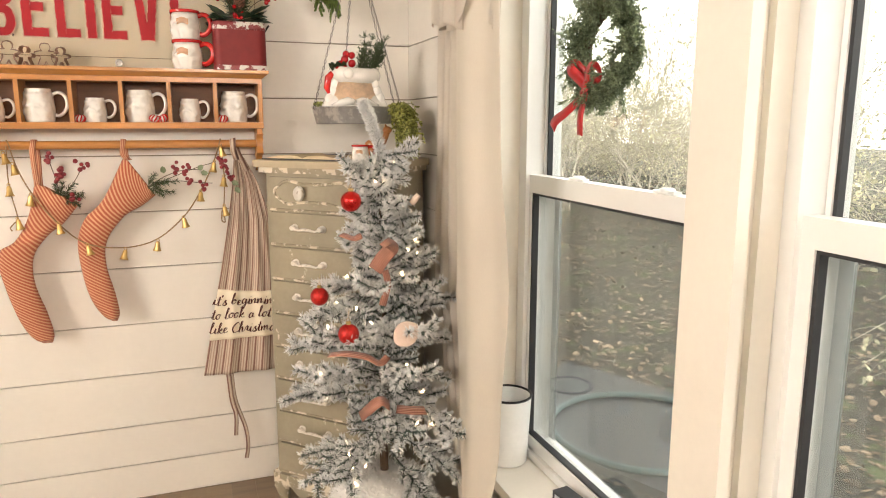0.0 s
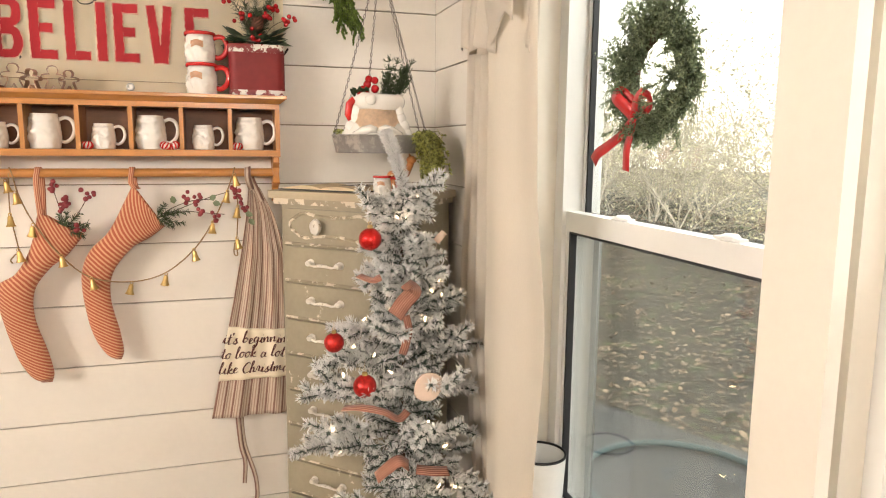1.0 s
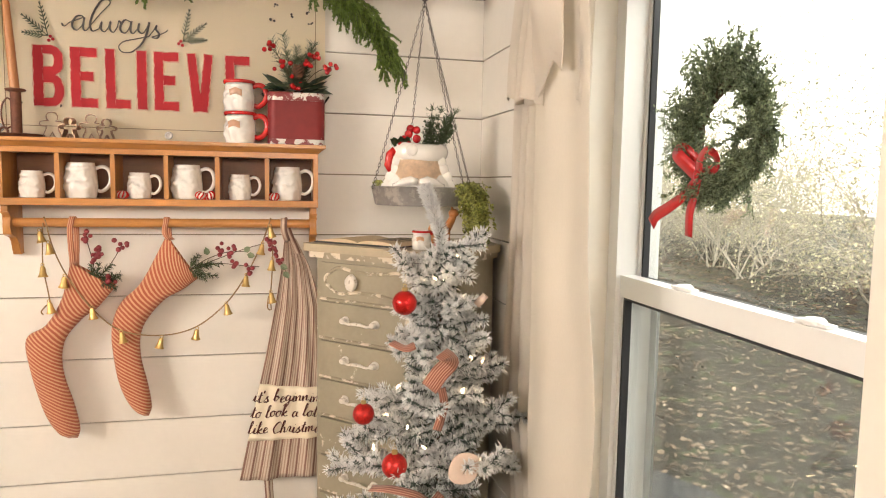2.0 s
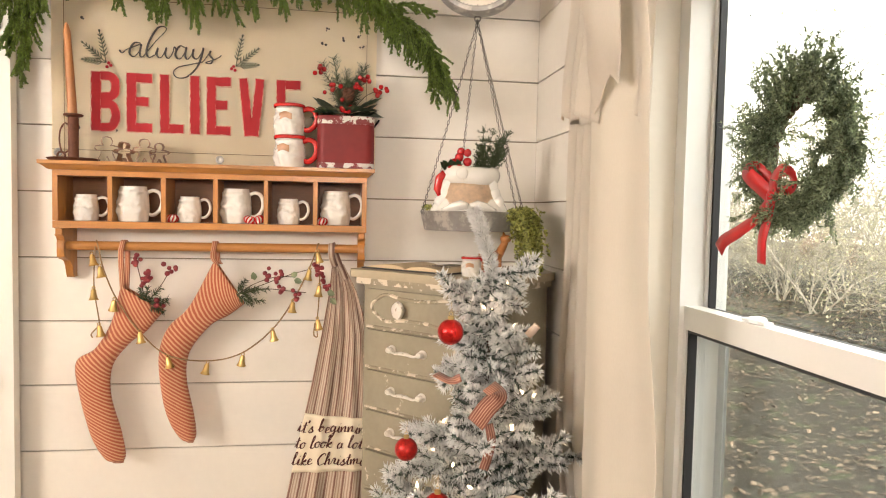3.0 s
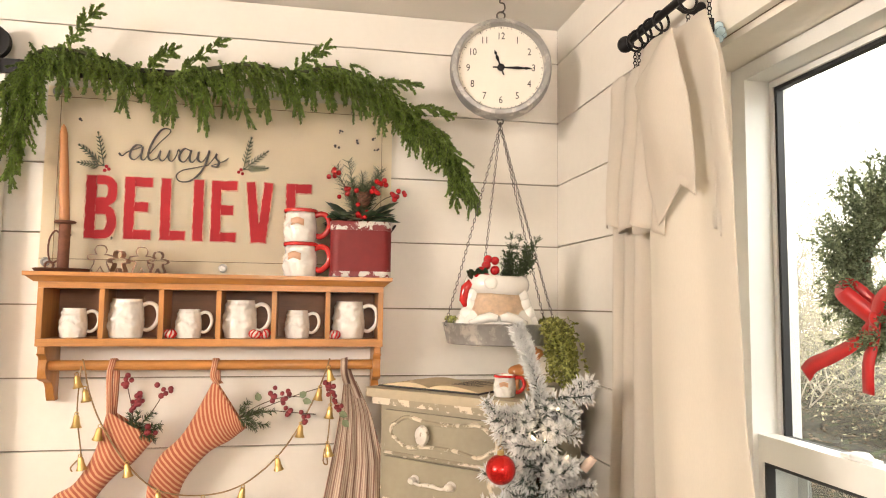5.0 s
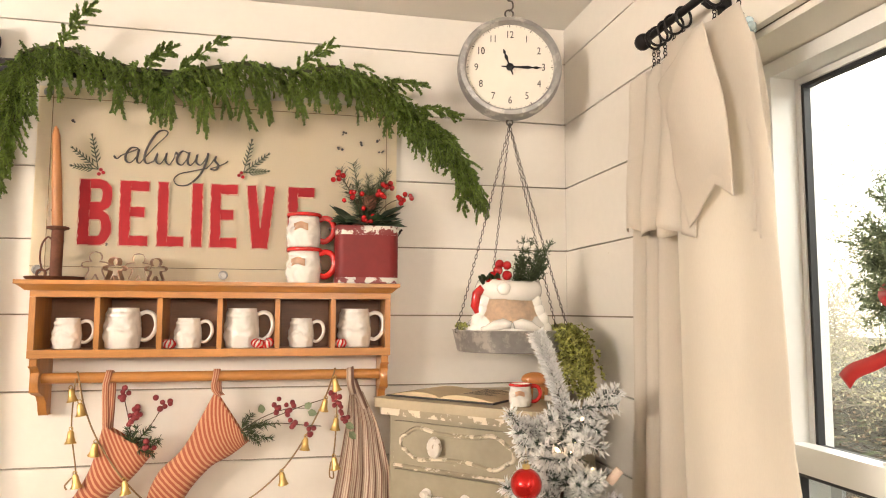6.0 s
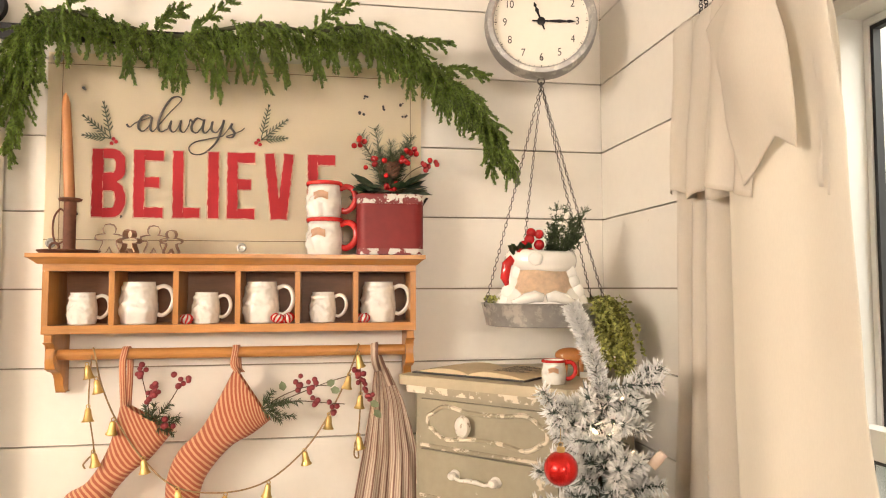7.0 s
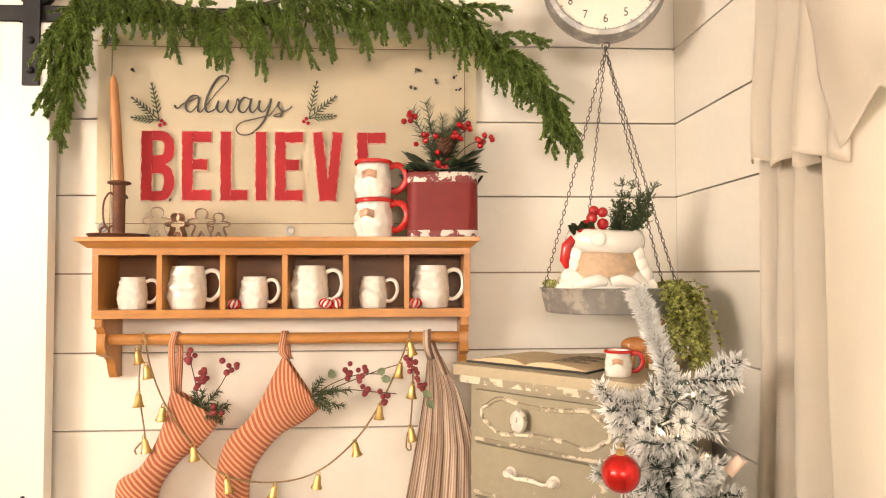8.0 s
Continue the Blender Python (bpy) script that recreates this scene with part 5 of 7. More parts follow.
def apron():
    a = thing("apron", "grey and cream ticking stripe apron with a lettered pocket", "apron")
    nz, nx = 46, 60

    def edge(z):
        # left edge and right edge, from neck to hem
        pts = ((1.215, 0.188, 0.222), (1.13, 0.180, 0.262), (1.0, 0.158, 0.300), (0.85, 0.130, 0.315), (0.70, 0.098, 0.325), (0.58, 0.074, 0.340), (0.462, 0.050, 0.345))
        for (z1, a1, b1), (z0, a0, b0) in zip(pts, pts[1:]):
            if z >= z0:
                k = (z - z0) / (z1 - z0)
                return a0 + (a1 - a0) * k, b0 + (b1 - b0) * k
        return pts[-1][1:]

    def sheet(z0, z1, dy, nz, amp, slack=0.0):
        verts, faces, uv = [], [], []
        for k in range(nz + 1):
            z = z0 + (z1 - z0) * k / nz
            l, r = edge(z)
            for i in range(nx + 1):
                t = i / nx
                fold = amp * (math.sin(t * 15 + 0.5) + 0.6 * math.sin(t * 31 + z * 4)) * min(1, (1.25 - z) * 3)
                hem = -0.012 * math.sin(t * math.pi) if (k == 0 and slack) else 0
                fold += 0.004 * noise.noise(Vector((t * 5, z * 7, 2.0)))
                verts.append((l + (r - l) * t, 2.432 + dy + fold, z + hem))
                uv.append((0.34 * t * (0.62 + 0.38 * (r - l) / 0.29), z))
        for k in range(nz):
            for i in range(nx):
                p = k * (nx + 1) + i
                faces.append((p, p + 1, p + nx + 2, p + nx + 1))
        return verts, faces, uv

    v, f, u = sheet(0.462, 1.215, 0, nz, 0.0060)
    body = part("skirt", uv_mesh("skirt", v, f, u, TICKING_GREY), TICKING_GREY, a)
    body.modifiers.new("thickness", "SOLIDIFY").thickness = 0.002
    v, f, u = sheet(0.590, 0.772, -0.0075, 14, 0.0035)
    for i in range(len(v)):
        x, y, z = v[i]
        v[i] = (x, y, z - 0.020 * math.sin(min(1, max(0, (x - 0.10) / 0.22)) * 1.8) * ((z - 0.59) / 0.18))
    pocket = part("pocket", uv_mesh("pocket", v, f, u, CANVAS), CANVAS, a, "cream cloth pocket with brown lettering")
    pocket.modifiers.new("thickness", "SOLIDIFY").thickness = 0.002
    glyphs = {
        "i": (0.45, [[(0, 0.1), (0.2, 0.95), (0.18, 0.2), (0.3, 0), (0.45, 0.15)], [(0.27, 1.35), (0.30, 1.45)]]),
        "t": (0.55, [[(0, 0.2), (0.25, 1.2), (0.3, 1.75), (0.22, 0.4), (0.3, 0.05), (0.55, 0.15)], [(0, 1.15), (0.5, 1.28)]]),
        "'": (0.20, [[(0.12, 1.85), (0.06, 1.4)]]),
        "s": (0.60, [[(0, 0.15), (0.32, 1.05), (0.33, 0.7), (0.48, 0.3), (0.3, 0), (0.08, 0.12), (0.6, 0.2)]]),
        "b": (0.75, [[(0, 0.2), (0.32, 1.5), (0.36, 2.05), (0.22, 1.8), (0.15, 0.3), (0.3, 0), (0.58, 0.35), (0.5, 0.85), (0.3, 0.7), (0.75, 0.6)]]),
        "e": (0.60, [[(0, 0.3), (0.35, 0.6), (0.4, 0.9), (0.2, 0.95), (0.08, 0.5), (0.2, 0.05), (0.6, 0.25)]]),
        "g": (0.75, [[(0.5, 0.85), (0.25, 0.98), (0.05, 0.5), (0.2, 0.05), (0.45, 0.4), (0.52, 0.9), (0.5, -0.3), (0.3, -0.95), (0.02, -0.7), (0.4, -0.2), (0.75, 0.2)]]),
        "n": (0.80, [[(0, 0.9), (0.1, 0), (0.15, 0.5), (0.4, 0.95), (0.48, 0.5), (0.5, 0.1), (0.8, 0.2)]]),
        "o": (0.65, [[(0.3, 0.95), (0.05, 0.6), (0.15, 0.05), (0.45, 0.15), (0.5, 0.7), (0.3, 0.95), (0.65, 0.8)]]),
        "l": (0.50, [[(0, 0.2), (0.35, 1.5), (0.35, 2.05), (0.2, 1.8), (0.12, 0.3), (0.25, 0), (0.5, 0.2)]]),
        "k": (0.75, [[(0, 0.2), (0.35, 1.5), (0.35, 2.05), (0.2, 1.8), (0.12, 0)], [(0.15, 0.5), (0.5, 0.95), (0.45, 0.65), (0.2, 0.5), (0.45, 0.1), (0.75, 0.15)]]),
        "a": (0.75, [[(0.5, 0.8), (0.25, 0.98), (0.05, 0.5), (0.2, 0.02), (0.45, 0.4), (0.52, 0.92), (0.5, 0.2), (0.75, 0.15)]]),
        "h": (0.80, [[(0, 0.2), (0.35, 1.5), (0.35, 2.05), (0.2, 1.8), (0.1, 0), (0.2, 0.6), (0.42, 0.95), (0.5, 0.5), (0.5, 0.1), (0.8, 0.2)]]),
        "r": (0.55, [[(0, 0.3), (0.15, 1.0), (0.35, 0.85), (0.32, 0.2), (0.55, 0.15)]]),
        "m": (1.10, [[(0, 0.9), (0.08, 0), (0.15, 0.6), (0.35, 0.95), (0.4, 0), (0.48, 0.6), (0.7, 0.95), (0.78, 0.2), (1.1, 0.2)]]),
        "C": (0.85, [[(0.80, 1.5), (0.65, 1.9), (0.3, 1.6), (0.05, 0.8), (0.25, 0.05), (0.55, 0.05), (0.85, 0.3)]]),
    }
    wob = random.Random(15)
    for line, x, z in (("it's beginning", LETTER_X[0], LETTER_Z[0]), ("to look a lot", LETTER_X[1], LETTER_Z[1]), ("like Christmas", LETTER_X[2], LETTER_Z[2])):
        bm = bmesh.new()
        drop = 0.0
        for ch in line:
            if ch == " ":
                x += 0.013
                continue
            step, strokes = glyphs[ch]
            if x + step * 0.026 > 0.322:
                break
            lift = wob.uniform(-0.0025, 0.0025) - 0.05 * drop
            for st in strokes:
                path = smooth_path([(x + 0.026 * a + 0.0045 * b, 2.4150, z + lift + 0.0185 * b) for a, b in st], 5)
                rad = [0.0011 + 0.0014 * max(0.0, (p.z - q.z) / max(1e-5, (q - p).length)) for p, q in zip(path, path[1:] + path[-1:])]
                tube(bm, path, rad, 6)
            x += step * 0.026
            drop += step * 0.026
        for v in bm.verts:
            v.co.y = 2.4150 + (v.co.y - 2.4150) * 0.4
        part("lettering", bm, BROWN_INK, pocket, "dark brown painted script", smooth=True)
    neck = [(0.197, 2.428, 1.208), (0.187, 2.398, 1.240), (0.186, 2.400, 1.268), (0.187, 2.415, 1.2785), (0.190, 2.431, 1.268), (0.203, 2.434, 1.230), (0.228, 2.430, 1.170)]
    part("neck_strap", strip_mesh("neck_strap", smooth_path(neck, 6), 0.019, TICKING_GREY, side=(0.97, 0, 0.24)), TICKING_GREY, a)
    for pts in ([(0.130, 2.440, 0.470), (0.138, 2.44, 0.36), (0.150, 2.44, 0.30), (0.146, 2.44, 0.225)], [(0.142, 2.444, 0.470), (0.150, 2.444, 0.36), (0.180, 2.444, 0.25), (0.186, 2.444, 0.18), (0.178, 2.444, 0.130)]):
        part("tie", strip_mesh("tie", smooth_path(pts, 5), 0.014, TICKING_GREY), TICKING_GREY, a)


apron()


# ---- hanging clock scale ----
CLK = Vector((0.582, 2.285, 2.062))


def clock():
    c = thing("hanging_clock", "round galvanised hanging scale clock with Arabic numerals", "clock", at=Matrix.Translation(CLK) @ pose(0, 0, 0, 0, 0, -12))
    R = 0.138
    bm = bmesh.new()
    lathe(bm, [(0.02, 0.030), (R * 0.90, 0.028), (R * 0.985, 0.020), (R, 0.004), (R * 0.985, -0.018), (R * 0.945, -0.030), (R * 0.87, -0.032), (R * 0.835, -0.024), (R * 0.83, -0.012)], 56, pose(0, 0, 0, -90), close=False)
    part("case", bm, GALV, c, "dull galvanised steel rim", smooth=35)
    bm = bmesh.new()
    lathe(bm, [(R * 0.838, -0.0135), (R * 0.838, -0.0125)], 48, pose(0, 0, 0, -90))
    dial = part("dial", bm, DIAL, c, "cream dial", smooth=False)
    # the dial faces the room along -y
    for n in range(1, 13):
        a = radians(90 - 30 * n)
        me = text_mesh("numeral", str(n), 0.027, INK, 0.0003, 0, 0.82)
        part("numeral", me, INK, dial, at=pose(0.088 * math.cos(a), -0.0140, 0.088 * math.sin(a) - 0.0090, 90))
    for n in range(60):
        if n % 5 == 0:
            a = radians(6 * n)
            bm = bmesh.new()
            box(bm, -0.0012, 0.0012, -0.0003, 0.0, 0.108, 0.1135)
            part("minute_mark", bm, INK, dial, smooth=False, at=pose(0, -0.0138, 0, 0, math.degrees(a), 0))
    bm = bmesh.new()
    for k in range(60):
        box(bm, -0.0005, 0.0005, -0.0003, 0.0, 0.1095, 0.1125, pose(0, -0.0139, 0, 0, 6 * k + 3, 0))
    part("minute_track", bm, INK, dial, smooth=False)
    for name, ang, ln, w in (("hour_hand", -20, 0.052, 0.0095), ("minute_hand", 92, 0.084, 0.0080)):
        bm = bmesh.new()
        slab(bm, [(-0.0018, -0.022), (0.0018, -0.022), (0.0022, 0.02), (w / 2, ln * 0.55), (0.0016, ln * 0.72), (0.004, ln * 0.8), (0, ln), (-0.004, ln * 0.8), (-0.0016, ln * 0.72), (-w / 2, ln * 0.55), (-0.0022, 0.02)], -0.0009, 0.0)
        part(name, bm, BLACK_IRON, c, "black spade hand", at=pose(0, -0.0160 if name == "hour_hand" else -0.0178, 0, 0, ang, 0), smooth=False)
    bm = bmesh.new()
    lathe(bm, [(0.010, 0), (0.010, 0.004), (0.004, 0.006)], 16, pose(0, -0.0145, 0, 90))
    part("hub", bm, BLACK_IRON, c)
    bm = bmesh.new()
    torus(bm, pose(0, 0, R + 0.012, 90), 0.011, 0.0024, 18, 8)
    tube(bm, smooth_path([(0, 0, R + 0.020), (0.010, 0, R + 0.030), (0.008, 0, R + 0.046), (-0.003, 0, R + 0.050), (-0.001, 0, R + 0.065), (-0.001, 0, CEIL - CLK.z - 0.001)], 5), 0.0022, 8)
    part("top_hook", bm, CHAIN, c)
    bm = bmesh.new()
    torus(bm, pose(0, 0, -R - 0.006, 90), 0.008, 0.0020, 18, 8)
    part("bottom_ring", bm, CHAIN, c)


clock()
TRAY = Vector((0.577, 2.275, 1.326))
TRAY_R = 0.145


def tray():
    t = thing("hanging_tray", "round galvanised scale tray hung on thin dark chains", "tray")
    bm = bmesh.new()
    lathe(bm, [(TRAY_R * 0.90, 0.0), (TRAY_R * 0.925, 0.002), (TRAY_R, 0.050), (TRAY_R + 0.003, 0.053), (TRAY_R - 0.001, 0.054), (TRAY_R - 0.006, 0.050), (TRAY_R * 0.90, 0.006), (0.01, 0.005)], 48, Matrix.Translation(TRAY))
    part("pan", bm, GALV, t, smooth=35)
    link = bmesh.new()
    n = 14
    path = [(0.0030 * math.cos(a), 0, 0.0062 * math.sin(a)) for a in (2 * math.pi * k / n for k in range(n + 1))]
    tube(link, path, 0.00095, 5, caps=False)
    me = mesh_of("link", link, CHAIN, True)
    top = CLK + Vector((0, 0, -0.138 - 0.014))
    for ang in (188, 98, -22, 15):
        end = TRAY + Vector((TRAY_R * math.cos(radians(ang)), TRAY_R * math.sin(radians(ang)), 0.052))
        d = end - top
        count = int(d.length / 0.0108)
        rot = d.to_track_quat("Z", "Y").to_matrix().to_4x4()
        chain = new("chain")
        chain.parent = t
        for k in range(count + 1):
            p = top.lerp(end, k / count)
            p.z -= 0.004 * math.sin(math.pi * k / count)
            part("link", me, CHAIN, chain, at=Matrix.Translation(p) @ rot @ pose(0, 0, 0, 0, 0, 90 * (k % 2) + 20))
    return t


tray()


def lump_planter():
    """A plain moulded head-shaped pot: white lobes, a peach front panel, a red tassel."""
    at = pose(0.560, 2.235, TRAY.z + 0.0065, 0, 0, -10) @ Matrix.Diagonal((0.93, 0.80, 1, 1))
    p = thing("ceramic_planter", "white glazed moulded ceramic planter with peach and red accents", "planter")
    bm = bmesh.new()
    rings = lathe(bm, [(0.080, 0), (0.096, 0.012), (0.100, 0.035), (0.092, 0.065), (0.081, 0.095), (0.074, 0.130), (0.073, 0.162), (0.066, 0.166), (0.062, 0.150), (0.056, 0.11)], 56, close=True)
    for v in bm.verts:
        a = math.atan2(v.co.y, v.co.x)
        t = v.co.z / 0.168
        side = abs(math.cos(a))
        k = 1 + 0.05 * noise.noise(Vector((a * 3.2, t * 6, 7))) + 0.20 * side ** 2 * math.exp(-((t - 0.30) / 0.22) ** 2) - 0.05 * (1 - side) * math.exp(-((t - 0.55) / 0.12) ** 2)
        v.co.x, v.co.y = v.co.x * k, v.co.y * k
    me = mesh_of("body", bm, WHITE_GLAZE, True)
    me.transform(at)
    part("body", me, WHITE_GLAZE, p)
    prof = [(0, 0.080), (0.012, 0.096), (0.035, 0.100), (0.065, 0.092), (0.095, 0.081), (0.130, 0.074), (0.162, 0.073)]

    def rad_at(z):
        for (z0, a0), (z1, a1) in zip(prof, prof[1:]):
            if z <= z1:
                return a0 + (a1 - a0) * (z - z0) / (z1 - z0)
        return prof[-1][1]

    def lump(name, bm, mat=None, label=""):
        for v in bm.verts:
            v.co *= 1 + 0.02 * noise.noise(v.co * 60)
        me = mesh_of(name, bm, mat or WHITE_GLAZE, True)
        me.transform(at)
        return part(name, me, mat or WHITE_GLAZE, p, label)

    for sx in (-1, 1):
        # drooping scroll across the front
        bm = bmesh.new()
        tube(bm, [((rad_at(z) + 0.004) * math.cos(radians(-90 + sx * g)), (rad_at(z) + 0.004) * math.sin(radians(-90 + sx * g)), z)
                  for g, z in ((2, 0.060), (14, 0.064), (28, 0.058), (42, 0.048), (52, 0.052))], [0.009, 0.013, 0.013, 0.010, 0.004], 12)
        lump("scroll", bm)
        # curls down the sides
        for k in range(1, 5):
            z = 0.024 + 0.023 * k
            g = radians(-90 + sx * (68 - 3 * k))
            bm = bmesh.new()
            ball(bm, (rad_at(z) * math.cos(g), rad_at(z) * math.sin(g), z), 0.024 - 0.0015 * k, 18, 12, (1.1, 0.8, 1.15))
            lump("curl", bm)
    for i in range(8):
        g = radians(-152 + 124 * i / 7)
        bm = bmesh.new()
        ball(bm, (0.090 * math.cos(g), 0.090 * math.sin(g), 0.024), 0.026, 16, 10, (1.0, 0.6, 0.95))
        lump("lobe", bm)
    bm = bmesh.new()
    lathe(bm, [(0.072, 0.118), (0.082, 0.124), (0.088, 0.131), (0.090, 0.142), (0.089, 0.153), (0.083, 0.163), (0.076, 0.168), (0.064, 0.164)], 56, close=False)
    for v in bm.verts:
        g = math.atan2(v.co.y, v.co.x)
        v.co.z += 0.004 * math.sin(2 * g + 0.6)
    lump("brim", bm, None, "rolled white brim")
    bm = bmesh.new()
    ball(bm, (-0.022, -0.092, 0.148), 0.016, 18, 12, (1.1, 0.5, 1))
    lump("curl", bm)
    bm = bmesh.new()
    rows = []
    for k in range(9):
        row = []
        for i in range(19):
            z = 0.066 + 0.056 * k / 8
            a = radians(-90 + (106 - 30 * (k / 8 - 0.45) ** 2) * (i / 18 - 0.5))
            rad_ = rad_at(z) * 1.05
            row.append(bm.verts.new((rad_ * math.cos(a), rad_ * math.sin(a), z)))
        rows.append(row)
    for a, b in zip(rows, rows[1:]):
        for i in range(18):
            bm.faces.new((a[i], a[i + 1], b[i + 1], b[i]))
    bmesh.ops.solidify(bm, geom=bm.faces[:], thickness=0.003)
    me = mesh_of("front_panel", bm, PEACH_PALE, True)
    me.transform(at)
    part("front_panel", me, PEACH_PALE, p, "pale peach glazed panel")
    bm = bmesh.new()
    tube(bm, [(-0.072, -0.050, 0.150), (-0.088, -0.046, 0.135), (-0.092, -0.046, 0.105), (-0.086, -0.050, 0.088)], [0.010, 0.012, 0.012, 0.006], 10)
    me = mesh_of("tassel", bm, RED_GLAZE, True)
    me.transform(at)
    part("tassel", me, RED_GLAZE, p, "glossy red drop at the side")
    return p


PEACH_PALE = material("pale_peach_glaze", (0.86, 0.66, 0.47), 0.22, vary=0.16, scale=30, fine=120, bump=0.04, coat=0.4)
lump_planter()

# berries and cedar standing in the planter
g = thing("cedar_pick", "red berry cluster with green cedar sprigs in the planter", "decoration")
S = Sprays(31)
for i in range(17):
    a, lean = S.r.uniform(-0.5, 0.9), S.r.uniform(0.2, 0.8)
    base = Vector((0.595 + S.r.uniform(-0.02, 0.03), 2.235, 1.478))
    pts = bent(S.r, base, (0.3 + a * 0.7, S.r.uniform(-0.4, 0.2), 1.0), S.r.uniform(0.07, 0.145), 0.05, 6)
    S.stem(pts, 0.0013, 0.0006)
    for p, q in zip(pts[1:], pts[2:]):
        for k in range(5):
            d = (q - p).normalized() + Vector((S.r.gauss(0, 0.7), S.r.gauss(0, 0.4), S.r.gauss(0, 0.5)))
            tw = [p, p + d.normalized() * 0.020]
            S.brush(tw, 9, 0.009, 0.0011, 0.7)
part("cedar", S.mesh("cedar", SPRIG), SPRIG, g, "grey-green cedar sprigs")
r = random.Random(6)
for dx, dy, dz in ((-0.030, 0, -0.022), (-0.012, -0.008, -0.022), (-0.010, 0.0, 0.010), (-0.003, 0.010, 0.026), (0.012, -0.004, 0.022), (0.013, 0.0, -0.002), (-0.020, 0.012, -0.004)):
    q = Vector((0.535 + dx, 2.205 + dy, 1.515 + dz))
    part("berry", BERRY_MESH, BERRY, g, at=Matrix.Translation(q) @ Matrix.Scale(r.uniform(2.2, 2.6), 4))
S = Sprays(32)
for i in range(7):
    S.leaf(Vector((0.505 + S.r.uniform(-0.01, 0.02), 2.21, 1.492)), Vector((-0.5 + S.r.uniform(-0.4, 0.5), -0.4, 0.5)), Vector((0, -1, 0.5)), 0.035, 0.011)
part("leaves", S.mesh("leaves", LEAF), LEAF, g, "dark leaves")

# trailing plant over the tray's rim
S = Sprays(33)
for i in range(105):
    a = S.r.uniform(-1.05, 0.55)
    base = TRAY + Vector((TRAY_R * 0.90 * math.cos(a), TRAY_R * 0.90 * math.sin(a), 0.052))
    out = Vector((math.cos(a) * 0.6, math.sin(a) * 0.6, S.r.uniform(-0.2, 1.0)))
    pts = bent(S.r, base, out, S.r.uniform(0.07, 0.235), 2.3, 9, 0.26)
    pts = [Vector((min(p.x, 0.745 + 0.02 * S.r.random()), p.y, max(p.z, CH_TOP + 0.01))) for p in pts]
    S.stem(pts, 0.0008, 0.0004, 3)
    for p, q in zip(pts[1:], pts[2:]):
        for k in range(8):
            d = Vector((S.r.gauss(0, 1), S.r.gauss(0, 1), S.r.gauss(0, 0.8)))
            w = p.lerp(q, S.r.random())
            w.x = min(w.x, WALL_X - 0.016)
            S.leaf(w, d, Vector((S.r.gauss(0, 1), S.r.gauss(0, 1), 1)), S.r.uniform(0.007, 0.012), S.r.uniform(0.0024, 0.0038))
tp = thing("trailing_plant", "bushy yellow-green trailing plant spilling over the tray", "plant")
part("vines", S.mesh("vines", MOSS), MOSS, tp)
S = Sprays(34)
for i in range(60):
    a = S.r.uniform(2.5, 3.6)
    base = TRAY + Vector((TRAY_R * 0.88 * math.cos(a), TRAY_R * 0.88 * math.sin(a), 0.045))
    d = Vector((S.r.gauss(0, 0.5), S.r.gauss(0, 0.5), 1))
    S.stem([base, base + d.normalized() * 0.022], 0.0006, 0.0004, 3)
    S.leaf(base + d.normalized() * 0.018, d, Vector((S.r.gauss(0, 1), S.r.gauss(0, 1), 1)), 0.010, 0.003)
part("short_sprigs", S.mesh("short_sprigs", MOSS), MOSS, tp)


# ---- things on the chest ----
def open_book():
    b = thing("open_book", "old open book with yellowed pages and dark cover", "book", at=pose(0.445, 2.295, CH_TOP + 0.001, 0, 0, -45))
    part("cover", block(-0.152, 0.152, -0.093, 0.088, 0.0, 0.0032, 0.001), BOOK_COVER, b, "dark cloth cover")
    for sx, name in ((-1, "left_page_block"), (1, "right_page_block")):
        bm = bmesh.new()
        rows = []
        for k in range(13):
            t = k / 12
            z = 0.004 + 0.013 * math.sin(math.pi * min(1, t * 1.05)) ** 0.7 * (1 - 0.45 * t)
            rows.append([bm.verts.new(p) for p in ((sx * 0.146 * t, -0.082, 0.0032), (sx * 0.146 * t, 0.082, 0.0032), (sx * 0.146 * t, 0.082, z), (sx * 0.146 * t, -0.082, z))])
        for u, v in zip(rows, rows[1:]):
            for i in range(4):
                bm.faces.new((u[i], u[(i + 1) % 4], v[(i + 1) % 4], v[i]))
        bm.faces.new(rows[0])
        bm.faces.new(rows[-1][::-1])
        pg = part(name, bm, PAPER, b, "yellowed pages")
    for k in range(9):
        bm = bmesh.new()
        box(bm, 0.055, 0.055 + 0.05 + 0.02 * ((k * 7) % 3), 0.045 - 0.013 * k - 0.0015, 0.045 - 0.013 * k + 0.0015, 0.0165, 0.0170)
        part("text_line", bm, INK, b, "faint printed bar", smooth=False)


open_book()
bm = bmesh.new()
ball(bm, (0, 0, 0.048), 0.034, 18, 12, (1.0, 0.55, 0.52))
tube(bm, [(0.024, 0, 0.055), (0.036, -0.002, 0.078), (0.038, -0.004, 0.088)], [0.013, 0.010, 0.011], 12)
ball(bm, (0.040, -0.006, 0.094), 0.013, 14, 10, (1.2, 0.9, 0.9))
for sx in (-0.018, -0.010, 0.016, 0.024):
    tube(bm, [(sx, 0.006 if sx in (-0.018, 0.016) else -0.006, 0.040), (sx * 1.1, 0.004 if sx in (-0.018, 0.016) else -0.005, 0.0)], [0.007, 0.0045], 8)
for s_ in (-1, 1):
    tube(bm, [(0.036, s_ * 0.008, 0.103), (0.033, s_ * 0.016, 0.112)], [0.005, 0.0015], 6)
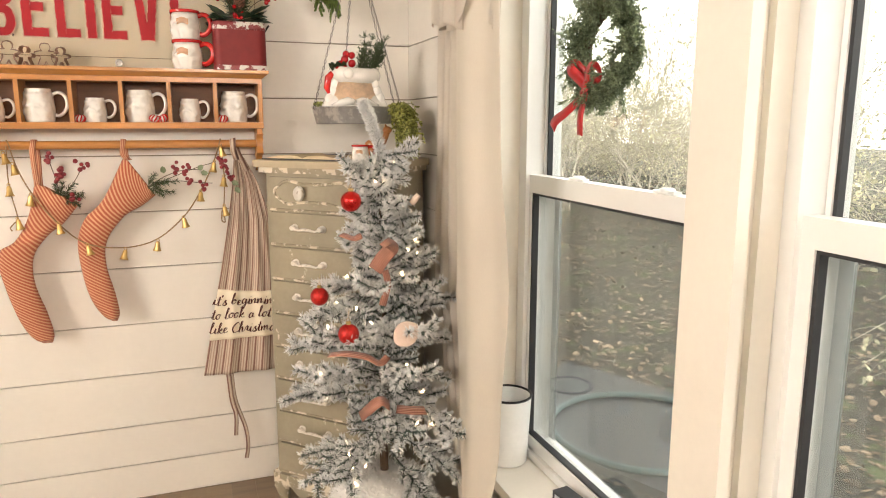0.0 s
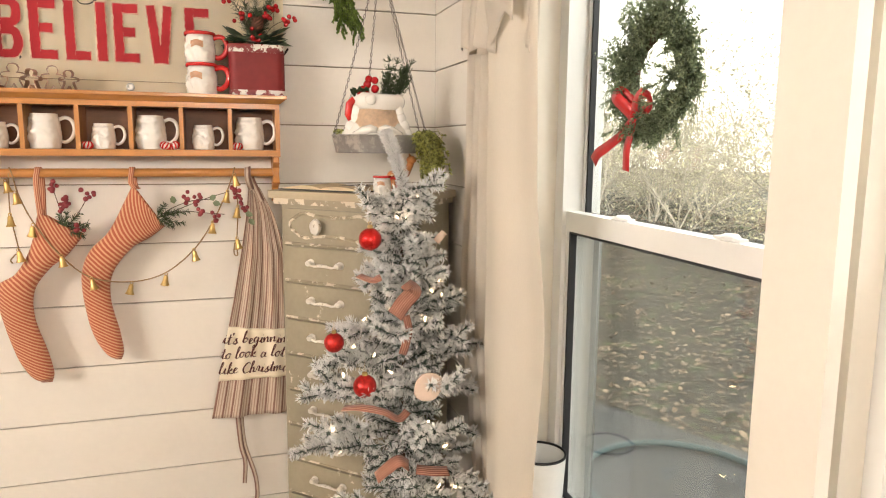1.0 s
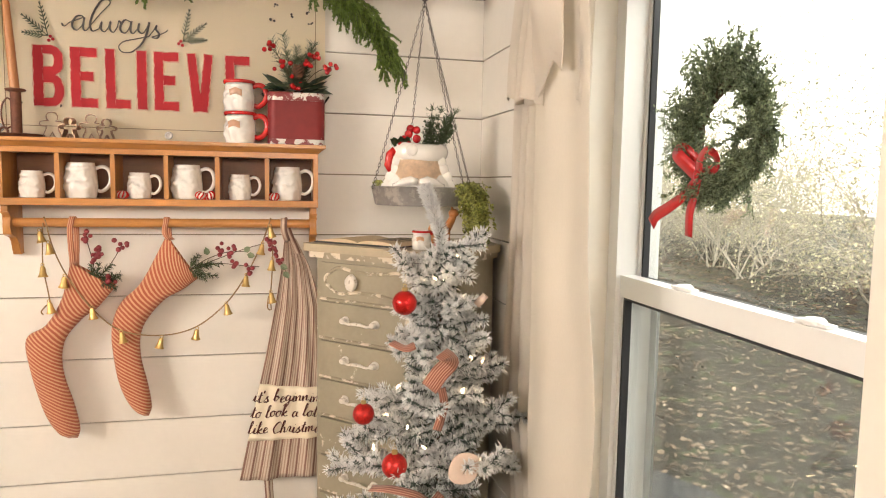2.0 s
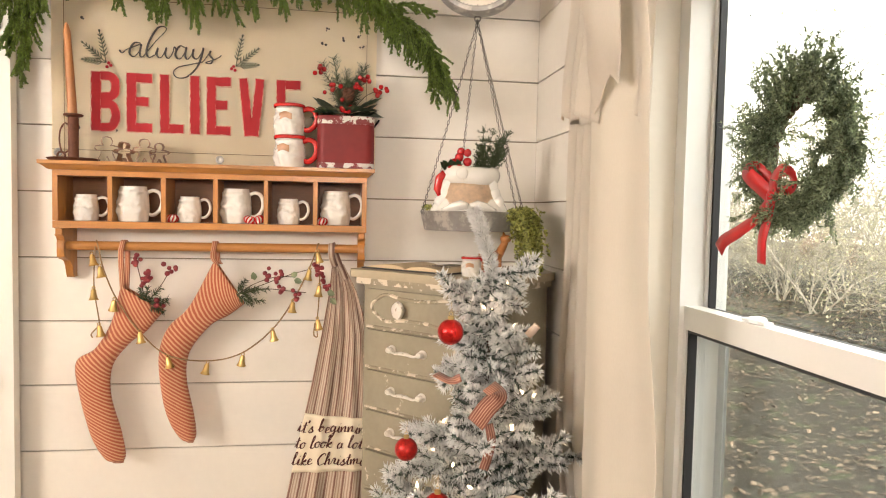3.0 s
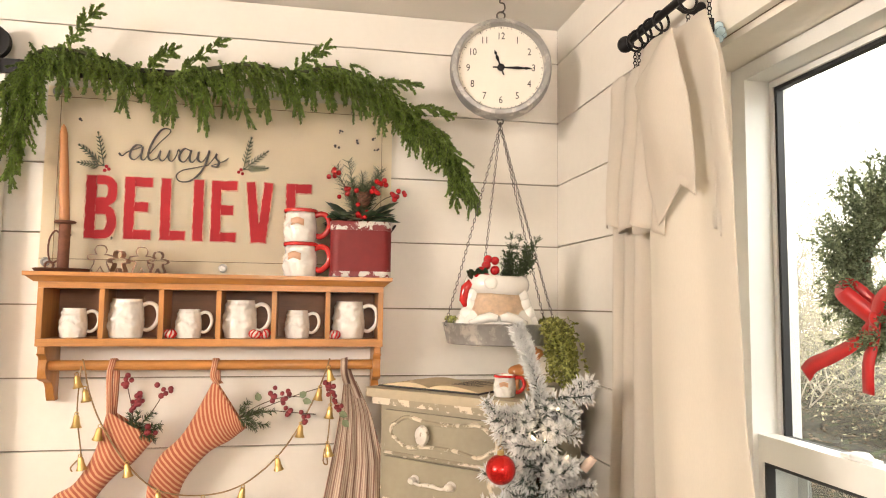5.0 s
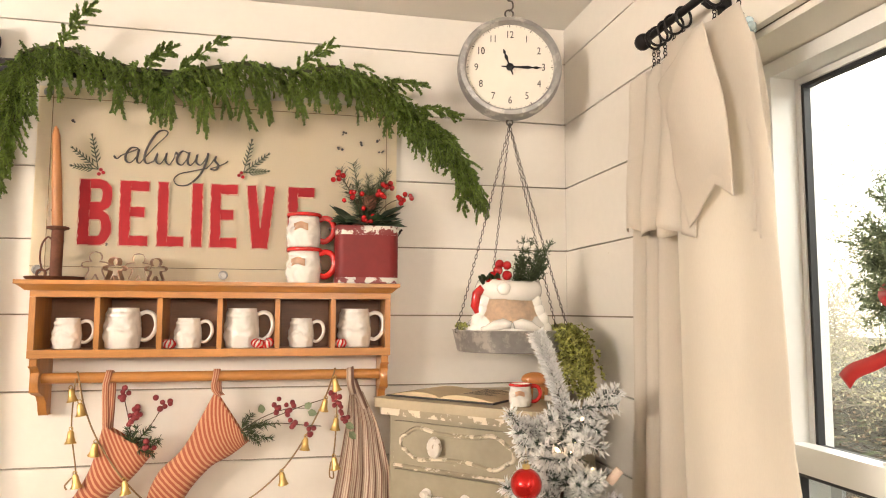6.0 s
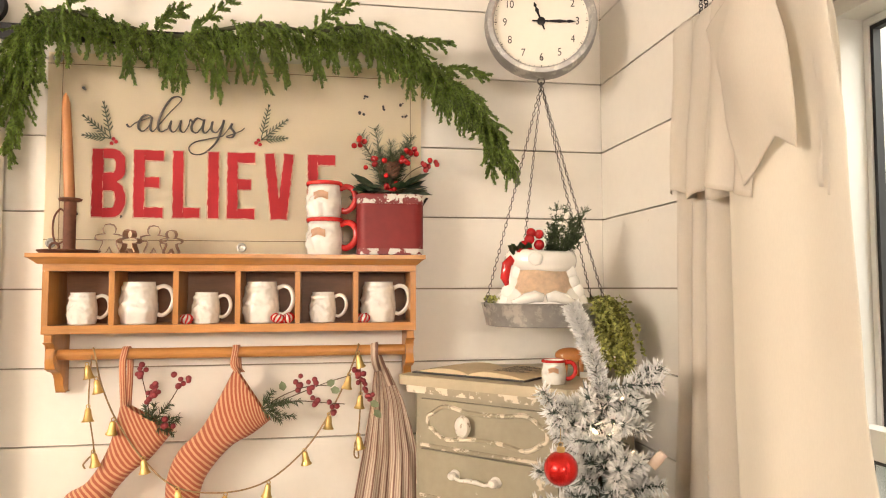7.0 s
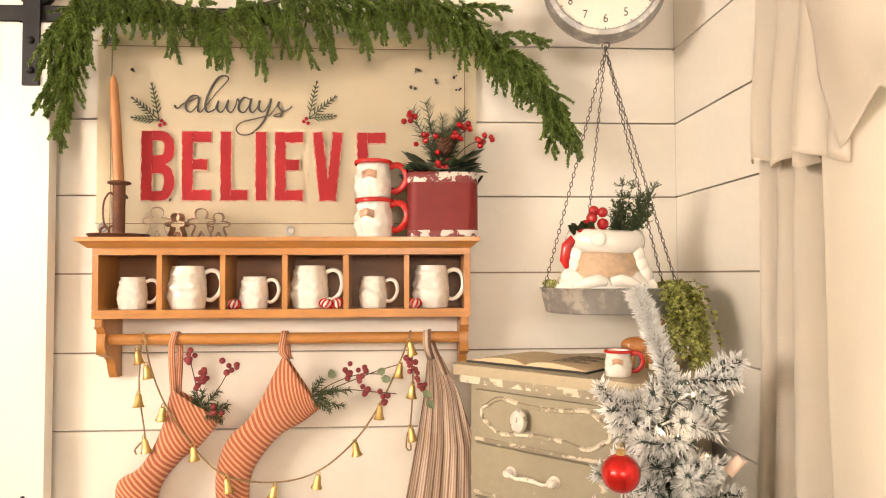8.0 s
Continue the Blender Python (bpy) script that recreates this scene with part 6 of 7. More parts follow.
single("deer_figurine", bm, DEER, "small brown glazed deer-shaped figurine on the chest", "figurine", smooth=True, at=pose(0.618, 2.205, CH_TOP + 0.001, 0, 0, -15))
single("white_block", block(-0.030, 0.030, -0.022, 0.022, 0, 0.012, 0.003), WHITE_GLAZE, "small flat white ceramic dish on the chest", "dish", at=pose(0.668, 2.190, CH_TOP + 0.001, 0, 0, -20))


# ---- pine garland over the rail ----
def pine_garland():
    g = thing("pine_garland", "drooping green artificial pine garland laid over the rail", "garland")
    r = random.Random(40)
    spine = smooth_path([(-0.640, 2.412, 1.84), (-0.628, 2.406, 1.98), (-0.610, 2.404, 2.052), (-0.52, 2.402, 2.065), (-0.40, 2.400, 2.035), (-0.29, 2.400, 2.020), (-0.19, 2.400, 2.042), (-0.09, 2.400, 2.062),
                         (0.03, 2.400, 2.050), (0.13, 2.398, 2.070), (0.21, 2.396, 2.050), (0.30, 2.394, 1.995), (0.38, 2.392, 1.935), (0.45, 2.390, 1.860), (0.485, 2.390, 1.79)], 8)
    bm = bmesh.new()
    tube(bm, spine, 0.0055, 7)
    part("stem", bm, FIR_STEM, g)
    n = len(spine)

    def finger(S, p, d, ln):
        pts = bent(S.r, p, d, ln, 0.16, 4, 0.10)
        S.stem(pts, 0.0022, 0.0012, 4)
        S.brush(pts, 76, 0.0105, 0.0021, 0.50, 0.30)

    groups = 8
    for gi in range(groups):
        S = Sprays(100 + gi)
        for i in range(int(n * gi / groups), int(n * (gi + 1) / groups)):
            p = spine[i]
            t = i / (n - 1)
            d = (spine[min(i + 1, n - 1)] - spine[max(i - 1, 0)]).normalized()
            # small fingers straight off the stem
            for k in range(5):
                finger(S, p + Vector((r.gauss(0, 0.008), r.gauss(0, 0.010), r.gauss(0, 0.010))), Vector((d.x * 0.5 + r.gauss(0, 0.45), r.uniform(-0.7, 0.0), r.uniform(-1.7, -0.25))), r.uniform(0.050, 0.092))
            # side boughs that droop, with fingers along them
            if i % 3 == 0:
                lean = -0.5 if t < 0.12 else (0.75 if t > 0.15 else 0.2)
                ln = r.uniform(0.07, 0.13) * (1.1 if 0.25 < t < 0.5 or t > 0.7 else 0.9)
                bough = bent(S.r, p, (lean + r.gauss(0, 0.25), r.uniform(-0.45, 0.0), -0.55), ln, 0.55, 6)
                S.stem(bough, 0.0026, 0.0014, 4)
                for q0, q1 in zip(bough[1:], bough[2:]):
                    dd = (q1 - q0).normalized()
                    for sgn in (-1, 1):
                        side = Vector((sgn * 0.55, -0.25, 0))
                        finger(S, q0.lerp(q1, r.random()), dd * 0.8 + side * 0.7 + Vector((0, 0, -0.55)), r.uniform(0.040, 0.075))
                finger(S, bough[-1], (bough[-1] - bough[-2]), 0.055)
        part("bough", S.mesh("bough", FIR), FIR, g, "dense hanging green needles")
    S = Sprays(120)
    for p, d, ln in (((-0.535, 2.40, 2.070), (0.45, -0.1, 1), 0.115), ((-0.27, 2.40, 2.02), (0.65, -0.15, 0.80), 0.145), ((0.035, 2.40, 2.05), (0.50, -0.1, 0.7), 0.105), ((0.25, 2.395, 2.03), (0.9, -0.1, 0.35), 0.11),
                     ((0.35, 2.39, 1.965), (1, -0.1, 0.30), 0.10), ((0.40, 2.39, 1.90), (0.9, -0.15, -0.4), 0.14), ((-0.34, 2.40, 2.03), (0.5, -0.1, 0.7), 0.075),
                     ((-0.625, 2.405, 1.93), (-0.4, -0.1, -0.9), 0.14), ((-0.63, 2.41, 1.88), (-0.2, 0, -1), 0.16), ((0.47, 2.39, 1.84), (0.1, 0, -1), 0.13)):
        tip = bent(S.r, p, d, ln, 0.28, 6)
        S.stem(tip, 0.0024, 0.0012, 4)
        for q0, q1 in zip(tip, tip[1:]):
            dd = (q1 - q0).normalized()
            for sgn in (-1, 1):
                finger(S, q0.lerp(q1, r.random()), dd + Vector((sgn * 0.6 * dd.z, -0.15, -sgn * 0.5 * dd.x - 0.15)), r.uniform(0.022, 0.038))
        finger(S, tip[-1], tip[-1] - tip[-2], 0.03)
    part("loose_bough", S.mesh("loose_bough", FIR), FIR, g, "loose green pine tips")


pine_garland()


# ---- wreath on the window ----
def wreath():
    w = thing("wreath", "green cedar wreath with a red bow hung inside the window", "wreath")
    c, R = Vector((0.948, 1.376, 1.487)), 0.090
    bm = bmesh.new()
    for k in range(4):
        pts = []
        for i in range(41):
            a = 2 * math.pi * i / 40
            rr_ = R + 0.010 * math.sin(5 * a + k * 1.7)
            pts.append(c + Vector((0.007 * math.cos(7 * a + k * 1.6), rr_ * math.cos(a), rr_ * math.sin(a))))
        tube(bm, pts, 0.0045, 6, caps=False)
    part("vine_ring", bm, TWIG, w, "brown twig ring")
    for half in range(4):
        S = Sprays(50 + half)
        for i in range(92):
            a = 2 * math.pi * (half / 4 + i / 92 / 4) + S.r.gauss(0, 0.05)
            # the feathery side leans away from the room, the other is pressed flat
            loose = 0.5 + 0.5 * math.cos(a - 0.9)
            p = c + Vector((S.r.uniform(-0.018, 0.006), (R + S.r.uniform(-0.022, 0.024)) * math.cos(a), (R + S.r.uniform(-0.022, 0.024)) * math.sin(a)))
            rad = Vector((0, math.cos(a), math.sin(a)))
            tan = Vector((0, -math.sin(a), math.cos(a)))
            d = rad * S.r.uniform(-0.25, 0.25 + 0.95 * loose) + tan * S.r.uniform(-0.2, 1.0) + Vector((-S.r.uniform(0.0, 0.35), 0, 0))
            pts = bent(S.r, p, d, S.r.uniform(0.040, 0.062) + 0.046 * loose * S.r.random(), 0.02, 5, 0.2)
            pts = [Vector((min(q.x, 0.963), q.y, q.z)) for q in pts]
            S.stem(pts, 0.0010, 0.0005, 3)
            for q0, q1 in zip(pts, pts[1:]):
                for k in range(4):
                    e = ((q1 - q0).normalized() * 0.9 + Vector((S.r.gauss(0, 0.25), S.r.gauss(0, 0.7), S.r.gauss(0, 0.7)))).normalized()
                    b = q0.lerp(q1, S.r.random())
                    if b.x + e.x * 0.02 > 0.967:
                        e.x = -abs(e.x)
                    S.brush([b, b + e * 0.017], 7, 0.0075, 0.0011, 0.65)
        part("cedar_sprays", S.mesh("cedar_sprays", CEDAR), CEDAR, w, "feathery grey-green cedar sprays")
    b = Vector((0.912, 1.405, 1.412))

    def rib(name, pts, width):
        return part(name, strip_mesh(name, smooth_path([b + Vector(q) for q in pts], 7), width, RED_RIBBON, (1, 0.15, 0), 0.0006), RED_RIBBON, bow)

    bow = part("bow_knot", ball(bmesh.new(), b, 0.011, 12, 8, (0.8, 0.9, 1.1)), RED_RIBBON, w, "red satin bow", smooth=True)
    rib("bow_loop", [(0, 0, 0), (-0.012, 0.020, 0.020), (-0.020, 0.040, 0.040), (-0.008, 0.036, 0.046), (0.006, 0.018, 0.024), (0, 0, 0)], 0.028)
    rib("bow_loop", [(0, 0, 0), (-0.012, -0.022, 0.026), (-0.018, -0.052, 0.040), (-0.010, -0.062, 0.030), (0.002, -0.045, 0.014), (0, 0, 0)], 0.020)
    rib("bow_tail", [(0, 0, 0), (-0.006, 0.028, -0.034), (-0.010, 0.075, -0.060), (-0.010, 0.120, -0.078), (-0.008, 0.142, -0.096)], [0.016 + 0.012 * k / 28 for k in range(29)])
    rib("bow_tail", [(0, 0, 0), (-0.006, 0.000, -0.035), (-0.010, 0.006, -0.070), (-0.006, 0.012, -0.112)], 0.019)
    bm = bmesh.new()
    tube(bm, [c + Vector((0.004, 0, R)), Vector((0.958, 1.372, WIN_TOP - 0.05))], 0.0007, 4)
    part("hanging_thread", bm, VINYL, w)


wreath()


# ---- curtain, rod and clips ----
def curtain():
    bm = bmesh.new()
    ROD = Vector((0.772, 0, 2.012))
    rod = thing("curtain_rod", "black iron curtain rod with ball finial and ring clips", "curtain rod")
    tube(bm, [(ROD.x, 1.905, ROD.z), (ROD.x, -0.30, ROD.z)], 0.0080, 12)
    part("pole", bm, BLACK_IRON, rod)
    bm = bmesh.new()
    ball(bm, (ROD.x, 1.925, ROD.z), 0.0185, 18, 12)
    part("finial", bm, BLACK_IRON, rod, smooth=True)
    for y in (1.70, -0.2):
        bm = bmesh.new()
        tube(bm, [(ROD.x, y, ROD.z - 0.010), (ROD.x + 0.012, y, ROD.z - 0.018), (WALL_X - 0.001, y, ROD.z - 0.018)], 0.005, 8)
        lathe(bm, [(0.02, 0), (0.02, 0.004)], 16, pose(WALL_X - 0.0045, y, ROD.z - 0.018, 0, 90))
        part("wall_bracket", bm, BLACK_IRON, rod)
    CLIPS = (1.880, 1.862, 1.835, 1.800, 1.765, 1.665, 1.595)
    for i, y in enumerate(CLIPS):
        bm = bmesh.new()
        torus(bm, pose(ROD.x, y, ROD.z - 0.012, 90, 0, (12, -10, 18, -6, 14, 8, -9)[i]), 0.0200, 0.0026, 22, 8)
        ring = part("ring", bm, BLACK_IRON, rod)
        bm = bmesh.new()
        torus(bm, pose(ROD.x, y, ROD.z - 0.038, 0, 90), 0.0040, 0.0010, 10, 6)
        torus(bm, pose(ROD.x, y, ROD.z - 0.045, 90, 0), 0.0040, 0.0010, 10, 6)
        for q in range(4):
            torus(bm, pose(ROD.x, y, ROD.z - 0.052 - 0.007 * q, 90 * (q % 2), 90 * ((q + 1) % 2)), 0.0040, 0.0010, 10, 6)
        box(bm, ROD.x - 0.006, ROD.x + 0.006, y - 0.005, y + 0.005, ROD.z - 0.104, ROD.z - 0.078)
        part("clip", bm, BLACK_IRON, ring)

    c = thing("curtain", "cream linen curtain panel folded over at the top", "curtain")

    def lerp_table(tab, z):
        for (z1, a1), (z0, a0) in zip(tab, tab[1:]):
            if z >= z0:
                k = min(1, max(0, (z - z0) / (z1 - z0)))
                k = k * k * (3 - 2 * k)
                return a0 + (a1 - a0) * k
        return tab[-1][1]

    far = ((1.945, 1.895), (1.60, 1.925), (1.30, 1.935), (0.90, 1.965), (0.60, 1.88), (0.20, 1.70), (0.05, 1.66))
    near = ((1.945, 1.52), (1.80, 1.475), (1.60, 1.450), (1.30, 1.435), (0.95, 1.385), (0.60, 1.42), (0.20, 1.50), (0.05, 1.51))
    nu, nv = 150, 44
    verts, faces = [], []
    for k in range(nv + 1):
        z = 1.912 + (0.045 - 1.912) * k / nv
        a, b = lerp_table(far, z), lerp_table(near, z)
        for i in range(nu + 1):
            t = i / nu
            # sharp pleats gather on the far side, the near side laps over them broad and flat
            if t < 0.46:
                f = (t / 0.46) ** 0.85 * 4 + 0.10 * noise.noise(Vector((t * 4, z * 1.3, 8)))
                ph = math.sin(math.pi * (f % 1.0))
                x = 0.776 - (0.046 if int(f) < 3 else 0.030) * max(0.0, ph) ** 0.55
            else:
                k2 = (t - 0.46) / 0.54
                x = 0.776 - 0.078 * min(1, k2 / 0.05) + 0.022 * k2 ** 2 + 0.006 * math.sin(9 * k2 + z)
                ph = 0
            x += 0.008 * noise.noise(Vector((t * 5, z * 1.4, 3)))
            if z < 0.45:
                x -= 0.03 * (0.45 - z) / 0.45
            verts.append((x, a + (b - a) * t, z))
    for k in range(nv):
        for i in range(nu):
            p = k * (nu + 1) + i
            faces.append((p, p + 1, p + nu + 2, p + nu + 1))
    body = part("panel", raw_mesh("panel", verts, faces, CURTAIN, True), CURTAIN, c)
    body.modifiers.new("thickness", "SOLIDIFY").thickness = 0.0015
    # the fold hanging over the front: lapped pieces of the same cloth, each between a far and a near edge
    def lap(far_edge, near_edge, depth, seed, nu=46, n=14):
        A = smooth_path([(0, y, z) for y, z in far_edge], n)
        B = smooth_path([(0, y, z) for y, z in near_edge], n)
        rows = len(A)
        verts, faces = [], []
        for k in range(rows):
            s = k / (rows - 1)
            for i in range(nu + 1):
                u = i / nu
                p = A[k].lerp(B[k], u)
                x, dz = depth(u, s)
                x += 0.005 * noise.noise(Vector((u * 2.5 + seed, s * 3, seed)))
                verts.append((x, p.y, p.z + dz))
        for k in range(rows - 1):
            for i in range(nu):
                p = k * (nu + 1) + i
                faces.append((p, p + 1, p + nu + 2, p + nu + 1))
        ob = part("folded_top", raw_mesh("folded_top", verts, faces, CURTAIN, True), CURTAIN, c, "loose folded-over top of the linen")
        ob.modifiers.new("thickness", "SOLIDIFY").thickness = 0.002

    def pleats(u, s):
        f = u * 3.0 + 0.25 * s
        return 0.746 - 0.042 * abs(math.sin(math.pi * f)) ** 0.6 * (0.35 + 0.65 * s), 0.008 * math.sin(14 * u) * s

    def middle(u, s):
        return 0.734 - 0.018 * s - 0.020 * math.sin(math.pi * u) * s - 0.024 * abs(math.sin(5 * u)) ** 0.6, -0.012 * u * s

    def diamond(u, s):
        crease = 0.92 - 1.75 * s
        x = 0.682 - 0.022 * math.sin(math.pi * min(1, s * 1.1)) * math.sin(math.pi * u)
        if u < crease:
            x += 0.034 * (crease - u)
        notch = max(0.0, 1 - abs(u - 0.62) / 0.62)
        return x, 0.050 * notch * max(0.0, s - 0.55) / 0.45

    def doubled(u, s):
        return 0.716 + 0.018 * abs(math.sin(2.2 * math.pi * u + 1.5 * s)) ** 0.6 - 0.010 * s, 0.010 * math.cos(3 * u)

    lap([(1.905, 1.915), (1.914, 1.890), (1.902, 1.75), (1.892, 1.590)], [(1.690, 1.905), (1.700, 1.85), (1.715, 1.72), (1.715, 1.565)], pleats, 1)
    lap([(1.770, 1.905), (1.765, 1.853), (1.748, 1.72), (1.752, 1.590)], [(1.595, 1.893), (1.600, 1.83), (1.605, 1.72), (1.612, 1.560)], middle, 4)
    lap([(1.762, 1.858), (1.715, 1.795), (1.672, 1.730), (1.655, 1.660), (1.618, 1.566)], [(1.568, 1.900), (1.545, 1.83), (1.515, 1.74), (1.503, 1.65), (1.496, 1.580)], diamond, 7)
    lap([(1.566, 1.898), (1.535, 1.82), (1.505, 1.66), (1.500, 1.54)], [(1.500, 1.868), (1.482, 1.78), (1.472, 1.66), (1.472, 1.54)], doubled, 9, 24)


curtain()
bm = bmesh.new()
for k in range(6):
    a = 2 * math.pi * k / 6
    ball(bm, (-0.016, 0.013 * math.cos(a), 0.013 * math.sin(a)), 0.0085, 10, 7)
ball(bm, (-0.022, 0, 0), 0.009, 12, 8)
tube(bm, [(-0.014, 0, 0), (0.0, 0, 0)], 0.006, 10)
single("flower_hook", bm, BLUE_GLASS, "pale blue glass flower hook on the window wall", "hook", smooth=True, at=pose(WALL_X - 0.017, 1.598, 1.909))


# ---- flocked tree ----
def flocked_tree():
    t = thing("christmas_tree", "small snow-flocked artificial tree with warm lights", "tree")
    base, tip = Vector((0.540, 1.845, 0.30)), Vector((0.505, 1.872, 1.378))
    r = random.Random(60)

    def axis(z):
        k = (z - base.z) / (tip.z - base.z)
        return base.lerp(tip, k) + Vector((0.020, -0.011, 0)) * math.exp(-((k - 0.875) / 0.085) ** 2) + Vector((0.036 * math.sin(k * 3.1) * k, -0.040 * math.sin(k * 3.1) * k, 0))

    trunk = bmesh.new()
    tube(trunk, [axis(base.z + (tip.z - base.z) * k / 12) for k in range(13)], [0.013 - 0.009 * k / 12 for k in range(13)], 8)
    part("trunk", trunk, TWIG, t)

    def reach(z):
        tab = ((0.36, 0.20), (0.48, 0.265), (0.58, 0.275), (0.70, 0.220), (0.85, 0.158), (0.98, 0.116), (1.10, 0.070), (1.18, 0.056), (1.235, 0.045), (1.32, 0.02))
        for (z0, a), (z1, b) in zip(tab, tab[1:]):
            if z <= z1:
                return a + (b - a) * max(0, z - z0) / (z1 - z0)
        return 0.02

    tips = []
    snow, green = [Sprays(200 + i) for i in range(4)], [Sprays(300 + i) for i in range(4)]

    def twig(pts, white, quad):
        S = snow[quad]
        G = green[quad]
        G.stem(pts, 0.0022, 0.0012, 4)
        n = max(110, int(2500 * sum((q - p).length for p, q in zip(pts, pts[1:]))))
        for i in range(n):
            k = (i / n) ** 0.85 * (len(pts) - 1)
            j = min(int(k), len(pts) - 2)
            p = pts[j].lerp(pts[j + 1], k - j)
            d = (pts[j + 1] - pts[j]).normalized()
            o = Vector((r.gauss(0, 1), r.gauss(0, 1), r.gauss(0, 1)))
            o = (o - d * o.dot(d)).normalized()
            q = (d * r.uniform(0.25, 0.8) + o).normalized()
            snowy = r.random() < white * (0.78 + 0.55 * i / n) + 0.15 * o.z
            ln = r.uniform(0.014, 0.023)
            G.needle(p, q, ln * (0.75 if snowy else 1.0), 0.0008)
            if snowy:
                S.needle(p + q * ln * 0.30, q, ln * r.uniform(0.65, 0.90), r.uniform(0.0012, 0.0019))
                S.needle(p + q * ln * 0.45, q, ln * r.uniform(0.45, 0.7), r.uniform(0.0011, 0.0017))
    z = 0.40
    a = 0.4
    while z < 1.225:
        R = reach(z)
        a += 2.399 + r.gauss(0, 0.25)
        ln = R * r.uniform(0.86, 1.10)
        d = Vector((math.cos(a), math.sin(a), r.uniform(-0.15, 0.30) if z > 0.5 else r.uniform(-0.5, -0.05)))
        origin = axis(z)
        pts = bent(r, origin, d, ln, -0.05 if z > 0.6 else 0.1, 6, 0.10)
        # stay clear of the curtain and the chest
        lim = [q for q in pts if q.x < 0.735 and q.y - 1.99 < -(q.x - 0.562) + 0.02]
        pts = lim if len(lim) > 2 else pts[:3]
        quad = int((a % 6.283) / 6.284 * 4)
        white = min(0.95, 0.70 + 0.28 * (z - 0.4) + r.gauss(0, 0.13)) if z > 0.5 else r.uniform(0.25, 0.7)
        twig(pts[1:], white, quad)
        tips.append(pts[-1])
        # short inner tufts that hide the trunk
        for k in range(3):
            b = a + 1.3 + 1.9 * k
            twig(bent(r, origin, Vector((math.cos(b), math.sin(b), r.uniform(-0.1, 0.6))), min(0.10, R * 0.65), 0.0, 3, 0.15), 0.45, quad)
        # forked tips and side twigs
        for k in range(3, len(pts), 1 if z < 0.9 else 2):
            for sgn in (-1, 1):
                dd = (pts[k] - pts[k - 1]).normalized()
                side = dd.cross(Vector((0, 0, 1))) * sgn
                tw = bent(r, pts[k], dd * 0.8 + side * 0.9 + Vector((0, 0, r.uniform(-0.2, 0.45))), r.uniform(0.042, 0.070) * (0.6 + R / 0.28 * 0.55), 0.0, 3, 0.15)
                if all(q.x < 0.742 for q in tw):
                    twig(tw, white, quad)
                    if r.random() < 0.3:
                        tips.append(tw[-1])
        z += 0.0125 + 0.003 * (1.3 - z)
    # the leader, bent and thickly flocked
    lead = smooth_path([axis(1.18), axis(1.25), axis(1.31), axis(1.35), tip], 6)
    for k in range(6):
        twig(lead, 0.97, k % 4)
    for dz, dx in ((1.235, 0.058), (1.20, -0.095)):
        p = axis(dz)
        twig(bent(r, p, (dx, -0.045, 0.02), 0.105, 0.0, 5, 0.1), 0.9, 2)
        for k in range(3):
            q = p + Vector((dx, -0.04, 0.015)) * (0.5 + 0.25 * k)
            twig(bent(r, q, (dx * 8, -0.3, r.uniform(-0.5, 0.8)), 0.045, 0, 3, 0.1), 0.9, 2)
    for k in range(4):
        part("flocked_needles", snow[k].mesh("flocked_needles", FLOCK), FLOCK, t, "white flocked needles")
        part("green_needles", green[k].mesh("green_needles", TREE_GREEN), TREE_GREEN, t, "grey-green needles")
    bulb = bmesh.new()
    lathe(bulb, [(0.0016, 0), (0.0028, 0.003), (0.0026, 0.008), (0.0004, 0.014)], 8)
    me = mesh_of("light_bulb", bulb, BULB, True)
    r2 = random.Random(77)
    r2.shuffle(tips)
    for p in tips[:56]:
        k = r2.uniform(0.72, 1.0)
        q = axis(p.z).lerp(p, k) + Vector((0, 0, r2.uniform(-0.01, 0.012)))
        part("light_bulb", me, BULB, t, "tiny warm white light", at=pose(q.x, q.y, q.z, r2.uniform(-70, 70), r2.uniform(-70, 70), 0))
    return t


flocked_tree()


def bauble(name, p, rad, mat, label):
    b = thing(name, label, "ornament", "ornaments on the tree", at=pose(*p))
    bm = bmesh.new()
    ball(bm, (0, 0, 0), rad, 32, 20)
    part("globe", bm, mat, b, smooth=True)
    bm = bmesh.new()
    lathe(bm, [(rad * 0.24, rad * 0.95), (rad * 0.25, rad * 1.2), (rad * 0.20, rad * 1.24), (0.0004, rad * 1.26)], 14)
    torus(bm, pose(0, 0, rad * 1.38, 90), rad * 0.14, 0.0006, 12, 5)
    tube(bm, [(0, 0, rad * 1.5), (0.002, 0.006, rad * 2.3)], 0.0004, 4)
    part("cap", bm, GOLD, b, "gold cap and hook")


bauble("ornament", (0.437, 1.748, 1.130), 0.0270, BAUBLE, "matte red glass ball ornament on a flocked branch")
bauble("ornament", (0.402, 1.648, 0.808), 0.0265, GLITTER, "red glitter ball ornament on a flocked branch")
bauble("ornament", (0.352, 1.770, 0.880), 0.0240, GLITTER, "red glitter ball ornament half hidden by needles")

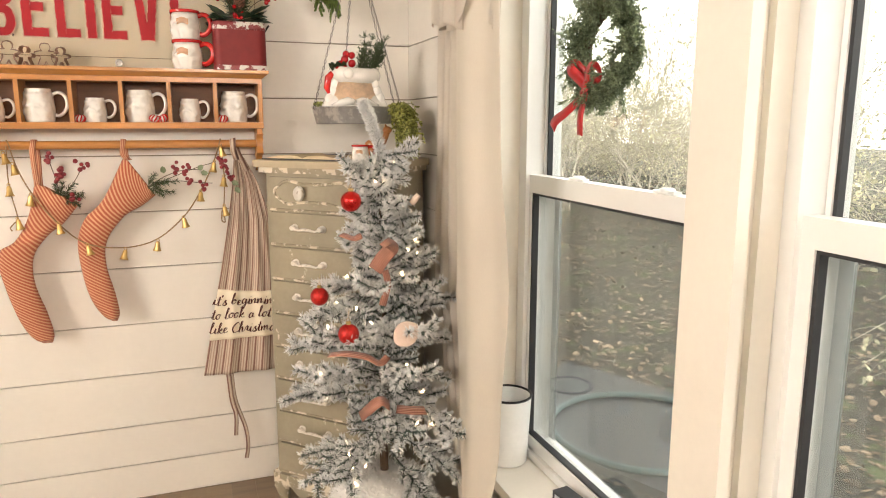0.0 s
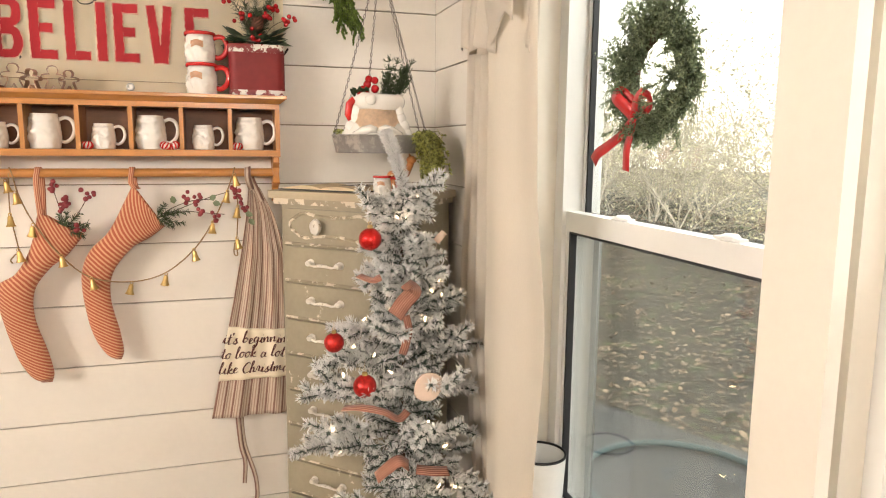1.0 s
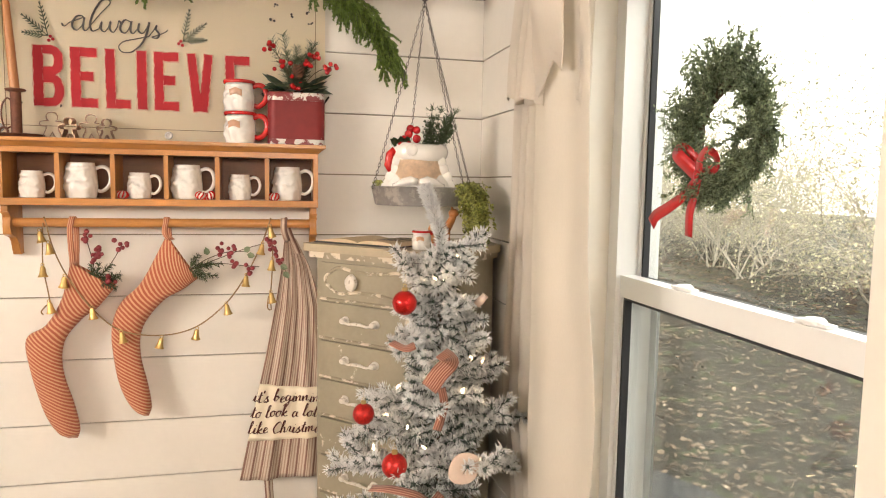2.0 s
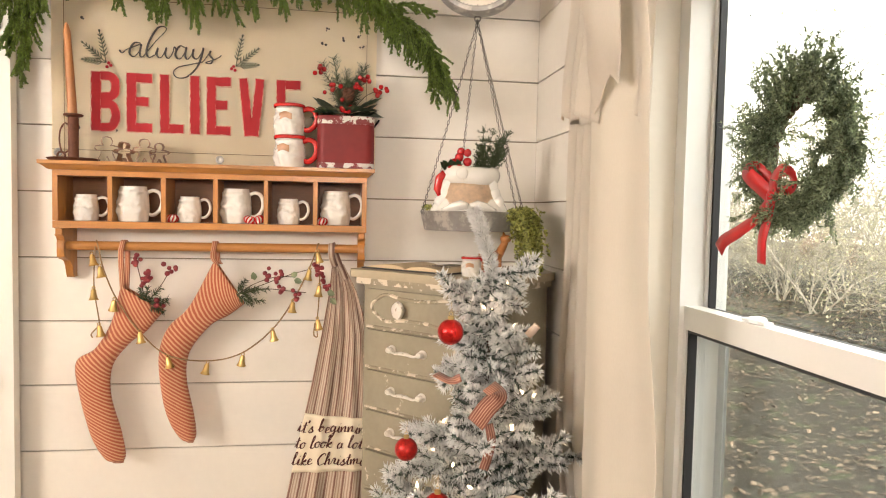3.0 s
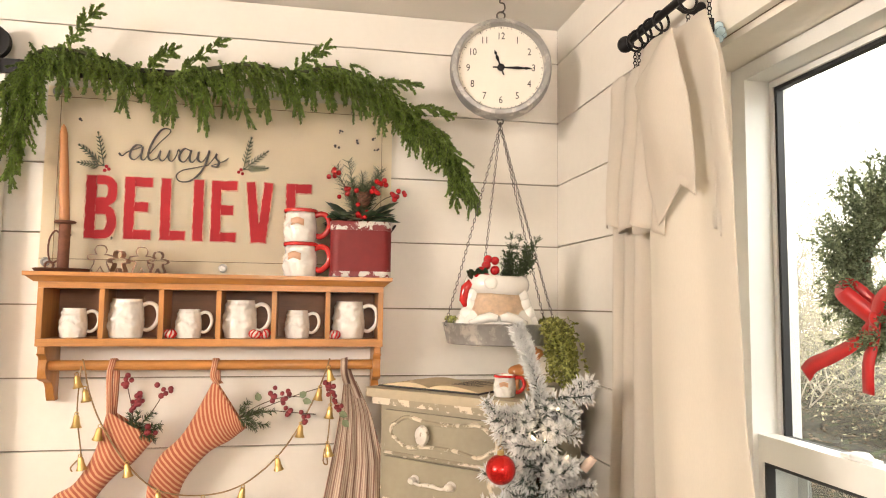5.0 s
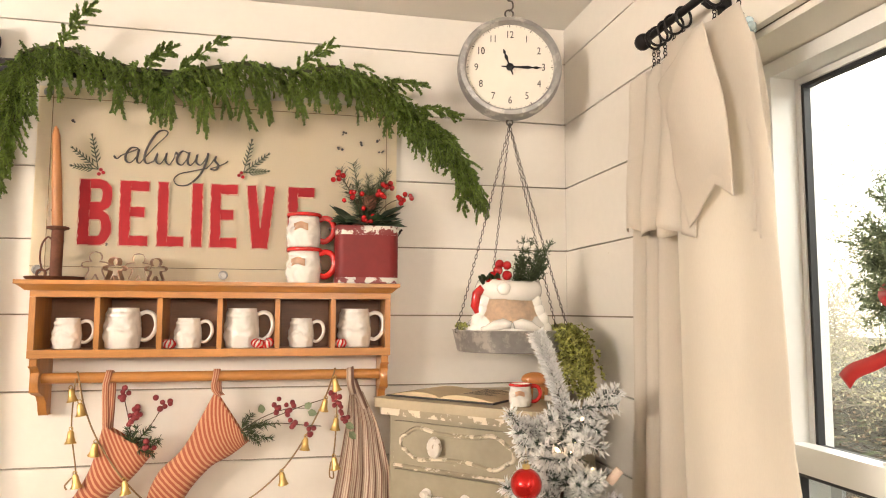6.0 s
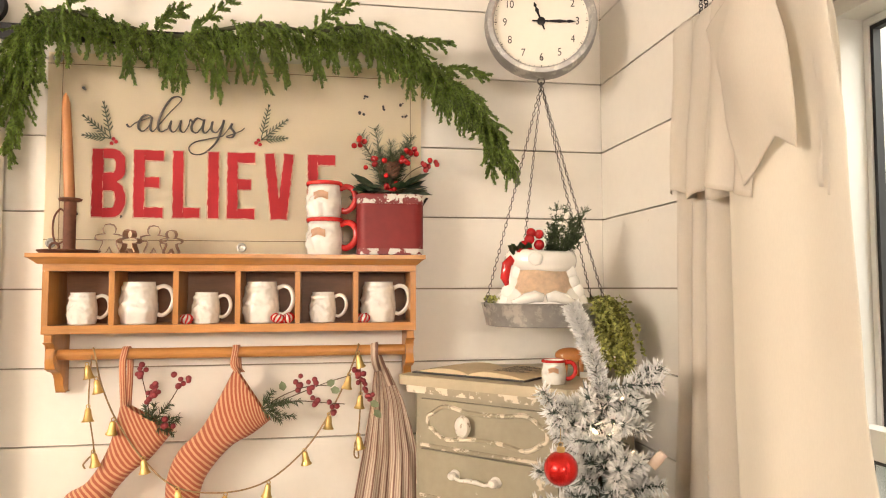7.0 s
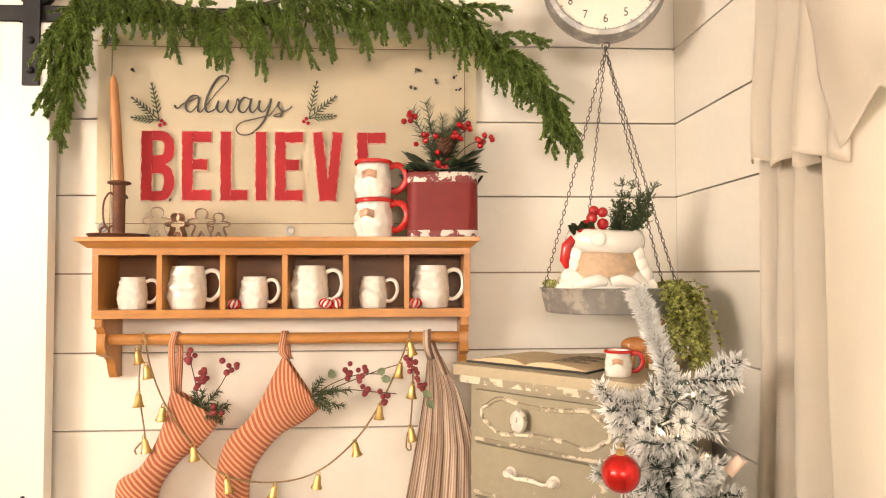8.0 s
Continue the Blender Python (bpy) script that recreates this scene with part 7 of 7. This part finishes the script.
# ribbon, felt shapes and pine cone colours on the tree
rb = thing("ribbon_garland", "rust striped ribbon wound round the flocked tree", "ribbon")
for pts, w in (([(0.400, 1.69, 1.050), (0.425, 1.66, 1.043), (0.445, 1.655, 1.050)], 0.022),
               ([(0.500, 1.645, 1.035), (0.515, 1.630, 1.020), (0.490, 1.622, 0.995), (0.470, 1.625, 0.965)], 0.045),
               ([(0.500, 1.640, 0.960), (0.505, 1.635, 0.930), (0.500, 1.640, 0.895), (0.494, 1.650, 0.865)], 0.022),
               ([(0.355, 1.660, 0.745), (0.39, 1.620, 0.757), (0.44, 1.605, 0.747), (0.475, 1.610, 0.725), (0.50, 1.625, 0.735)], 0.022),
               ([(0.425, 1.625, 0.580), (0.445, 1.610, 0.605), (0.475, 1.605, 0.625), (0.50, 1.615, 0.605)], 0.034),
               ([(0.52, 1.620, 0.590), (0.56, 1.610, 0.585), (0.60, 1.620, 0.575)], 0.030)):
    part("ribbon_loop", strip_mesh("ribbon_loop", [q + Vector((0.004, 0.030, 0)) for q in smooth_path(pts, 6)], w * 0.85, RIBBON, (0.1, -0.6, 0.8)), RIBBON, rb)
bm = bmesh.new()
slab(bm, [(0.034 * math.cos(a) * (1 + 0.12 * math.cos(2 * a + 0.6)), 0.033 * math.sin(a)) for a in (2 * math.pi * k / 24 for k in range(24))], -0.002, 0.002)
bevel(bm, 0.0012, 1)
single("felt_ornament", bm, FELT, "cream felt mitten-like flat ornament on the tree", "ornament", at=pose(0.545, 1.625, 0.800, -12, -35, 15))
bm = bmesh.new()
lathe(bm, [(0.012, 0), (0.013, 0.02), (0.011, 0.040), (0.0135, 0.043), (0.009, 0.044), (0.008, 0.03)], 16)
single("wooden_spool", bm, FELT, "small pinkish wooden spool ornament on the tree", "ornament", smooth=40, at=pose(0.615, 1.800, 1.112, 10, 40, 0) @ Matrix.Scale(0.72, 4))

# faux fur round the tree's foot, over its stand
fv, ff = [], []
rings, seg = 22, 56
for k in range(rings + 1):
    t = k / rings
    for i in range(seg):
        a = 2 * math.pi * i / seg
        rad = 0.035 + 0.185 * t ** 0.8 + 0.022 * t * math.sin(5 * a + 1.0) + 0.012 * noise.noise(Vector((math.cos(a) * 2, math.sin(a) * 2, t * 3)))
        z = FLOOR + 0.003 + 0.300 * (1 - t ** 2.4) + 0.016 * noise.noise(Vector((math.cos(a) * 4 * t, math.sin(a) * 4 * t, 2.0)))
        if k == rings:
            z = FLOOR + 0.002
        x, y = 0.545 + rad * math.cos(a), 1.835 + rad * math.sin(a)
        over = (y - 1.93) + (x - 0.562)
        if over > 0:
            x, y = x - over / 2, y - over / 2
        fv.append((min(x, 0.725), y, z))
for k in range(rings):
    for i in range(seg):
        a, b = k * seg + i, k * seg + (i + 1) % seg
        ff.append((a, b, b + seg, a + seg))
ff.append(tuple(range(seg))[::-1])
sk = thing("tree_skirt", "fluffy white faux fur gathered round the tree's stand", "tree skirt")
part("cloth", raw_mesh("cloth", fv, ff, FUR, True), FUR, sk)
S = Sprays(70)
for i in range(7000):
    k = S.r.randrange(rings)
    j = S.r.randrange(seg)
    p = Vector(fv[k * seg + j]).lerp(Vector(fv[(k + 1) * seg + (j + 1) % seg]), S.r.random())
    o = (p - Vector((0.545, 1.835, FLOOR))).normalized()
    S.needle(p, (o + Vector((S.r.gauss(0, 0.5), S.r.gauss(0, 0.5), S.r.gauss(0, 0.4) - 0.2))).normalized(), S.r.uniform(0.010, 0.018), 0.0011)
part("fur", S.mesh("fur", FUR), FUR, sk, "long soft white fur")

# ---- on the window sill ----
bk = thing("enamel_bucket", "white enamel bucket with a dark rim on the sill", "bucket", at=pose(0.852, 1.665, WIN_SILL))
bm = bmesh.new()
lathe(bm, [(0.052, 0), (0.056, 0.004), (0.066, 0.195), (0.062, 0.195), (0.053, 0.010), (0.01, 0.008)], 36)
part("body", bm, ENAMEL, bk)
bm = bmesh.new()
torus(bm, pose(0, 0, 0.197), 0.065, 0.0035, 36, 8)
part("rim", bm, BLACK_IRON, bk, "chipped dark rim", smooth=True)
bx = thing("black_box", "small black plastic box by the window glass", "box", at=pose(0.885, 1.345, WIN_SILL, 0, 0, 8))
part("case", block(-0.022, 0.022, -0.060, 0.060, 0, 0.045, 0.004), GASKET, bx)
part("front_plate", block(-0.0235, -0.0222, -0.050, 0.050, 0.006, 0.038, 0), SCREEN, bx, "grey face plate", smooth=False)


# ---- outside the windows ----
LITTER = material("leaf_litter", (0.060, 0.055, 0.042), 0.95, vary=0.75, scale=9, fine=30, bump=1.0,
                  second=(0.13, 0.165, 0.075), amount=0.53, second_scale=5.0, hard=0.10)
DEAD_LEAF = material("dead_leaf", (0.26, 0.20, 0.145), 0.95, per_island=0.75, spec=0.1)
BARK = material("grey_bark", (0.48, 0.44, 0.37), 0.9, vary=0.3, scale=10, fine=60)
BRUSH_LEAF = material("winter_leaf", (0.64, 0.61, 0.42), 0.7, per_island=0.5, translucent=0.5)
DECK = material("grey_plastic", (0.075, 0.082, 0.088), 0.6, vary=0.15, scale=6, fine=60)
HOSE = material("teal_hose", (0.13, 0.22, 0.23), 0.45, vary=0.1)


def rise(x, y):
    """The ground's height: flat by the house, then a low wooded bank."""
    k = min(1.0, max(0.0, (x - 2.4) / 7.0))
    return -0.22 + 0.42 * k * k * (3 - 2 * k) - 0.02 * max(0.0, x - 9.4) + 0.06 * noise.noise(Vector((x * 0.9, y * 0.9, 0)))


# glowing sheet added as bright hazy distance beyond the trees; also lights the room
BACKDROP_GLOW = glowing("backdrop_glow", (1.0, 0.985, 0.95), 2.7)
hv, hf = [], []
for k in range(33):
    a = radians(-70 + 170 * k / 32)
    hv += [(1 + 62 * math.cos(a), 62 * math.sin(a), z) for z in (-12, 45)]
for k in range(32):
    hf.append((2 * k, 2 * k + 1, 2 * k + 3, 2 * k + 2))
structure("backdrop", raw_mesh("backdrop", hv, hf, BACKDROP_GLOW, True), BACKDROP_GLOW, "glowing sheet for the overexposed pale winter sky behind the trees")

gv, gf = [], []
nx, ny = 90, 110
for i in range(nx + 1):
    x = 1.045 + 58 * (i / nx) ** 2.2
    for j in range(ny + 1):
        y = -70 + 150 * j / ny
        y = 3 + (y - 5) * (0.18 + 0.82 * i / nx)
        gv.append((x, y, rise(x, y)))
for i in range(nx):
    for j in range(ny):
        a = i * (ny + 1) + j
        gf.append((a, a + ny + 1, a + ny + 2, a + 1))
structure("ground", raw_mesh("ground", gv, gf, LITTER, True), LITTER, "leaf-strewn bank of grass and earth")
S = Sprays(80)
for i in range(15000):
    x = 1.2 + 7.5 * S.r.random() ** 1.3
    y = x * 1.35 + S.r.uniform(-3.4, 4.2)
    S.leaf(Vector((x, y, rise(x, y) + 0.012)), Vector((S.r.gauss(0, 1), S.r.gauss(0, 1), S.r.gauss(0, 0.25))), Vector((S.r.gauss(0, 0.3), S.r.gauss(0, 0.3), 1)), S.r.uniform(0.03, 0.065), S.r.uniform(0.010, 0.022))
single("fallen_leaves", S.mesh("fallen_leaves", DEAD_LEAF), DEAD_LEAF, "scattered dry brown fallen leaves", "leaves", kind="stuff")


def shrub(x, y, height, seed, lean):
    """A bare, many-stemmed shrub with a few winter leaves."""
    t = thing("shrub", "bare tangled winter shrub with sparse pale leaves", "shrub", "shrubs on the bank", at=pose(x, y, rise(x, y) - 0.03))
    B, Lf = Sprays(seed), Sprays(seed + 500)
    r = B.r

    def grow(p, d, ln, rad, level):
        pts = bent(r, p, d, ln, 0.10 if level else 0.0, 5, 0.30)
        B.stem(pts, rad, rad * 0.5, 5 if level == 0 else 3)
        if level < 3:
            for k in range(4 if level else 5):
                q = pts[r.randrange(1, len(pts))]
                dd = (pts[-1] - pts[0]).normalized() + Vector((r.gauss(0, 0.75), r.gauss(0, 0.75), r.gauss(0.15, 0.55)))
                grow(q, dd, ln * r.uniform(0.45, 0.72), rad * 0.5, level + 1)
        if level >= 2:
            for k in range(3):
                q = pts[r.randrange(1, len(pts))]
                Lf.leaf(q, Vector((r.gauss(0, 1), r.gauss(0, 1), r.gauss(0, 1))), Vector((r.gauss(0, 1), r.gauss(0, 1), 1)), r.uniform(0.025, 0.05), r.uniform(0.007, 0.014))

    for k in range(6):
        grow(Vector((r.gauss(0, 0.08), r.gauss(0, 0.08), 0)), Vector((lean[0] + r.gauss(0, 0.45), lean[1] + r.gauss(0, 0.45), 1)), height * r.uniform(0.5, 0.8), 0.013, 0)
    part("branches", B.mesh("branches", BARK), BARK, t)
    part("winter_leaves", Lf.mesh("winter_leaves", BRUSH_LEAF), BRUSH_LEAF, t, "sparse pale leaves")


rs = random.Random(90)
for i in range(28):
    x = rs.uniform(5.2, 11.0)
    y = x * 1.45 + rs.uniform(-4.0, 4.5)
    shrub(x, y, rs.uniform(1.6, 3.6), 400 + i, (rs.uniform(-0.5, 0.2), rs.uniform(-0.5, 0.3)))
for i in range(9):
    x = rs.uniform(4.5, 9.0)
    shrub(x, x * 0.55 + rs.uniform(-2.0, 1.0), rs.uniform(1.4, 2.6), 440 + i, (rs.uniform(-0.5, 0.2), rs.uniform(-0.5, 0.3)))

tb = thing("outdoor_table", "grey plastic low outdoor table under the window", "table", at=pose(1.72, 2.30, 0, 0, 0, 24))
TZ = 0.10
part("tabletop", block(-0.42, 0.42, -0.62, 0.62, TZ - 0.035, TZ, 0.015, 3), DECK, tb)
for sx in (-0.37, 0.37):
    for sy in (-0.56, 0.56):
        part("leg", block(sx - 0.025, sx + 0.025, sy - 0.025, sy + 0.025, -0.30, TZ - 0.036, 0.006), DECK, tb)
bm = bmesh.new()
torus(bm, pose(1.70, 2.20, TZ + 0.014), 0.36, 0.013, 56, 10)
single("garden_hose", bm, HOSE, "loop of pale teal garden hose on the grey table", "hose", smooth=True)


# ---- wall boards, each its own piece ----
BOARD_LINES = (FLOOR, 0.145, 0.289, 0.477, 0.655, 0.850, 1.038, 1.223, 1.413, 1.602, 1.788, 1.980, 2.166, CEIL)


def board(parent, x0, x1, y0, y1, z0, z1):
    part("board", block(x0, x1, y0, y1, z0 + 0.0020, z1 - 0.0020, 0.0014, 1), BOARD_PAINT, parent, smooth=False)


for z0, z1 in zip(BOARD_LINES, BOARD_LINES[1:]):
    board(wall_back, ROOM_W, WALL_X - 0.0005, WALL_Y, WALL_Y + 0.0118, z0, z1)
    board(wall_east, WALL_X, WALL_X + 0.0118, 1.8155, WALL_Y, z0, z1)
    if z1 > WIN_TOP + 0.07:
        board(wall_east, WALL_X, WALL_X + 0.0118, ROOM_S, 1.815, max(z0, WIN_TOP + 0.0605), z1)
    if z0 < WIN_SILL - 0.06:
        board(wall_east, WALL_X, WALL_X + 0.0118, ROOM_S, 1.815, z0, min(z1, WIN_SILL - 0.03))

floor_ob = bpy.data.objects["floor"]
for i in range(30):
    x0 = -1.75 + 0.085 * i
    y = 0.55 + 0.5 * ((i * 37) % 10) / 10
    ends = [ROOM_S, y, min(WALL_Y - 0.001, y + 1.3), WALL_Y - 0.0005]
    for a, b in zip(ends, ends[1:]):
        if b - a > 0.02 and x0 + 0.085 < WALL_X + 0.01:
            part("floor_board", block(x0 + 0.0006, x0 + 0.0844, a + 0.0006, b - 0.0006, FLOOR - 0.0058, FLOOR, 0.0008, 1), FLOOR_WOOD, floor_ob, smooth=False)
